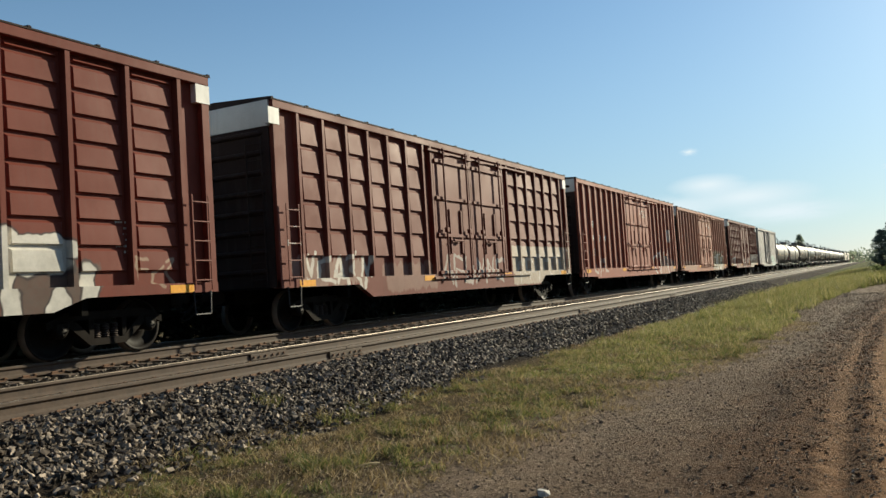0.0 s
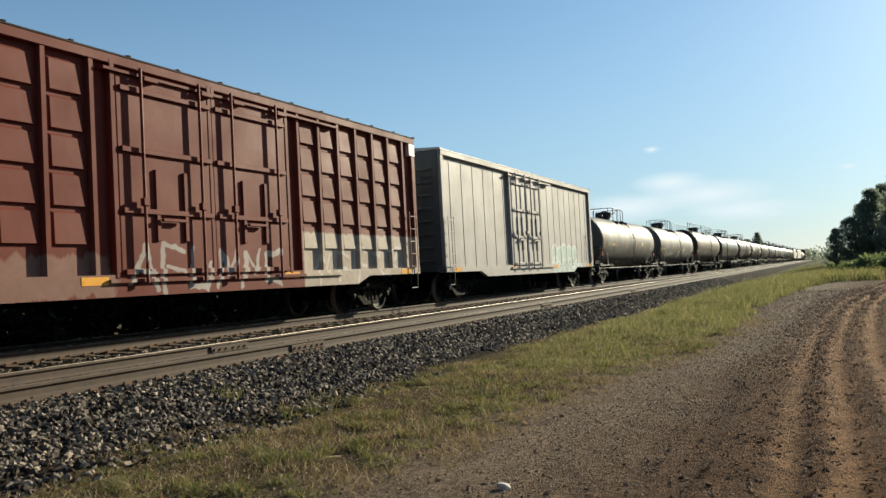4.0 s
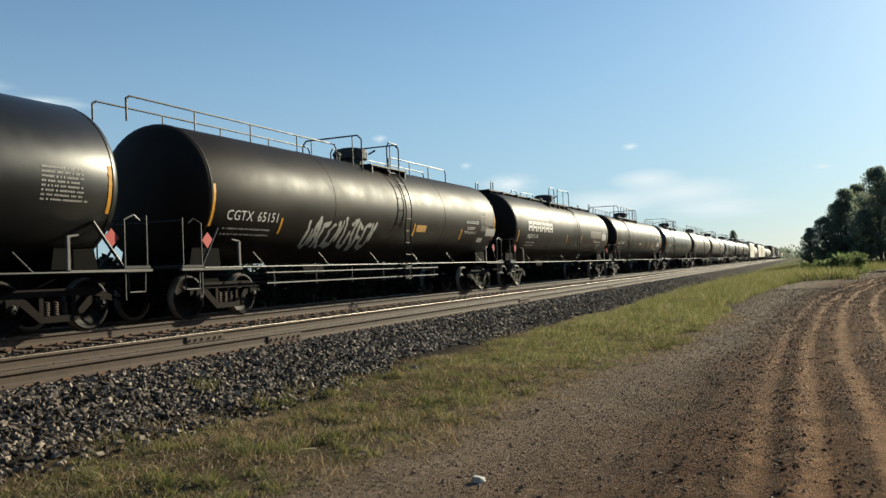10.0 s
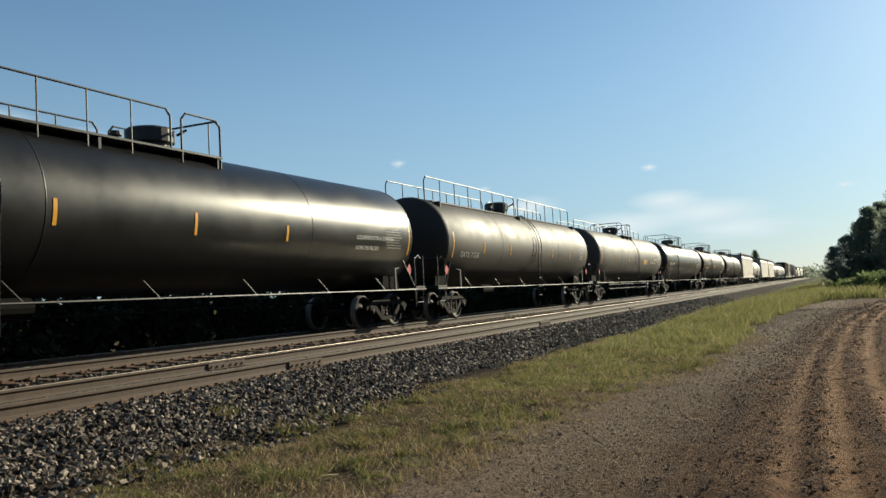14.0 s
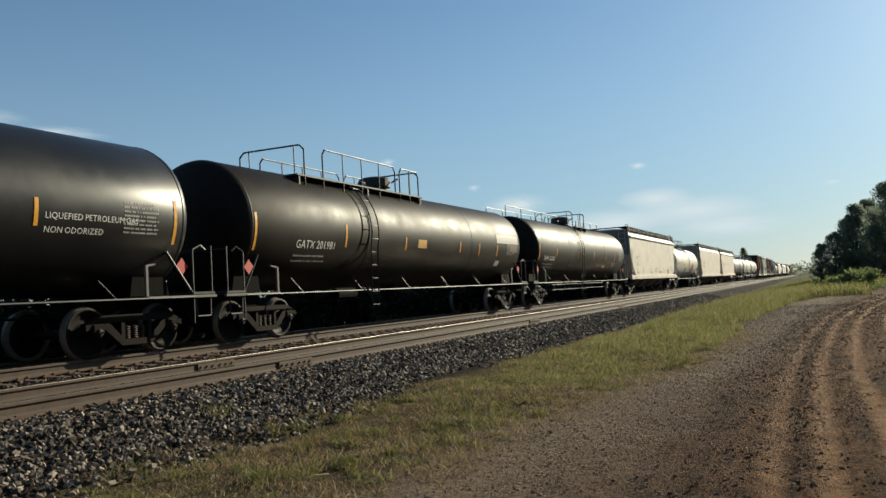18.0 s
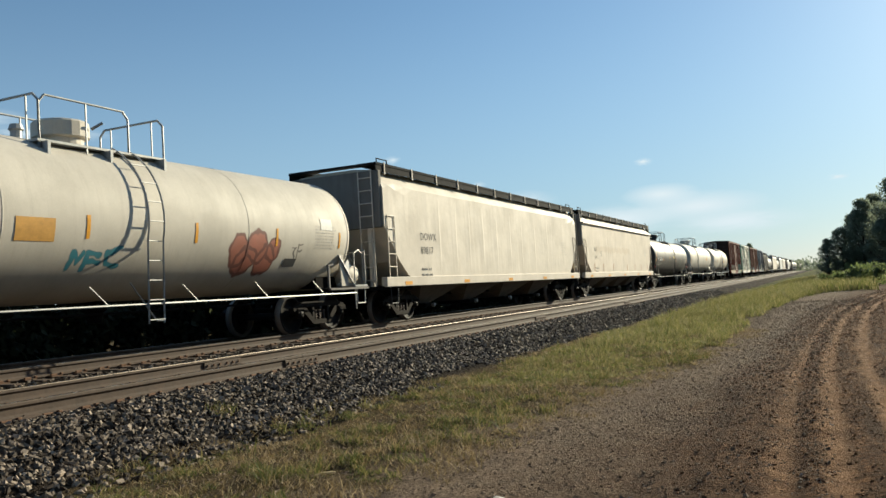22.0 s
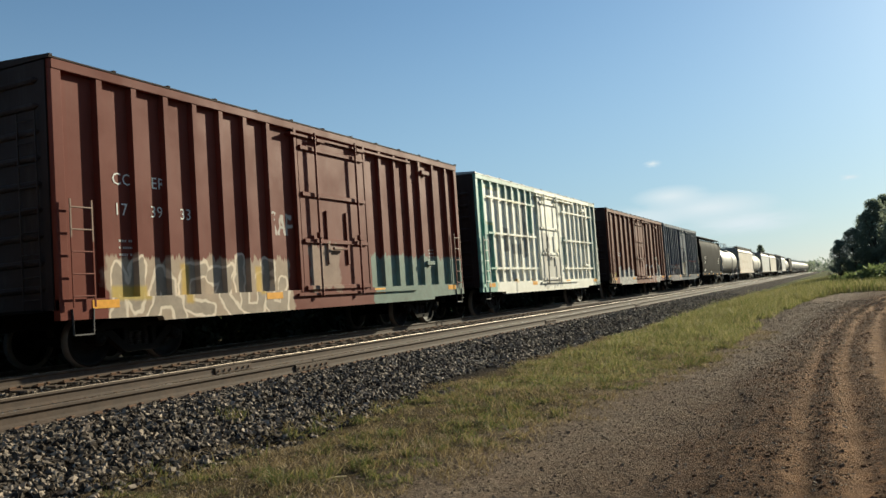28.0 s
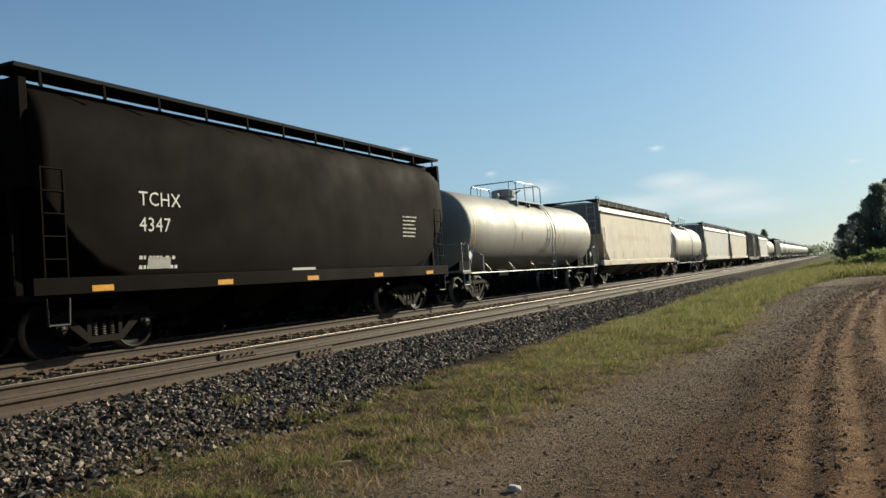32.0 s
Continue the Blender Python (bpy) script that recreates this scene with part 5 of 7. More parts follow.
def hopper_car(half, body_mat, label, style="flat", top=4.42, gates=4, marks=(), mark_mat=None, seed=0, sill_mat=None, board_mat=None, chord=True, slants=True, creases=(), patches=()):
    """Covered hopper: side sheets over sloped ends, roof with running boards, sills, end posts, ladders, outlet gates."""
    r2 = random.Random(seed)
    car = new("covered_hopper")
    tagged(car, label, "hopper car", "cars of the freight train")
    sill_mat, board_mat = sill_mat or body_mat, board_mat or M_GRATE

    def width(z):
        if style == "round":
            return float(np.interp(z, [1.0, 1.3, 1.8, 2.6, 3.5, 3.9, 4.2, 4.4, 4.6], [1.40, 1.47, 1.53, 1.57, 1.57, 1.52, 1.38, 1.18, 0.85]))
        return 1.55 if z < top - 0.5 else 1.55 - (z - top + 0.5) * 0.8
    levels = [0.0, 0.08, 0.2, 0.35, 0.5, 0.65, 0.78, 0.86, 0.92, 0.96, 1.0]

    def section(y, zb):
        right = []
        for f in levels:
            z = zb + (top - 0.06 - zb) * f
            right.append((width(z), z))
        right.append((0.6, top))
        return [(x, y, z) for x, z in right] + [(-x, y, z) for x, z in right[::-1]]
    cut = 1.9
    ys = [(-half, 2.75), (-half + 0.35, 2.3), (-half + 0.8, 1.75), (-half + 1.3, 1.35), (-half + cut, 1.12)]
    mid = [(-half + cut + (2 * half - 2 * cut) * k / 8, 1.1) for k in range(1, 8)]
    ys = ys + mid + [(-y, z) for y, z in ys[::-1]]
    body = part("body", loft(B(), [section(y, z) for y, z in ys]), body_mat, car, smooth=style == "round")
    if style == "flat" and chord:
        for s in (-1, 1):
            part("top_chord", plate_run(s, half, top), body_mat, car)
    for s in (-1, 1):
        part("side_sill", box(B(), min(s * 1.42, s * 1.6), max(s * 1.42, s * 1.6), -half - 0.1, half + 0.1, 1.02, 1.30, 0.015), sill_mat, car)
        e = s * half
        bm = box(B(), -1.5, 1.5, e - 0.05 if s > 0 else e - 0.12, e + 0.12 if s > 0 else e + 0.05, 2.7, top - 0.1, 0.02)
        part("end_wall", bm, P_HENDSHADE if style == "flat" else body_mat, car)
        part("end_platform", box(B(), -1.5, 1.5, min(e - s * 1.6, e + s * 0.25), max(e - s * 1.6, e + s * 0.25), 0.95, 1.05), M_UNDER, car)
        for x in (-1.1, 0.0, 1.1):
            part("end_post", box(B(), x - 0.06, x + 0.06, e - 0.06, e + 0.06, 1.05, 2.75), body_mat, car)
        part("slope_brace", plate(B(), [(e - s * 0.15, 1.05), (e - s * 1.4, 1.05), (e - s * 0.15, 2.4)], -0.04, 0.04), body_mat, car)
        for x in (-1.57, 1.57):
            part("side_ladder", shared(("hopper_ladder", body_mat.name), lambda: rung_ladder(2.0), body_mat), None, car, at=(x, e - s * 0.35, 1.05))
            part("stirrup", shared(("stirrup", M_BLACKBAR.name), stirrup, M_BLACKBAR), None, car, at=(x, e - s * 0.35, 0.98))
        part("end_ladder", shared(("hopper_end_ladder", body_mat.name), lambda: rung_ladder(3.3), body_mat), None, car, at=pose(1.1, e + s * 0.2, 1.05, 0, 0, 90))
        # brackets and running boards on the roof
        rb = part("running_board", box(B(), min(s * 0.85, s * 1.48), max(s * 0.85, s * 1.48), -half - 0.15, half + 0.15, top + 0.05, top + 0.12), board_mat, car)
        if style == "flat":
            # Dark plate added to stand for the shaded underside of the running board.
            part("board_edge", box(B(), min(s * 1.44, s * 1.465), max(s * 1.44, s * 1.465), -half - 0.15, half + 0.15, top - 0.13, top + 0.05), board_mat, rb)
        n = 12
        for k in range(n):
            y = -half + 0.3 + (2 * half - 0.6) * k / (n - 1)
            z = top + (0.14 if style == "flat" else 0.06)
            part("board_bracket", plate(B(), [(y - 0.02, top - 0.2), (y + 0.03, top - 0.2), (y + 0.01, z), (y - 0.04, z)], min(s * 1.47, s * 1.5), max(s * 1.47, s * 1.5)), body_mat, rb)
        part("end_walk", box(B(), -1.4, 1.4, e + s * 0.02 - 0.16, e + s * 0.02 + 0.16, top + 0.06, top + 0.11), board_mat, car)
        if style == "flat":
            part("roof_grab", pipe(B(), [(1.35, e - s * 0.1, top + 0.1), (1.35, e - s * 0.1, top + 0.26), (1.35, e - s * 0.7, top + 0.26), (1.35, e - s * 0.7, top + 0.1)], 0.018, 5), board_mat, car)
    for k in range(6):
        y = -half * 0.82 + 1.64 * half * k / 5
        part("roof_hatch", lathe(B(), [(top - 0.02, 0.3), (top + 0.06, 0.3), (top + 0.1, 0.2), (top + 0.11, 0.0)], 'z', 12, (0, y, 0)), body_mat, car)
    for k in range(gates):
        span = (2 * half - 5.0) / gates
        y = -half + 2.5 + span * (k + 0.5)
        bm = loft(B(), [[(x * w, y + q * l, z) for x, q in ((-1, -1), (1, -1), (1, 1), (-1, 1))] for w, l, z in ((1.35, span * 0.49, 1.12), (0.45, 0.35, 0.42))])
        hop = part("hopper_funnel", bm, M_FUNNEL if style == "flat" else M_UNDER, car)
        part("outlet_gate", box(B(), -0.55, 0.75, y - 0.4, y + 0.4, 0.33, 0.44, 0.015), M_UNDER, hop)
        part("gate_crank", lathe(B(), [(0.75, 0.07), (0.85, 0.07), (0.86, 0.0)], 'x', 8, (0, y + 0.1, 0.38)), M_GREYBAR if style == "flat" else M_UNDER, hop)
    surf = lambda y, z: Vector((width(z) + 0.006 + (0 if style == "round" else 0.004), y, z))
    for text, y, z, size in marks:
        letters(text, size, lambda u, v, y=y, z=z: surf(y + u, z + v), "reporting_mark", mark_mat or M_DARKMARK, car)
    if marks:
        bars(small_rows(marks[0][1], marks[-1][2] - 0.5, r2, 2, 0.9, 0.08, 0.17), surf, mark_mat or M_DARKMARK, car)
    for y, z, w, h, pm in patches:
        bars([(y, z, w, h)], surf, pm, car, "decal")
    bars(small_rows(half - 2.6, 2.7, r2, 6, 0.9, 0.05, 0.11), surf, mark_mat or M_PALE, car)
    for k in range(5):
        y = -half + 1.2 + (2 * half - 2.4) * k / 4
        part("reflector", box(B(), 1.601, 1.606, y - 0.22, y + 0.22, 1.06, 1.16), M_YELLOW, car, "orange reflective strip")
    for y in creases:
        # a soft vertical buckle in the side sheet
        zs = [1.36 + (top - 2.0) * k / 6 for k in range(7)]
        vs = [(1.551 + d * math.sin(math.pi * k / 6), y + q + 0.012 * math.sin(k * 1.3 + y), z) for k, z in enumerate(zs) for q, d in ((-0.4, 0.0), (-0.12, 0.007), (0.0, 0.012), (0.1, 0.0))]
        fs = [(a * 4 + b, a * 4 + b + 1, a * 4 + b + 5, a * 4 + b + 4) for a in range(6) for b in range(3)]
        part("side_crease", quick(vs, fs, "side_crease"), body_mat, car, smooth=True)
    if style == "flat" and slants:
        for y in (-0.78, -0.57, -0.31, 0.1, 0.35, 0.57, 0.8):
            y *= half
            bm = B()
            bm.faces.new([bm.verts.new(surf(a, z)) for a, z in ((y, 1.36), (y + 0.1, 1.36), (y + 0.15, 1.78), (y + 0.05, 1.78))])
            part("side_reflector", bm, M_RUSTMARK, car, "faded orange slanted reflective strip")
    part("centre_sill", box(B(), -0.3, 0.3, -half, half, 0.68, 0.98), M_UNDER, car)
    running_gear(car, half + 0.75, 2.4)
    return car

# ---------------- the train ----------------
RED = (0.15, 0.030, 0.017)
# Streaked grey for hopper ends; their shade away from the sun is in it.
P_HENDSHADE = paint("hopper_end_shade_paint", (0.20, 0.185, 0.165), 0.75, 0.7, 0.15, gloss=0.2)
CHALK, SILVER, CREAMY, INK = (0.66, 0.62, 0.55), (0.50, 0.48, 0.44), (0.56, 0.47, 0.34), (0.045, 0.035, 0.035)
P_RED1 = sprayed(paint("red_paint_sprayed", RED, 0.6, 0.2, 0.15, gloss=0.15), [("area", 5.0, 6.7, 0.55, 1.5, 0.9, (0.10, 0.09, 0.075), 0.8), ("area", 2.5, 4.9, 0.6, 2.0, 0.8, SILVER, 0.9),
    ("tag", [(5.15, 1.95, 5.12, 0.6), (5.15, 1.85, 6.2, 1.75), (5.3, 1.55, 6.1, 1.5), (6.5, 1.4, 6.35, 0.62), (5.9, 1.0, 5.75, 0.6)], 0.15, CHALK, INK, 0.05, 0.95), ("tag", tag_strokes(7.4, 8.4, 1.15, 1.6, 3, 2), 0.03, CREAMY, None, 0, 0.5)])
P_RED2 = sprayed(paint("dark_red_paint_sprayed", (0.145, 0.030, 0.018), 0.6, 0.2, 0.15, gloss=0.15), [("area", 3.2, 9.3, 0.7, 2.05, 0.16, (0.52, 0.45, 0.36), 0.88), ("tag", tag_strokes(3.7, 8.2, 0.85, 1.75, 5, 4), 0.05, CHALK, (0.28, 0.2, 0.16), 0.03, 0.75),
    ("area", -8.6, -5.9, 0.95, 1.6, 0.7, (0.40, 0.30, 0.24), 0.6), ("tag", tag_strokes(-8.3, -5.5, 0.95, 1.75, 5, 6), 0.055, CHALK, None, 0, 0.9), ("area", -5.0, -2.3, 0.8, 1.5, 0.5, (0.34, 0.24, 0.19), 0.5), ("tag", tag_strokes(-2.0, 2.4, 0.9, 1.8, 6, 7), 0.05, SILVER, None, 0, 0.7)])
P_UP = sprayed(paint("faded_brown_red_paint", (0.225, 0.06, 0.036), 0.65, 0.3, 0.2, fade=(0.27, 0.08, 0.048), gloss=0.15), [("tag", tag_strokes(3.5, 7.0, 0.75, 2.0, 5, 9), 0.06, CHALK, None, 0, 0.95), ("area", 5.2, 6.7, 0.7, 1.6, 0.6, (0.36, 0.2, 0.15), 0.8),
    ("area", 7.35, 7.95, 2.6, 3.33, 0.05, CHALK, 0.85), ("area", 7.3, 8.6, 0.8, 1.6, 0.5, (0.40, 0.30, 0.24), 0.7), ("tag", tag_strokes(-7.6, -5.4, 0.9, 1.7, 3, 10), 0.05, CHALK, None, 0, 0.6)])
P_WC = sprayed(paint("brown_paint_sprayed", (0.26, 0.095, 0.055), 0.65, 0.35, 0.2, fade=(0.33, 0.14, 0.085), gloss=0.15), [("area", 2.4, 7.4, 0.7, 2.15, 1.1, (0.34, 0.30, 0.2), 0.7), ("tag", tag_strokes(2.9, 7.0, 0.8, 2.0, 5, 12), 0.085, CHALK, (0.12, 0.15, 0.10), 0.06, 0.95),
    ("area", -8.0, -4.0, 0.85, 1.4, 0.6, (0.36, 0.27, 0.2), 0.5)])
P_GREYBOX = sprayed(paint("grey_boxcar_paint", (0.30, 0.27, 0.25), 0.6, 0.55, 0.12), [("blob", [(2.9, 1.6, 0.42), (3.6, 1.45, 0.5), (4.35, 1.55, 0.52), (4.2, 0.95, 0.45), (5.2, 1.5, 0.5), (5.1, 0.95, 0.45), (6.0, 1.5, 0.44), (6.3, 0.95, 0.38), (5.7, 0.75, 0.4), (2.8, 1.0, 0.42), (3.4, 0.9, 0.4)], (0.27, 0.37, 0.345), (0.50, 0.50, 0.47), 0.06, 0.95),
    ("tag", tag_strokes(3.0, 6.0, 0.95, 1.35, 5, 14), 0.03, (0.10, 0.15, 0.14), None, 0, 0.8)])
P_COER = sprayed(paint("red_paint_with_mural", (0.15, 0.030, 0.016), 0.6, 0.2, 0.12, gloss=0.15), [("area", -6.8, -1.6, 0.55, 1.85, 0.7, (0.45, 0.36, 0.26), 0.92), ("tag", tag_strokes(-6.7, -1.7, 0.75, 1.8, 6, 16), 0.12, (0.30, 0.24, 0.18), (0.68, 0.58, 0.45), 0.07, 0.95), ("area", -6.6, -5.8, 1.1, 1.35, 0.1, (0.55, 0.40, 0.08), 0.9), ("area", -4.95, -4.75, 1.0, 1.75, 0.1, (0.55, 0.36, 0.06), 0.9), ("area", -2.75, -2.55, 1.1, 1.7, 0.1, (0.55, 0.36, 0.06), 0.9),
    ("area", 2.0, 7.7, 0.6, 2.0, 0.7, (0.19, 0.27, 0.22), 0.95), ("area", -0.9, 0.4, 1.15, 2.2, 0.6, (0.40, 0.33, 0.25), 0.6), ("tag", tag_strokes(-2.2, -1.3, 2.45, 2.9, 3, 17), 0.035, CHALK, None, 0, 0.9)])
P_GREENWHITE = sprayed(paint("white_sprayed_green_boxcar_paint", (0.82, 0.79, 0.67), 0.55, 0.2, 0.1), [("area", -8.5, -7.1, 0.3, 6.0, 0.3, (0.09, 0.36, 0.27), 0.9), ("area", -7.2, -6.42, 0.3, 3.35, 0.4, (0.08, 0.30, 0.23), 0.9), ("area", -7.2, -5.3, 4.62, 6.0, 0.3, (0.16, 0.33, 0.26), 0.9), ("area", -5.4, -1.6, 4.3, 6.0, 0.3, (0.19, 0.31, 0.25), 0.92),
    ("tag", [(-6.9, 4.62, -5.7, 4.58), (-5.7, 4.58, -4.9, 4.22), (-4.9, 4.22, -2.9, 4.24), (-7.0, 3.4, -6.3, 3.2), (-6.3, 3.2, -6.35, 0.9)], 0.05, (0.47, 0.44, 0.2), None, 0, 0.8), ("area", -2.65, -1.95, 3.1, 4.35, 0.5, (0.14, 0.33, 0.26), 0.9), ("area", -3.5, -2.85, 2.1, 4.35, 0.4, (0.27, 0.25, 0.21), 0.9), ("area", -4.4, -3.3, 2.2, 2.6, 0.4, (0.30, 0.28, 0.24), 0.8),
    ("area", -5.25, -4.85, 2.3, 3.2, 0.25, (0.27, 0.25, 0.22), 0.9), ("area", -7.0, -6.5, 2.05, 2.8, 0.1, (0.20, 0.27, 0.24), 0.8), ("area", -6.1, -5.7, 1.3, 2.8, 0.2, (0.45, 0.42, 0.36), 0.5), ("tag", [(-4.9, 1.25, -4.5, 1.4), (-4.5, 1.4, -4.45, 0.8)], 0.1, (0.26, 0.24, 0.21), None, 0, 0.8), ("area", -4.4, -4.1, 1.12, 1.26, 0.05, (0.6, 0.33, 0.05), 0.9), ("area", -2.6, -2.25, 1.12, 1.24, 0.05, (0.6, 0.33, 0.05), 0.9),
    ("area", -1.15, -0.1, 2.1, 3.2, 0.7, (0.27, 0.25, 0.22), 0.85), ("area", -1.2, 1.3, 0.9, 2.15, 0.9, (0.34, 0.31, 0.27), 0.75), ("area", 1.85, 2.6, 1.8, 3.1, 0.4, (0.24, 0.32, 0.28), 0.85), ("area", -1.4, -0.9, 3.3, 4.8, 0.4, (0.36, 0.35, 0.27), 0.7), ("area", 1.0, 2.0, 3.9, 4.9, 0.5, (0.34, 0.36, 0.29), 0.7), ("area", 4.9, 6.1, 2.6, 4.3, 0.8, (0.34, 0.34, 0.29), 0.7), ("area", 6.6, 9.0, 0.3, 6.0, 0.5, (0.26, 0.34, 0.29), 0.9)])
P_RED4 = sprayed(paint("rust_red_paint_silver_tags", (0.14, 0.042, 0.022), 0.65, 0.4, 0.2, fade=(0.18, 0.06, 0.033), gloss=0.15), [("area", -5.6, -1.3, 0.5, 1.55, 0.6, SILVER, 0.9), ("area", -6.45, -5.95, 1.18, 1.42, 0.02, (0.62, 0.50, 0.05), 0.95), ("tag", tag_strokes(-5.5, -1.5, 0.8, 1.72, 4, 18), 0.12, (0.50, 0.49, 0.45), (0.035, 0.04, 0.035), 0.045, 0.95), ("area", -7.9, -6.3, 0.75, 1.4, 0.4, (0.44, 0.32, 0.18), 0.7),
    ("tag", tag_strokes(2.1, 5.4, 0.9, 1.95, 5, 20), 0.06, (0.46, 0.43, 0.40), None, 0, 0.9), ("blob", [(5.9, 1.55, 0.42), (6.5, 1.5, 0.38), (6.0, 0.95, 0.42), (5.5, 1.0, 0.4)], (0.13, 0.12, 0.115), (0.62, 0.58, 0.5), 0.07, 0.95), ("tag", [(5.3, 2.3, 5.3, 2.32), (6.0, 2.35, 6.02, 2.35)], 0.14, CREAMY, None, 0, 0.8)], 0.4)
P_BLUE = sprayed(paint("slate_blue_paint_tagged", (0.036, 0.05, 0.078), 0.42, 0.2, 0.08, fade=(0.06, 0.078, 0.108), gloss=0.25), [("area", -5.9, -1.3, 0.55, 1.7, 0.9, (0.16, 0.16, 0.155), 0.85), ("area", -6.75, -6.25, 1.0, 1.34, 0.06, (0.50, 0.27, 0.03), 0.9), ("area", -7.6, -6.9, 0.8, 1.05, 0.3, (0.40, 0.25, 0.12), 0.8), ("tag", tag_strokes(-5.7, -1.4, 0.8, 2.0, 5, 22), 0.1, (0.44, 0.42, 0.40), (0.22, 0.07, 0.05), 0.05, 0.95), ("area", -1.0, 0.4, 1.0, 2.1, 0.7, (0.44, 0.38, 0.27), 0.75), ("area", 2.0, 6.4, 0.7, 2.2, 0.5, (0.15, 0.15, 0.15), 0.6), ("tag", [(2.0, 2.3, 6.3, 2.25)], 0.03, (0.4, 0.12, 0.09), None, 0, 0.6)])
P_TGREY_TAG = sprayed(paint("grey_tank_paint_scribbled", (0.115, 0.105, 0.09), 0.6, 0.45, 0.12, (0.07, 0.058, 0.045), soft_bump=0.06, gloss=0.3), [("tag", tag_strokes(0.0, 0.9, 1.62, 1.95, 4, 24) + tag_strokes(2.2, 3.2, 1.75, 2.2, 4, 25) + tag_strokes(-5.5, -2.4, 1.55, 1.88, 7, 27) + tag_strokes(4.1, 4.9, 1.6, 1.9, 3, 26), 0.028, CHALK, None, 0, 0.9), ("area", 0.0, 1.0, 1.4, 1.7, 0.3, SILVER, 0.4)])
P_TBROWN_TAG = sprayed(paint("dusty_black_tank_paint_sprayed", (0.011, 0.00824, 0.00652), 0.5, 0.4, 0.15, (0.0247, 0.0151, 0.00959), fade=(0.0192, 0.0121, 0.00755), soft_bump=0.06, gloss=0.1), [("tag", tag_strokes(-4.7, -3.0, 1.55, 2.3, 5, 28) + tag_strokes(-2.9, -1.2, 1.5, 2.35, 5, 29), 0.05, CHALK, None, 0, 0.9)])
P_DARKBOX = paint("dark_grey_boxcar_paint", (0.10, 0.10, 0.10), 0.6, gloss=0.2)
# Near-black holds the shade of ends turned from the sun; dark roofs share it.
P_ENDSHADE = paint("end_shade_paint", (0.032, 0.02, 0.017), 0.75, gloss=0.15)
P_WHITECAP = paint("white_cap_paint", (0.62, 0.60, 0.56), 0.55, 0.35, 0.2)
P_ROOF = plain("galvanised_roof", (0.30, 0.29, 0.28), 0.45, 0.4, 0.3, 2.0)
P_TGREY = paint("grey_tank_paint", (0.0978, 0.0892, 0.0765), 0.6, 0.45, 0.12, (0.0595, 0.0493, 0.0382), soft_bump=0.06, gloss=0.3)
P_TGREY2 = paint("light_grey_tank_paint", (0.30, 0.28, 0.245), 0.6, 0.4, 0.12, (0.13, 0.105, 0.08), soft_bump=0.06)
P_TGREY3 = paint("brown_grey_tank_paint", (0.0595, 0.051, 0.0408), 0.6, 0.5, 0.15, (0.068, 0.0527, 0.0382), soft_bump=0.06, gloss=0.3)
P_TBLACK2 = paint("dull_black_tank_paint", (0.026, 0.024, 0.022), 0.55, 0.35, 0.08, (0.08, 0.06, 0.045), soft_bump=0.05)
P_TBROWN = paint("dusty_black_tank_paint", (0.011, 0.00824, 0.00652), 0.5, 0.4, 0.15, (0.0247, 0.0151, 0.00959), fade=(0.0192, 0.0121, 0.00755), soft_bump=0.06, gloss=0.1)
P_TBROWN2 = paint("brown_dusted_tank_paint", (0.0285, 0.0223, 0.0174), 0.58, 0.5, 0.18, (0.0403, 0.0285, 0.0186), fade=(0.031, 0.0229, 0.0161), soft_bump=0.06, gloss=0.28)
P_TBLACK = paint("gloss_black_tank_paint", (0.009, 0.009, 0.0095), 0.34, 0.12, 0.03, (0.036, 0.03, 0.024), soft_bump=0.03, gloss=0.28)
P_TBEIGE = paint("beige_tank_paint", (0.593, 0.544, 0.46), 0.64, 0.3, 0.12, (0.232, 0.189, 0.142), low=(0.946, 1.89, 0.387), soft_bump=0.05, gloss=0.3)
P_TBEIGE_TAG = sprayed(paint("beige_tank_paint_sprayed", (0.593, 0.544, 0.46), 0.64, 0.3, 0.12, (0.232, 0.189, 0.142), low=(0.946, 1.89, 0.387), soft_bump=0.05, gloss=0.3), [("blob", [(2.65, 1.95, 0.3), (2.95, 1.7, 0.32), (3.25, 2.02, 0.33), (3.6, 1.78, 0.32), (3.85, 2.0, 0.25)], (0.40, 0.13, 0.08), (0.12, 0.045, 0.035), 0.04, 0.9), ("tag", tag_strokes(-1.65, -0.5, 1.6, 1.95, 3, 31), 0.045, (0.05, 0.27, 0.34), (0.03, 0.07, 0.09), 0.02, 0.9), ("tag", tag_strokes(4.6, 5.0, 1.75, 2.2, 2, 32), 0.02, INK, None, 0, 0.9)])
P_TBEIGE_STAIN = sprayed(paint("beige_tank_paint_spilled", (0.593, 0.544, 0.46), 0.64, 0.3, 0.12, (0.232, 0.189, 0.142), low=(0.946, 1.89, 0.387), soft_bump=0.05, gloss=0.3), [("area", -1.3, 1.7, 0.9, 4.5, 0.5, (0.24, 0.205, 0.165), 0.85)])
P_HBEIGE = paint("beige_hopper_paint", (0.63, 0.56, 0.465), 0.62, 0.1, 0.05, (0.40, 0.33, 0.25), soft_bump=0.3, gloss=0.3, dents=0.9)
P_HBEIGE2 = sprayed(paint("warm_beige_hopper_paint", (0.64, 0.555, 0.45), 0.62, 0.12, 0.05, (0.40, 0.32, 0.23), soft_bump=0.3, gloss=0.3, dents=0.9), [("area", -6.5, 2.0, 2.4, 2.72, 0.5, (0.50, 0.37, 0.22), 0.35)])
P_HGREY = paint("light_grey_hopper_paint", (0.50, 0.49, 0.46), 0.6, 0.3, 0.1, (0.25, 0.2, 0.15), soft_bump=0.25, dents=1.5)
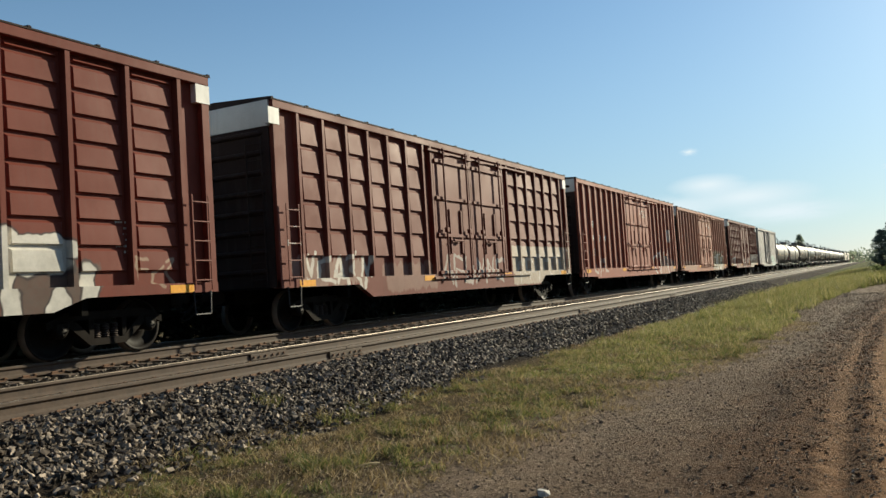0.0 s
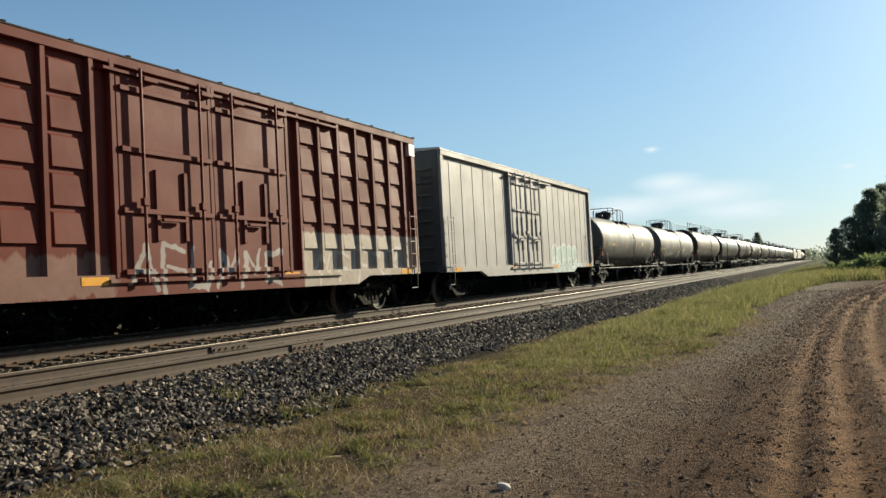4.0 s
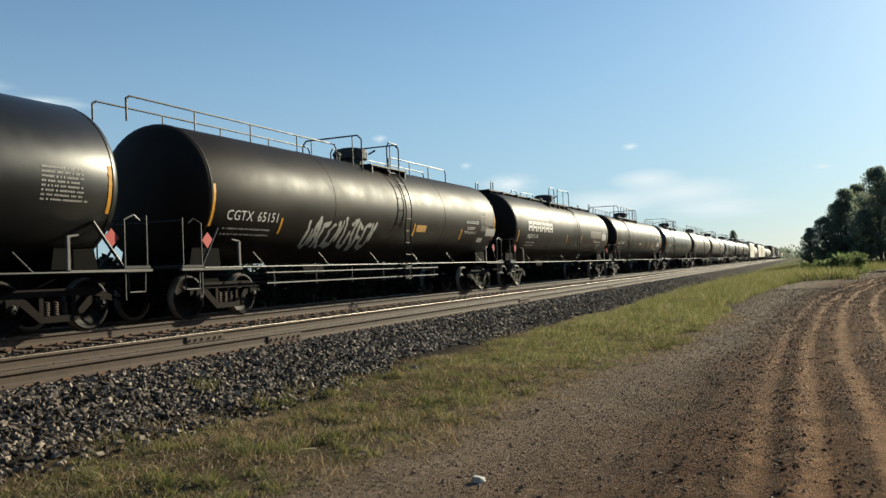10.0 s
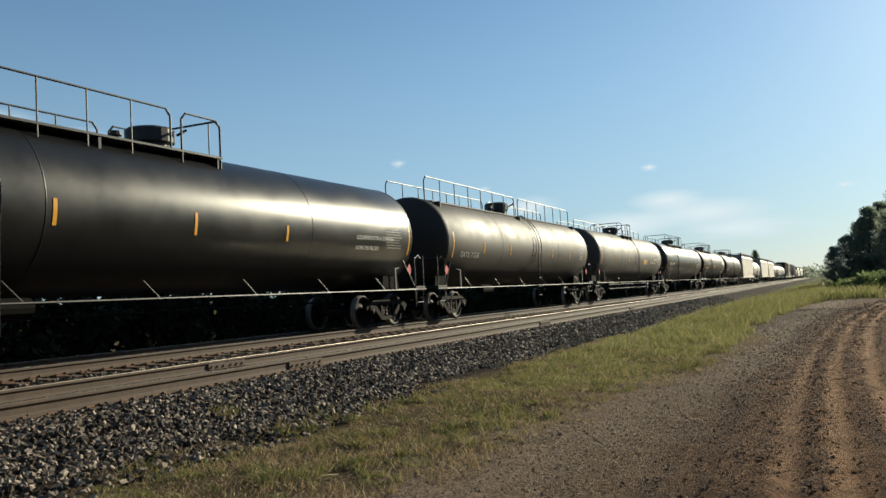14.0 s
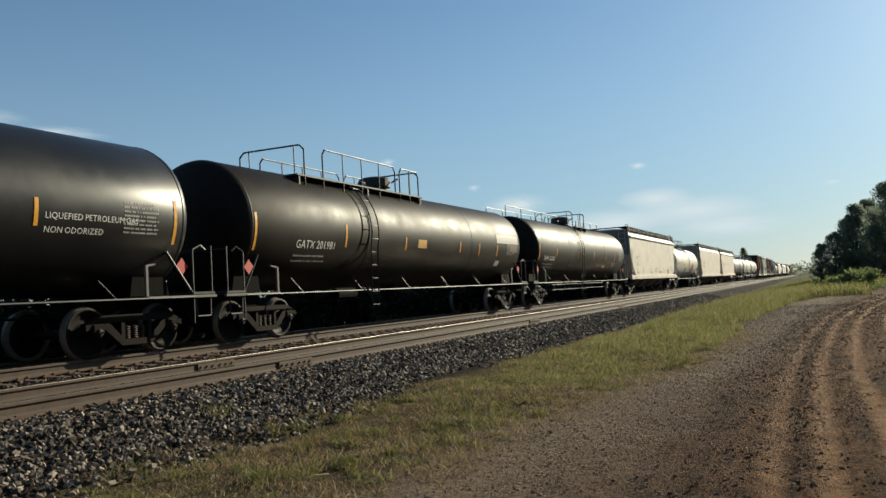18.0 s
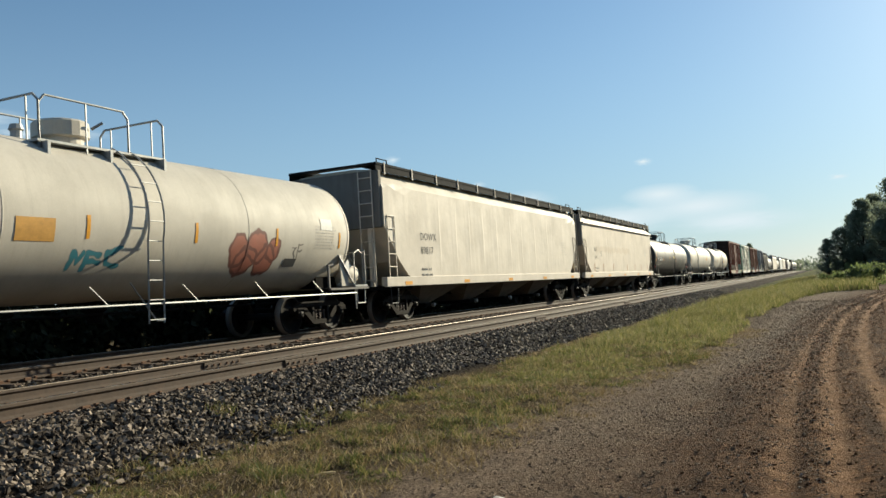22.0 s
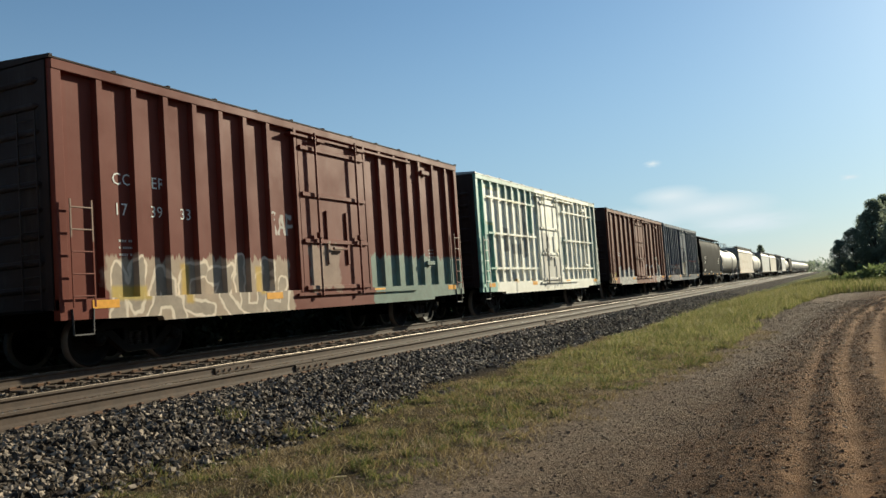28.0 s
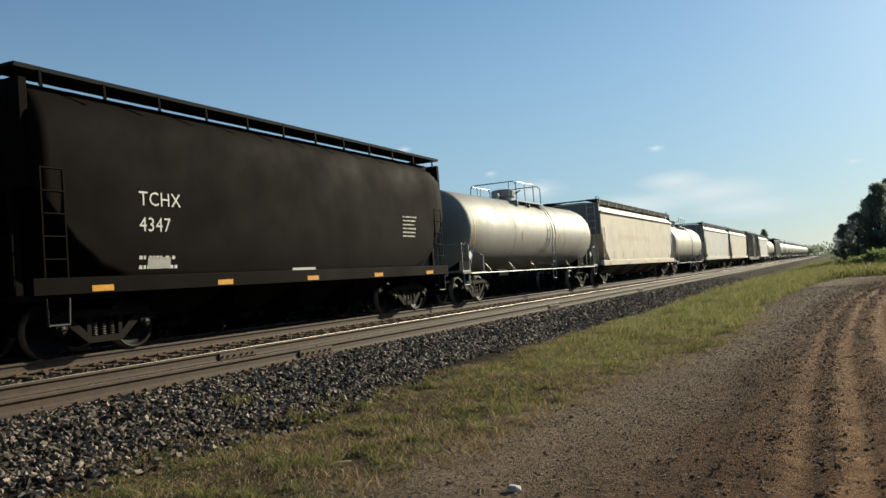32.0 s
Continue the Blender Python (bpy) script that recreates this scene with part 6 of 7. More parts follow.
P_HBLACK = paint("black_hopper_paint", (0.0075, 0.0056, 0.0046), 0.75, 0.2, 0.04, (0.014, 0.0105, 0.008), soft_bump=0.05, gloss=0.03)
P_ORANGE = plain("faded_orange_decal", (0.55, 0.30, 0.07), 0.6, 0, 0.2, 8)

# front and back of each car's body along the track at 0 s, in the train's order
SPANS = [(-7, 11.6), (13.45, 31.75), (33.2, 51.95),
         (53.1, 71.3), (73.35, 91.5), (93.3, 111), (113.9, 128.1), (130.75, 146.2), (148.85, 165.29), (167.94, 185.8), (188.38, 205.2), (207.85, 225.4), (228.05, 246.2), (248.85, 266.4), (269.05, 285.9), (288.55, 306.3), (308.95, 327.3), (329.4, 347), (349.65, 367.2), (369, 387.5), (389.3, 403.2), (405, 424.6), (425.9, 444.1), (446.4, 461.8), (464.2, 479.5), (482.35, 496.7), (498.95, 514.4), (516, 531.6), (534.2, 549.9), (550.7, 566.3), (568.5, 582.9), (585.3, 600.2), (602, 622), (624, 636.8), (638.8, 657), (658.9, 677), (678.9, 695.5), (697.4, 714), (715.9, 731), (732.9, 749), (750.9, 767), (768.9, 785)]
TRAIN = []


def couple(k, make, **kw):
    """Builds car k over its span and adds it to the train."""
    f, b = SPANS[k]
    half = (b - f) / 2
    car = make(half, **kw)
    car.matrix_basis = pose(TRACK_X, f + half, TRACK_Z)
    TRAIN.append((car, f + half))
    return car, half


couple(0, box_car, paint_mat=P_RED1, label="red-brown boxcar with pressed side panels and pale graffiti", style="panel", deep=0.12, bay=1.13, door=(0.0, 2.2), doors=2, cap=P_WHITECAP, end_mat=P_ENDSHADE, roof_mat=P_ENDSHADE, top=5.15, ledge=0.42, first=0.39)
couple(1, box_car, paint_mat=P_RED2, label="dark red double-door boxcar with white corners and white graffiti", style="panel", bay=0.88, door=(0.2, 2.4), doors=2, cap=P_WHITECAP, end_mat=P_ENDSHADE, roof_mat=P_ENDSHADE, top=5.07, ledge=0.62, first=0.66, sill_drop=0.12, marks=[("NS", -7.2, 2.3, 0.2)])
couple(2, box_car, paint_mat=P_UP, label="faded brown-red ribbed boxcar with double doors", bay=0.9, door=(0.3, 2.3), doors=2, end_mat=P_ENDSHADE, end_cap=P_WHITECAP, roof_mat=P_ENDSHADE, top=5.12, door_words=[("CLOSE AND LOCK", 0.95, 4.12, 0.125), ("BOTH DOORS BEFORE", 0.83, 3.97, 0.125), ("MOVING CAR", 1.09, 3.82, 0.125)], marks=[("UP", -7.55, 3.0, 0.42), ("96", -7.55, 2.4, 0.42), ("13", -6.6, 2.4, 0.42), ("98", -5.7, 2.4, 0.42)])
couple(3, box_car, paint_mat=P_WC, label="brown ribbed boxcar with white graffiti along the bottom", bay=0.93, door=(0.1, 2.36), doors=2, end_mat=P_ENDSHADE, end_cap=P_WHITECAP, roof_mat=P_ENDSHADE, top=5.03, door_words=[("CLOSE AND LOCK", 0.50, 4.12, 0.125), ("BOTH DOORS BEFORE", 0.38, 3.97, 0.125), ("MOVING CAR", 0.64, 3.82, 0.125)], marks=[("WC", -7.6, 2.9, 0.4)])
couple(4, box_car, paint_mat=P_RED2, label="dark red panelled boxcar with white upper end", style="panel", bay=0.88, door=(0.25, 2.4), doors=2, cap=P_WHITECAP, end_mat=P_ENDSHADE, roof_mat=P_ENDSHADE, top=5.07, ledge=0.62, first=0.66)
couple(5, box_car, paint_mat=P_GREYBOX, label="weathered grey smooth-sided boxcar with teal graffiti", style="smooth", bay=0.9, door=(-1.0, 1.7), doors=2, end_mat=P_DARKBOX, roof_mat=P_ROOF, top=5.0)
UT = dict(deck=(-1.6, 1.0), hoops=((-1.6, 0.35),), cross=(-1.6, 0.98), rail_x=0.74, dome=-1.0, ladder_at=0.25, radius=1.45, axis=2.42)
LPG = dict(deck=(-5.4, 1.1), hoops=((-4.43, -0.4), (-0.1, 1.05)), cross=(-5.2, 1.05), dome=0.05, ladder_at=-4.75, stripes=6)
LPG2 = dict(deck=(-6.3, 0.8), hoops=((-5.1, -1.05), (-0.75, 0.55)), cross=(-5.95, 0.55), dome=-0.55, ladder_at=-5.6, stripes=6)
LOW = dict(deck=(-0.7, 1.7), hoops=((0.37, 1.15),), cross=(-1.2, 1.15), dome=-0.1, gear="low", low_bars=True, ladder_at=0.5, stripes=6)
FULL = dict(deck=(-8.0, 7.9), hoops=((-8.5, 0.0), (0.45, 7.9)), rail_x=0.72, dome=-0.2, gear="walk", ladder_at=0.5, stripes=7)
couple(6, tank_car, body_mat=P_TGREY, label="grey tank car with yellow lettering and top platform", marks=[("UTLX 644243", -6.0, 2.1, 0.31)], mark_mat=M_CREAM, seed=1, patches=[(2.9, 2.2, 0.5, 0.22, M_CREAM), (-4.6, 1.75, 0.5, 0.3, M_DARKMARK)], **UT, stripes=6)
couple(7, tank_car, body_mat=P_TGREY_TAG, label="grey tank car with scribbled graffiti", marks=[("UTLX 645766", -7.55, 2.0, 0.27)], mark_mat=M_CREAM, seed=2, **UT, stripes=6, strips=[(-7.6, 2.2, 0.8), (-5.23, 2.14, 0.38), (-2.22, 2.15, 0.36), (0.85, 2.2, 0.34), (3.65, 2.23, 0.34), (7.0, 2.4, 0.5)], words=[("LOAD LIMIT", 1.33, 2.5, 0.12)])
couple(8, tank_car, body_mat=P_TBROWN2, label="long dusty brown tank car with full-length top walkway", marks=[("GATX 67754", -8.15, 1.95, 0.26)], low_bars=True, bottom_rail=False, seed=3, strips=[(-8.1, 2.4, 0.85), (-6.4, 2.43, 0.44), (-4.03, 2.42, 0.44), (-1.42, 2.42, 0.38), (0.72, 2.4, 0.38), (3.3, 2.4, 0.35), (5.3, 2.41, 0.35), (8.15, 2.5, 0.5)], **FULL)
couple(9, tank_car, body_mat=P_TBLACK, label="glossy black tank car with white lettering", marks=[("CBTX  785581", -7.87, 2.1, 0.36)], seed=4, strips=[(-8.84, 2.48, 0.88), (-5.5, 2.44, 0.36), (-2.2, 2.44, 0.36), (1.1, 2.44, 0.36), (4.4, 2.44, 0.36), (8.8, 2.45, 0.85)], **LPG)
couple(10, tank_car, body_mat=P_TBROWN_TAG, label="dusty black tank car with white graffiti letters", marks=[("CGTX  65151", -7.85, 2.06, 0.32)], seed=5, patches=[(1.4, 2.05, 0.7, 0.22, P_ORANGE), (7.3, 2.45, 0.9, 0.5, M_FADE), (7.46, 2.05, 1.0, 0.3, M_PALE), (6.82, 1.78, 0.5, 0.18, M_PALE)], axis=2.66, words=[("NON ODORIZED", 5.46, 2.47, 0.15), ("LIQUEFIED", 5.6, 2.26, 0.14), ("PETROLEUM GAS", 5.4, 2.1, 0.14)], strips=[(-8.35, 2.34, 0.9), (-5.87, 1.98, 0.4), (1.21, 2.1, 0.4), (5.05, 2.05, 0.4), (8.3, 2.4, 0.85)], **LOW)
couple(11, tank_car, body_mat=P_TBROWN, label="dark brown tank car with a large white sign", marks=[("PROX 31704", -7.19, 2.08, 0.27)], deck=(-2.1, 1.6), hoops=((-2.1, -1.2), (-0.6, 1.6)), dome=0.3, gear="plank", ladder_at=1.2, seed=6, words=[("LIQUEFIED PETROLEUM GAS", 5.2, 2.07, 0.125), ("NOT ODORIZED", 5.95, 1.9, 0.13)], logo=[(-7.15 + 0.64 * q, 2.41, 0.54, 0.44) for q in range(6)], patches=[(7.1, 2.24, 1.05, 0.36, M_PALE), (6.2, 1.62, 0.5, 0.24, M_FADE), (4.3, 2.3, 2.7, 0.42, M_FADE)], strips=[(-8.49, 2.1, 0.6), (-0.7, 2.2, 0.4), (2.24, 2.2, 0.4), (5.18, 2.22, 0.4), (8.6, 2.3, 0.6)])
couple(12, tank_car, body_mat=P_TBROWN, label="dark brown tank car with white lettering", marks=[("GATX 201143", -8.45, 2.08, 0.31)], seed=7, strips=[(-8.95, 2.45, 0.85), (-5.9, 2.12, 0.38), (-2.43, 2.05, 0.35), (0.57, 2.12, 0.4), (2.88, 2.1, 0.4), (5.66, 2.06, 0.35), (8.8, 2.3, 0.8)], patches=[(4.28, 1.85, 0.94, 0.45, M_FADE), (6.5, 2.0, 0.5, 0.5, M_FADE), (6.73, 2.05, 1.0, 0.3, M_PALE), (5.9, 2.62, 0.8, 0.2, M_FADE), (-1.0, 2.12, 0.7, 0.13, M_PALE)], **LPG2)
couple(13, tank_car, body_mat=P_TBLACK, label="glossy black tank car with white lettering", marks=[("CBTX 785548", -7.9, 2.1, 0.35)], words=[("LIQUEFIED PETROLEUM GAS", 5.7, 2.4, 0.15), ("NON ODORIZED", 5.7, 2.12, 0.15)], seed=8, strips=[(-8.6, 2.48, 0.88), (-6.7, 2.44, 0.4), (-3.56, 2.46, 0.44), (-0.34, 2.45, 0.44), (2.64, 2.4, 0.36), (8.6, 2.45, 0.85)], **LPG)
couple(14, tank_car, body_mat=P_TBROWN2, label="dusty dark tank car with full-length top walkway", marks=[("GATX 71238", -7.4, 2.05, 0.28)], mark_mat=M_PALE, seed=9, **FULL)
couple(15, tank_car, body_mat=P_TGREY3, label="brown-grey tank car with low top rail and stencils", words=[("NOT ODORIZED", 5.8, 2.45, 0.18), ("LIQUEFIED PETROLEUM GAS", 4.9, 2.22, 0.17)], patches=[(2.6, 2.15, 1.1, 0.3, P_ORANGE)], seed=10, **LOW)
couple(16, tank_car, body_mat=P_TBLACK, label="glossy black tank car with white lettering", marks=[("CBTX 785552", -8.03, 2.2, 0.33)], words=[("LIQUEFIED PETROLEUM GAS", 6.03, 2.37, 0.15), ("NON ODORIZED", 6.03, 2.14, 0.15)], seed=11, strips=[(-8.95, 2.5, 0.9), (-5.7, 2.44, 0.4), (-2.4, 2.44, 0.4), (1.1, 2.44, 0.4), (5.83, 2.46, 0.45), (8.9, 2.45, 0.85)], **LPG)
couple(17, tank_car, body_mat=P_TBROWN, label="dark brown tank car with yellow and white decals", marks=[("GATX 201981", -7.09, 2.08, 0.28)], seed=12, patches=[(-0.63, 2.25, 0.6, 0.26, P_ORANGE), (6.17, 2.62, 2.4, 0.34, M_PALE), (7.6, 2.3, 0.9, 0.3, M_FADE), (6.29, 1.71, 0.42, 0.22, M_PALE)], strips=[(-8.7, 2.4, 0.85), (-4.9, 2.45, 0.6), (-1.48, 2.35, 0.4), (2.62, 2.37, 0.38), (4.37, 2.33, 0.42), (6.2, 2.33, 0.4)], **dict(LPG2, ladder_at=-3.55))
couple(18, tank_car, body_mat=P_TBROWN, label="dusty brown tank car with low top rail", marks=[("SHPX 222050", -7.9, 2.05, 0.28)], seed=13, strips=[(-8.7, 2.4, 0.7), (-6.05, 2.43, 0.38), (-2.2, 2.4, 0.38), (1.05, 2.42, 0.42), (3.9, 2.4, 0.42), (6.15, 2.4, 0.38)], patches=[(3.47, 1.72, 0.68, 0.17, P_ORANGE), (5.66, 1.78, 0.8, 0.3, M_FADE)], **dict(LOW, ladder_at=-1.6))
couple(19, hopper_car, body_mat=P_HBEIGE, label="beige covered hopper with flat sides", marks=[("DCLX", -7.4, 2.4, 0.33), ("7265", -7.4, 1.95, 0.33)], seed=14, creases=(-0.2, 3.1), patches=[(-2.47, 1.51, 0.72, 0.03, M_DARKMARK), (-2.39, 1.44, 0.77, 0.03, M_DARKMARK), (-0.71, 1.73, 1.25, 0.04, M_DARKMARK), (-0.62, 1.62, 0.66, 0.03, M_DARKMARK), (-0.60, 1.52, 0.77, 0.03, M_DARKMARK), (1.08, 1.52, 1.27, 0.03, M_DARKMARK), (1.05, 1.45, 1.27, 0.03, M_DARKMARK), (6.67, 1.88, 0.89, 0.04, M_DARKMARK), (6.55, 1.67, 1.34, 0.04, M_DARKMARK), (6.53, 1.52, 0.54, 0.03, M_DARKMARK), (4.90, 1.39, 0.10, 0.37, M_DARKMARK), (5.42, 1.39, 0.11, 0.38, M_DARKMARK), (5.00, 1.73, 0.45, 0.04, M_DARKMARK), (4.98, 1.39, 0.45, 0.03, M_DARKMARK), (5.06, 1.50, 0.31, 0.16, M_DARKMARK)])
couple(20, tank_car, body_mat=P_TBEIGE_TAG, rail_mat=M_GREYBAR, label="short beige tank car with colourful graffiti tags", marks=[("DOWX 72829", -5.9, 2.2, 0.3)], mark_mat=M_DARKMARK, radius=1.45, axis=2.46, deck=(-1.8, 1.1), hoops=((-1.75, 0.2),), cross=(-1.75, 1.1), rail_x=0.85, reservoir=True, dome=-0.6, ladder_at=0.1, seed=15, stripes=6, patches=[(-2.7, 1.99, 0.72, 0.38, P_ORANGE), (4.35, 1.55, 0.45, 0.22, M_DARKMARK), (5.7, 2.5, 0.5, 0.28, M_WHITE)])
couple(21, hopper_car, body_mat=P_HBEIGE, label="beige covered hopper with roof walkway", marks=[("DOWX", -7.6, 2.4, 0.33), ("89817", -7.6, 1.98, 0.33)], seed=16, chord=False, slants=False, creases=(-6.2, -4.9, -3.76, -2.5, -1.13, 0.33, 1.67, 3.33, 5.08))
couple(22, hopper_car, body_mat=P_HBEIGE2, label="warm beige covered hopper with orange stains", seed=17, marks=[("BLX", -6.9, 2.44, 0.32), ("144", -6.9, 2.0, 0.32)], patches=[(-5.62, 2.2, 0.3, 0.025, M_DARKMARK), (-5.62, 2.42, 0.3, 0.025, M_DARKMARK), (-5.62, 2.23, 0.025, 0.19, M_DARKMARK), (-5.345, 2.23, 0.025, 0.19, M_DARKMARK)], creases=(-4.1, 0.3, 3.6))
couple(23, tank_car, body_mat=P_TBLACK2, label="short black tank car with white stencils", marks=[("UTLX 668168", -6.6, 2.1, 0.3)], seed=18, stripes=6, patches=[(0.2, 2.3, 0.8, 0.2, M_CREAM)], **UT)
couple(24, tank_car, body_mat=P_TBEIGE, rail_mat=M_GREYBAR, label="light beige tank car with grey rails", deck=(-1.6, 0.9), hoops=((-1.5, 0.3),), cross=(-1.5, 0.9), rail_x=0.85, reservoir=True, dome=-0.8, ladder_at=-3.4, radius=1.45, axis=2.5, seed=19, patches=[(3.6, 2.3, 0.9, 0.3, P_ORANGE)])
couple(25, tank_car, body_mat=P_TBEIGE_STAIN, rail_mat=M_GREYBAR, label="beige tank car with dark lettering", marks=[("GATX  226432", -6.1, 2.15, 0.34)], mark_mat=M_DARKMARK, deck=(-1.0, 1.3), hoops=((-0.95, 0.4),), cross=(-0.95, 1.23), rail_x=0.9, dome=-0.35, ladder_at=0.75, radius=1.45, axis=2.5, seed=20, hood=M_MIDGREYBAR, stripes=6, low_bars=True, patches=[(2.6, 2.15, 0.7, 0.2, P_ORANGE)], strips=[(-6.97, 2.42, 0.88), (-3.86, 2.35, 0.42), (-1.23, 2.5, 0.4), (2.18, 2.35, 0.35), (3.6, 2.35, 0.3), (6.9, 2.4, 0.6)])
couple(26, box_car, paint_mat=P_COER, label="red ribbed boxcar with a cream mural along the bottom", bay=0.76, door=(0.3, 2.9), doors=1, end_mat=P_ENDSHADE, roof_mat=P_ENDSHADE, marks=[("CO", -6.5, 3.12, 0.3), ("ER", -5.6, 3.12, 0.3), ("17", -6.48, 2.59, 0.3), ("39", -5.65, 2.59, 0.3), ("33", -4.91, 2.59, 0.3)], top=5.13, ribs_at=(-6.77, -6.01, -5.24, -4.48, -3.72, -2.97, -2.19, 2.69, 3.52, 4.3, 5.06, 5.96, 6.89))
couple(27, box_car, paint_mat=P_GREENWHITE, label="boxcar covered in white spray paint with green patches", bay=0.72, deep=0.09, mark_mat=M_DARKMARK, marks=[("CO", -6.72, 2.68, 0.27), ("ER", -5.98, 2.68, 0.27), ("17", -6.7, 2.22, 0.27)], door=(0.05, 2.63), doors=1, end_mat=P_ENDSHADE, roof_mat=P_ROOF, rails=True, top=5.08, ribs_at=(-7.17, -6.43, -5.71, -4.95, -4.27, -3.54, -2.78, -2.1, 2.38, 3.2, 3.95, 4.67, 5.43, 5.99, 6.9), bar_z=(1.62, 2.9, 4.2))
couple(28, box_car, paint_mat=P_RED4, label="rust-red ribbed boxcar with silver graffiti letters", bay=1.1, door=(-0.15, 2.4), doors=1, end_mat=P_ENDSHADE, roof_mat=P_ENDSHADE, top=5.05, marks=[("88", -5.77, 2.36, 0.3), ("22", -5.35, 2.36, 0.3)], ribs_at=(-7.13, -6.02, -4.87, -3.72, -2.59, 2.4, 3.55, 4.85, 5.91, 6.95))
couple(29, box_car, paint_mat=P_BLUE, label="slate-blue ribbed boxcar with tags along the bottom", bay=0.75, door=(0.15, 2.63), doors=1, end_mat=P_ENDSHADE, roof_mat=P_DARKBOX, top=5.03, marks=[("91", -6.63, 1.78, 0.33), ("36", -5.9, 1.78, 0.33)], ribs_at=(-6.93, -6.15, -5.23, -4.64, -3.88, -3.11, -2.38, 2.55, 3.37, 4.18, 5.04, 5.49, 6.34, 7.05))
couple(30, hopper_car, body_mat=P_HBLACK, label="black covered hopper with white lettering", style="round", board_mat=M_GRATE, top=4.53, gates=4, marks=[("TCHX", -5.1, 2.54, 0.36), ("4347", -5.1, 2.08, 0.36)], mark_mat=M_WHITE, seed=21, patches=[(-4.9, 1.42, 0.55, 0.2, M_PALE), (-0.6, 1.27, 0.9, 0.09, M_WHITE)])
couple(31, tank_car, body_mat=P_TGREY2, rail_mat=M_GREYBAR, label="light grey tank car with top platform", deck=(-1.6, 1.4), hoops=((-1.6, 0.5),), cross=(-1.6, 1.4), dome=-0.5, ladder_at=1.2, radius=1.45, axis=2.56, seed=22)
couple(32, hopper_car, body_mat=P_HBEIGE2, label="beige covered hopper with flat sides", seed=23)
couple(33, tank_car, body_mat=P_TBEIGE, rail_mat=M_GREYBAR, label="short beige tank car with grey rails", deck=(-1.5, 1.2), hoops=((-1.5, 1.2),), dome=-0.2, seed=24, axis=2.5)
couple(34, hopper_car, body_mat=P_HGREY, label="light grey covered hopper with flat sides", seed=25)
couple(35, hopper_car, body_mat=P_HBEIGE, label="beige covered hopper far down the train", seed=26)
couple(36, box_car, paint_mat=P_DARKBOX, label="dark grey ribbed boxcar far down the train", bay=0.9, door=(0.5, 2.6), roof_mat=P_ROOF, top=4.7)
couple(37, hopper_car, body_mat=P_HGREY, label="light grey covered hopper far down the train", seed=27)
couple(38, tank_car, body_mat=P_TBEIGE, rail_mat=M_GREYBAR, label="pale tank car far down the train", seed=28)
couple(39, hopper_car, body_mat=P_HBLACK, label="black covered hopper far down the train", style="round", seed=29)
couple(40, tank_car, body_mat=P_TGREY2, rail_mat=M_GREYBAR, label="light grey tank car far down the train", seed=30)
last_tank, last_half = couple(41, tank_car, body_mat=P_TGREY2, rail_mat=M_GREYBAR, label="light grey tank car near the train's end", seed=31)
for k in range(1, 9):
    s0 = TRAIN[-1][1] + 18.0
    twin = copy_thing(last_tank, pose(TRACK_X, s0, TRACK_Z))
    TRAIN.append((twin, s0))
    for o in twin.children_recursive:
        if o.name.startswith("wheelset"):
            WHEELSETS[0.89 if o.matrix_basis.translation.y > 0 else -0.89].append(o)

# ---------------- plants, loose stones, distance ----------------


def blades(name, xy, height, width, material, lean=0.5, label="", category="grass"):
    """Grass: each blade a bent strip of two quads and a tip."""
    n = len(xy)
    z = ground_z(xy[:, 0], xy[:, 1]) - 0.01
    a = rng.uniform(0, 2 * math.pi, n)
    ln = rng.uniform(0.1, lean, n) * height
    la = rng.uniform(0, 2 * math.pi, n)
    cx, cy = np.cos(a) * width / 2, np.sin(a) * width / 2
    lx, ly = np.cos(la) * ln, np.sin(la) * ln
    v = np.zeros((n, 5, 3))
    for k, (f, b, w) in enumerate(((0.0, 0.0, -1), (0.0, 0.0, 1), (0.55, 0.35, 0.75), (0.55, 0.35, -0.75), (1.0, 1.0, 0.0))):
        v[:, k, 0] = xy[:, 0] + cx * w + lx * b
        v[:, k, 1] = xy[:, 1] + cy * w + ly * b
        v[:, k, 2] = z + height * f
    base = np.arange(n)[:, None] * 5
    quads = (base + np.array([[0, 1, 2, 3]])).tolist()
    tris = (base + np.array([[3, 2, 4]])).tolist()
    ob = part(name, quick(v.reshape(-1, 3).tolist(), quads + tris, name), material)
    return tagged(ob, label, category, kind="stuff")


def strip_points(n, y0, y1, power, left, right, clump, thresh):
    y = y0 + (y1 - y0) * rng.random(n) ** power
    lo, hi = left(y), right(y)
    x = lo + (hi - lo) * rng.random(n)
    dens = hash_noise(x, y, clump, 21) * 0.65 + hash_noise(x, y, clump * 0.35, 22) * 0.35
    edge = np.minimum(1, np.minimum(x - lo, hi - x) / 0.5)
    keep = dens * (0.55 + 0.45 * edge) > thresh + rng.uniform(-0.12, 0.12, n)
    return np.stack([x, y], -1)[keep]


toe = lambda y: np.interp(y, [0, 5.8, 7.5, 10, 13, 18, 22, 35, 50, 82], [-5.9, -6.0, -6.3, -6.2, -6.0, -6.0, -5.95, -5.8, -5.5, -4.8]) + 0.15 * np.sin(y * 1.9)
edge_r = lambda y: road_left(y) + 0.75
p = strip_points(120000, 3.2, 19.0, 1.15, toe, edge_r, 0.42, 0.5)
blades("grass", p, rng.uniform(0.02, 0.085, len(p)) * (0.2 + 2.8 * hash_noise(p[:, 0], p[:, 1], 0.16, 31) ** 3), rng.uniform(0.006, 0.015, len(p)), M_GRASS, 1.7, "short green grass on the stony bank")
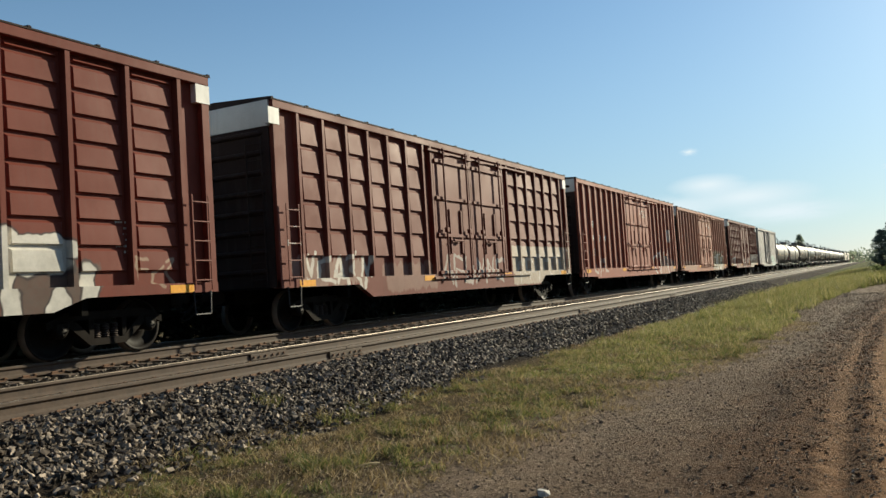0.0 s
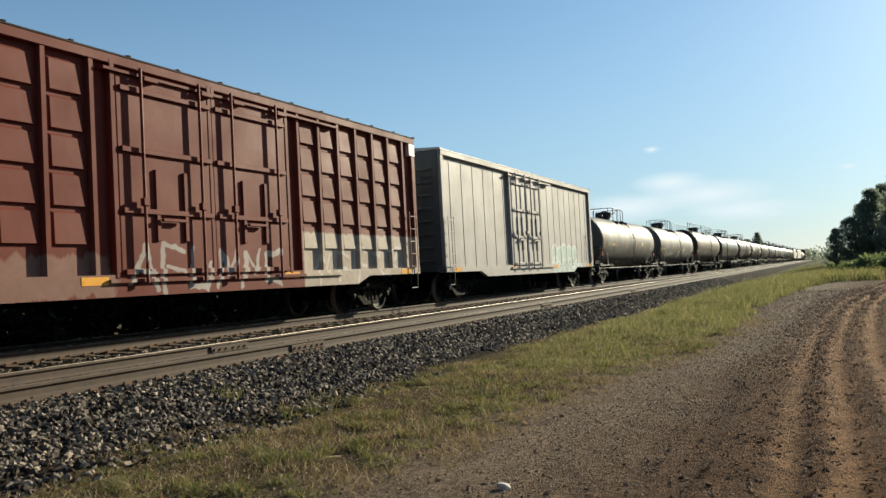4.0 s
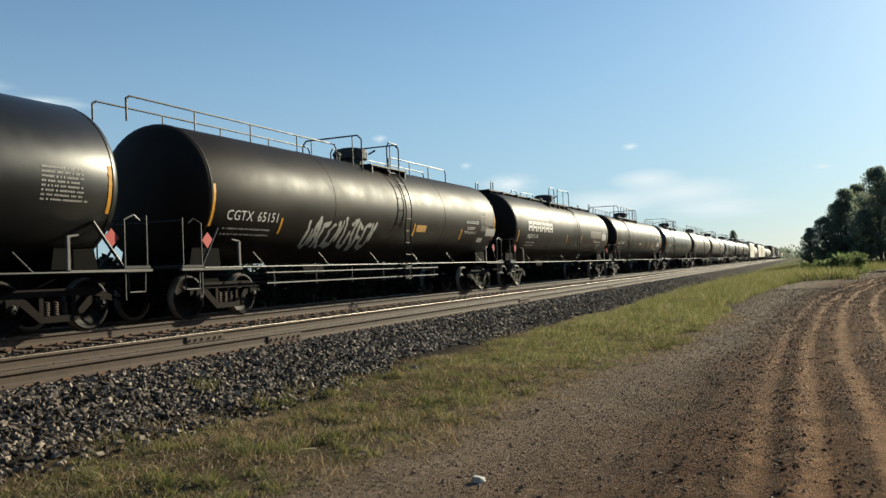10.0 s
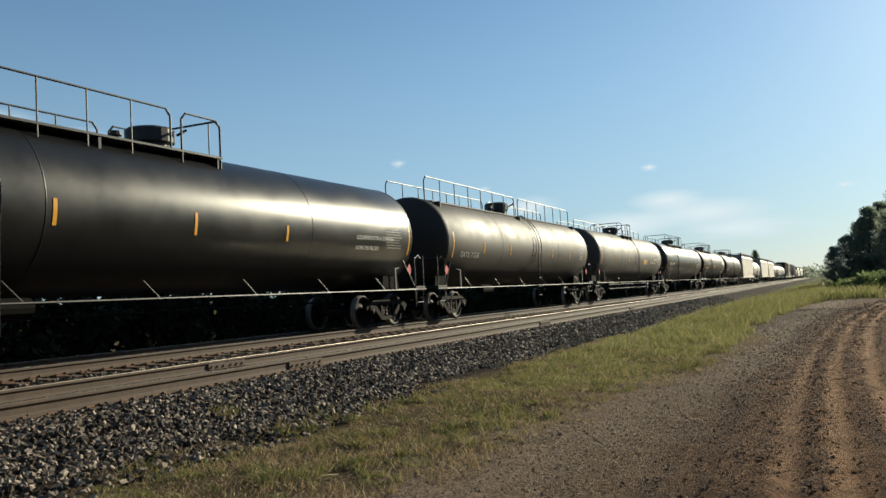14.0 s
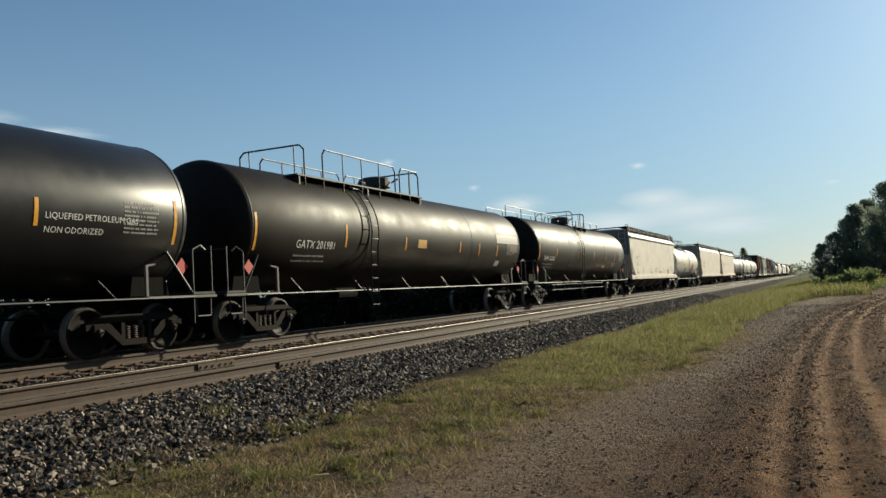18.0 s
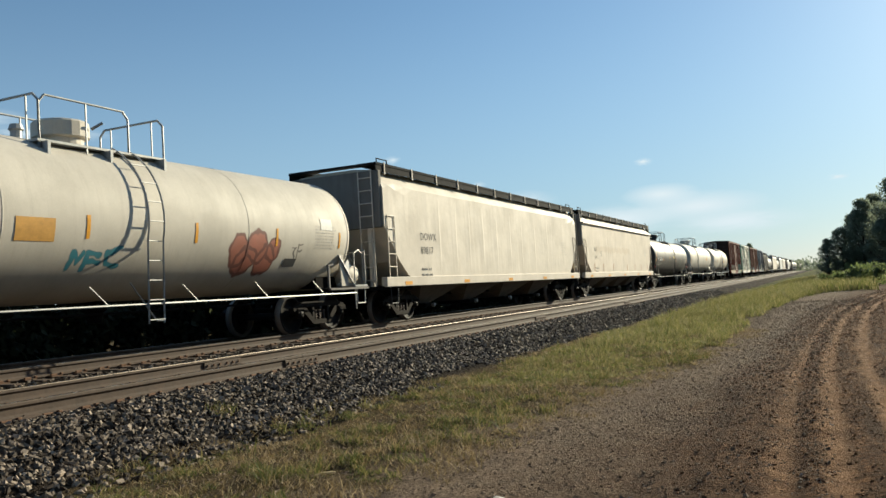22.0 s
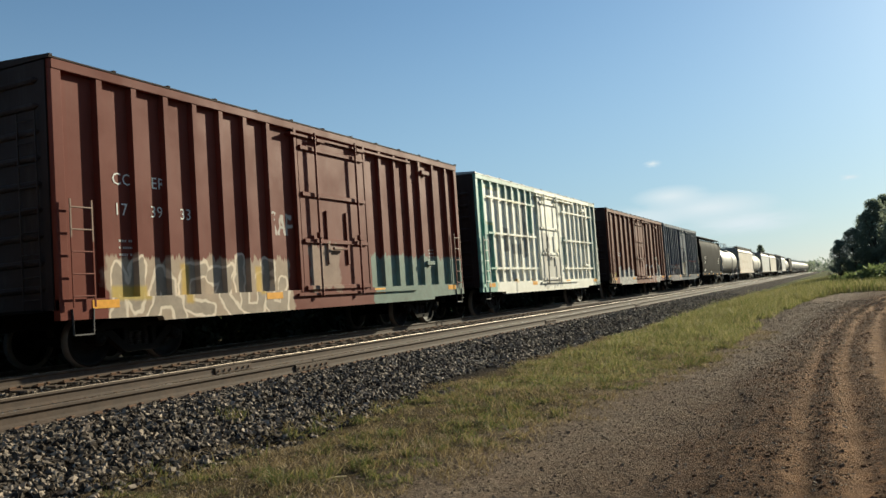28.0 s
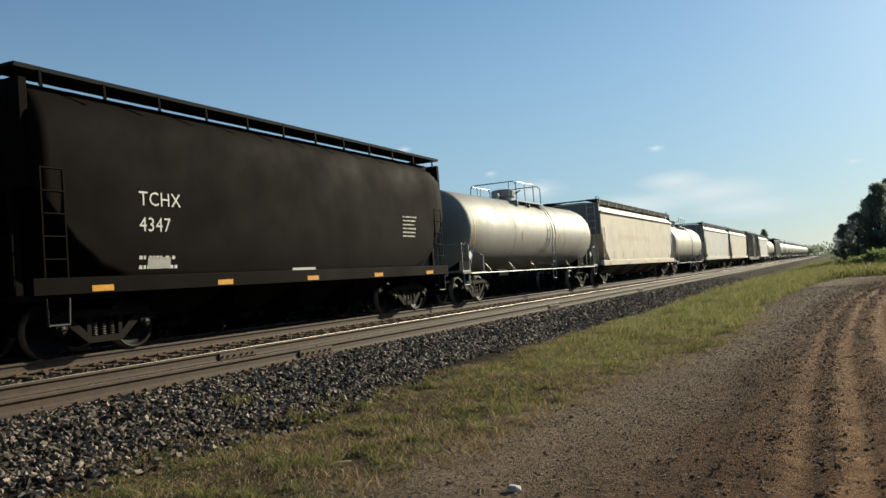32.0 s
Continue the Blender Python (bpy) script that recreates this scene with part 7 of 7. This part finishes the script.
p = strip_points(60000, 3.2, 24.0, 1.15, lambda y: toe(y) - 0.1, lambda y: edge_r(y) + 0.25, 0.3, 0.41)
blades("dry_grass", p, rng.uniform(0.02, 0.08, len(p)) * (0.4 + 1.2 * hash_noise(p[:, 0], p[:, 1], 0.5, 37)), rng.uniform(0.005, 0.012, len(p)), M_DRY, 2.4, "bleached flattened grass stalks on the bank")
p = strip_points(100000, 12.0, 64.0, 1.3, toe, lambda y: road_left(y) + 0.3, 0.8, 0.4)
grow = np.clip((p[:, 1] - 9) / 28, 0.1, 1.0) * (0.3 + 1.0 * hash_noise(p[:, 0], p[:, 1], 0.9, 33)) * np.clip((p[:, 0] - toe(p[:, 1]) + 0.15) / 0.9, 0.25, 1.0)
blades("verge_grass", p, rng.uniform(0.14, 0.58, len(p)) * grow, rng.uniform(0.008, 0.02, len(p)) * (0.7 + grow * 0.5), M_TALL, 1.1, "taller olive and yellow grass along the verge")
p = strip_points(26000, 55.0, 130.0, 1.0, lambda y: -5.6 + 0.01 * y, lambda y: np.maximum(3.0, road_left(y) + 1.0), 3.0, 0.2)
blades("meadow_grass", p, rng.uniform(0.3, 0.9, len(p)) * np.clip((p[:, 0] + 6.0) / 6.0, 0.12, 1.0), rng.uniform(0.03, 0.06, len(p)), M_TALL, 0.7, "long green meadow grass far along the track")
p = strip_points(20000, 24.0, 110.0, 1.0, lambda y: road_left(y) + 9.0, lambda y: road_left(y) + 30, 3.0, 0.2)
blades("field_grass", p, rng.uniform(0.3, 0.8, len(p)), rng.uniform(0.03, 0.05, len(p)), M_TALL, 0.5, "long green grass beyond the dirt road")
p = strip_points(1500, 7.55, 7.95, 1.0, lambda y: -6.72 + 0 * y, lambda y: -6.5 + 0 * y, 0.5, 0.1)
blades("weed_clump", p[:110], rng.uniform(0.06, 0.16, len(p[:110])), rng.uniform(0.006, 0.011, len(p[:110])), M_GRASS, 0.9, "clump of green weeds in the stones", "weeds")

# gravel, clods and litter on the road
n = 34000
y = 3.5 + 40 * rng.random(n) ** 2.2
xy = np.stack([road_left(y) - 1.5 + (road_mid(y) - road_left(y) + 1.5) * rng.random(n) ** 1.25, y], -1)
ob = scatter_rocks("road_gravel", xy, rng.uniform(0.006, 0.025, n) * (0.8 + y / 34) * np.where(rng.random(n) < 0.06, 1.7, 1.0), M_GRAVEL, 0.4)
tagged(ob, "small grey gravel stones on the dirt road", "gravel", kind="stuff")
n = 26000
y = 3.8 + 66 * rng.random(n) ** 2.4
xy = np.stack([road_mid(y) - 1.2 + 3.6 * rng.random(n) ** 0.8, y], -1)
u = xy[:, 0] - road_mid(y)
bare = sum(np.exp(-((u - c) / 0.11) ** 2) for c in (0.0, -0.44, 0.55, 1.3))
keep = hash_noise(xy[:, 0], xy[:, 1], 0.45, 41) * 0.5 + hash_noise(xy[:, 0], xy[:, 1], 0.15, 42) * 0.5 > 0.36 + 0.35 * np.minimum(bare, 1)
xy = xy[keep]
ob = scatter_rocks("dirt_clods", xy, rng.uniform(0.007, 0.028, len(xy)) * (0.8 + xy[:, 1] / 30) * np.where(rng.random(len(xy)) < 0.08, 1.6, 1.0), M_CLOD, 0.4)
tagged(ob, "dark crumbled clods of earth on the road", "dirt", kind="stuff")
pale = part("pale_stone", quick((ROCKS[3][0] * 0.04).tolist(), ROCKS[3][1].tolist(), "pale_stone"), M_PALE, at=(-2.25, 5.59, float(ground_z(-2.25, 5.59)) + 0.015))
tagged(pale, "small pale stone lying on the gravel", "stone")
straw = part("dry_straw", pipe(B(), [(-0.07, -0.08, 0.02), (0.0, 0.01, 0.035), (0.07, 0.1, 0.025)], 0.009, 5), M_STICK, at=(-4.05, 6.0, float(ground_z(-4.05, 6.0)) + 0.0))
tagged(straw, "bleached straw stalk lying on the grass", "straw")

# trees


def leaf_cards(centres, radii, per, size, seed):
    r2 = np.random.default_rng(seed)
    out = []
    for c, r in zip(centres, radii):
        d = r2.normal(size=(per, 3))
        d /= np.linalg.norm(d, axis=1)[:, None]
        q = d * (r * r2.uniform(0.35, 1.0, (per, 1)) ** 0.6)
        q[:, 2] *= 0.75
        out.append(q + np.array(c))
    pts = np.concatenate(out)
    n = len(pts)
    u = r2.normal(size=(n, 3))
    u /= np.linalg.norm(u, axis=1)[:, None]
    w = np.cross(u, r2.normal(size=(n, 3)))
    w /= np.linalg.norm(w, axis=1)[:, None]
    s = r2.uniform(0.6, 1.4, (n, 1)) * size
    v = np.stack([pts - u * s - w * s * 0.4, pts + u * s * 0.1 - w * s * 0.6, pts + u * s + w * s * 0.2, pts - u * s * 0.2 + w * s * 0.6], 1)
    f = np.arange(n * 4).reshape(n, 4)
    return v.reshape(-1, 3), f


def tree(height, width, seed, leaf=0.105, clumps=190, per=95, material=None):
    """Tree: tapered trunk with limbs, and a crown of leaf clumps."""
    r2 = random.Random(seed)
    t = new("tree")
    bm = B()
    top = height * 0.82
    pts = [Vector((0.25 * math.sin(k * 0.9 + seed) * k / 6, 0.2 * math.cos(k * 1.1 + seed) * k / 6, top * k / 6 - 0.2)) for k in range(7)]
    r0 = height * 0.018
    for k in range(6):
        lathe_r = (r0 * (1 - k / 7), r0 * (1 - (k + 1) / 7))
        a, b = pts[k], pts[k + 1]
        ring = []
        for p, r in ((a, lathe_r[0]), (b, lathe_r[1])):
            ring.append([bm.verts.new(p + Vector((r * math.cos(q * 1.047), r * math.sin(q * 1.047), 0))) for q in range(6)])
        for q in range(6):
            bm.faces.new((ring[0][q], ring[0][(q + 1) % 6], ring[1][(q + 1) % 6], ring[1][q]))
    cs, rs = [], []
    for k in range(clumps):
        f = r2.uniform(0.16, 1.0)
        z = height * f
        spread_r = width * 0.5 * (math.sin(math.pi * min(1, 0.18 + 0.8 * f)) ** 0.7) * (1.05 - 0.35 * f)
        a = r2.uniform(0, 6.28)
        rr = spread_r * r2.uniform(0.25, 1.0)
        c = Vector((rr * math.cos(a), rr * math.sin(a), z))
        cs.append(c)
        rs.append(height * r2.uniform(0.04, 0.085))
        if k % 2 == 0 and z < top:
            base = pts[max(0, min(5, int(z / top * 6) - 1))]
            tube(bm, base, c, r0 * 0.22, 4)
    part("trunk", bm, M_BARK, t)
    v, f = leaf_cards(cs, rs, per, leaf * height / 12, seed)
    part("crown", quick(v.tolist(), f.tolist(), "crown"), material or M_LEAF, t)
    return t


KINDS = [tree(12.0, 8.0, 1), tree(13.0, 8.5, 2), tree(10.0, 8.0, 3), tree(14.0, 7.0, 4)]
# Spots right of and behind the view: unseen trees, added to block low sky.
SPOTS = [(4.9, 112, 0.78), (8.2, 108, 0.88), (2.3, 110, 0.62), (11.5, 112, 0.82), (0.7, 108, 0.4), (6.4, 106, 0.5), (15.0, 116, 0.95), (18.5, 110, 0.95), (23.0, 116, 1.0), (28.0, 110, 1.0), (34.0, 114, 1.0), (41.0, 108, 0.95),
         (49.0, 110, 1.0), (57.0, 104, 1.05), (60.0, 92, 1.0), (10.0, 124, 0.85), (3.9, 116, 0.66), (6.6, 119, 0.8), (57.0, 80, 1.1), (54.0, 68, 1.0), (50.0, 56, 1.1), (46.0, 45, 1.0), (42.0, 35, 1.1), (38.0, 25, 1.1), (36.0, 15, 1.15), (35.0, 6, 1.1), (34.0, -3, 1.15), (31.0, -12, 1.2), (26.0, -19, 1.1),
         (19.0, -22, 1.2), (12.0, -24, 1.1), (5.0, -25, 1.2), (-2.0, -24, 1.1)]
for k, (x, y, s) in enumerate(SPOTS):
    m = pose(x, y, 0, 0, 0, k * 77) @ Matrix.Diagonal((s, s, s, 1))
    th = KINDS[k] if k < 4 else copy_thing(KINDS[k % 4], m)
    th.matrix_basis = m
    tagged(th, "dark green broadleaf tree, at the road's end or added out of view", "tree", "trees at the road's end")
for k, (x, y, s) in enumerate([(-17.5, 205, 0.42), (-19.5, 211, 0.36), (-24.5, 330, 0.85), (-34, 180, 0.42), (-27, 270, 0.6), (-36, 250, 0.6)]):
    m = pose(x, y, 0, 0, 0, k * 50) @ Matrix.Diagonal((s, s, s, 1))
    th = copy_thing(KINDS[(k + 1) % 4], m)
    th.matrix_basis = m
    tagged(th, "far tree standing behind the railway", "tree", "trees behind the railway")


def bush(r, h, seed, material):
    r2 = random.Random(seed)
    t = new("bush")
    cs = [Vector((r2.uniform(-r, r) * 0.7, r2.uniform(-r, r) * 0.7, h * r2.uniform(0.15, 0.8))) for k in range(14)]
    v, f = leaf_cards(cs, [h * r2.uniform(0.22, 0.38) for c in cs], 90, 0.10 * max(1, h / 1.5), seed)
    part("foliage", quick(v.tolist(), f.tolist(), "foliage"), material, t)
    bm = B()
    for c in cs[:6]:
        tube(bm, (c.x * 0.2, c.y * 0.2, -0.1), c, 0.02, 4)
    part("stems", bm, M_BARK, t)
    return t


BUSHES = [bush(1.5, 1.9, 5, M_BUSH), bush(1.3, 1.5, 6, M_BUSH), bush(1.7, 2.2, 8, M_BUSH)]
spots = []
r3 = random.Random(12)
for k in range(34):
    y = r3.uniform(64, 104)
    spots.append((road_left(y) - 3.5 + r3.uniform(-3.5, 5) if k < 12 else r3.uniform(2.0, 46) * y / 80, y, r3.uniform(0.5, 0.95)))
for k, (x, y, s) in enumerate(spots):
    x = max(float(x), 0.4 + 0.02 * (y - 60))
    m = pose(x, y, -0.05, 0, 0, k * 61) @ Matrix.Diagonal((s, s, s, 1))
    th = BUSHES[k] if k < 3 else copy_thing(BUSHES[k % 3], m)
    th.matrix_basis = m
    tagged(th, "low light-green bush in the long grass", "bush", "bushes before the trees")

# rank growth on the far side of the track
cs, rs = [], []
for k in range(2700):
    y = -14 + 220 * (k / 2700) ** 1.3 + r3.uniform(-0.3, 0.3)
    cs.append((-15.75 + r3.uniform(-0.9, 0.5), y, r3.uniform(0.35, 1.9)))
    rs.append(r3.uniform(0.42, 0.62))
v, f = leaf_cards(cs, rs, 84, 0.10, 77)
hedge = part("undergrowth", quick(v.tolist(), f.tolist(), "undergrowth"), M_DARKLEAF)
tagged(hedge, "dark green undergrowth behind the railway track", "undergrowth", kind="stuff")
cs, rs = [], []
for k in range(620):
    a = r3.uniform(-75, 60)
    d = r3.uniform(420, 700)
    cs.append((d * math.sin(radians(a)), d * math.cos(radians(a)), r3.uniform(0, 5)))
    rs.append(r3.uniform(4, 6))
v, f = leaf_cards(cs, rs, 110, 0.8, 78)
woods = part("far_woods", quick(v.tolist(), f.tolist(), "far_woods"), M_LEAF)
tagged(woods, "low line of far woods on the horizon", "woods", kind="stuff")

# the stones of the bank that lie nearest to the road
heap = new("ballast_edge")
tagged(heap, "loose grey ballast stones at the foot of the bank", "ballast", kind="structure")
singles = [quick((v * 0.5).tolist(), f.tolist(), "stone") for v, f in ROCKS[:8]]
for me in singles:
    me.materials.append(M_STONE)
for k in range(300):
    x, y = r3.uniform(-6.75, -5.85), r3.uniform(3.6, 9.5)
    s = r3.uniform(0.05, 0.085)
    part("stone", singles[k % 8], None, heap, at=pose(x, y, float(ground_z(x, y)) + s * 0.12, r3.uniform(-40, 40), r3.uniform(-40, 40), r3.uniform(0, 360)) @ Matrix.Scale(s, 4))

# ---------------- the train runs ----------------
SPEED = 17.5
WHEEL_R = 0.457


def motions():
    for car, s0 in TRAIN:
        walk(car, [(t, pose(TRACK_X, s0 - SPEED * t, TRACK_Z)) for t in (0.0, 8.0, 16.0, 24.0, 32.0)])
    turn = math.degrees(SPEED / WHEEL_R) / FPS
    for key, group in WHEELSETS.items():
        first = group[0]
        y = key
        walk(first, [(k / FPS, pose(0, y, WHEEL_R, k * turn)) for k in range(frame(32.0))])
        for other in group[1:]:
            other.rotation_mode = "QUATERNION"
            other.animation_data_create()
            other.animation_data.action = first.animation_data.action
            other.animation_data.action_slot = first.animation_data.action_slot


motions()
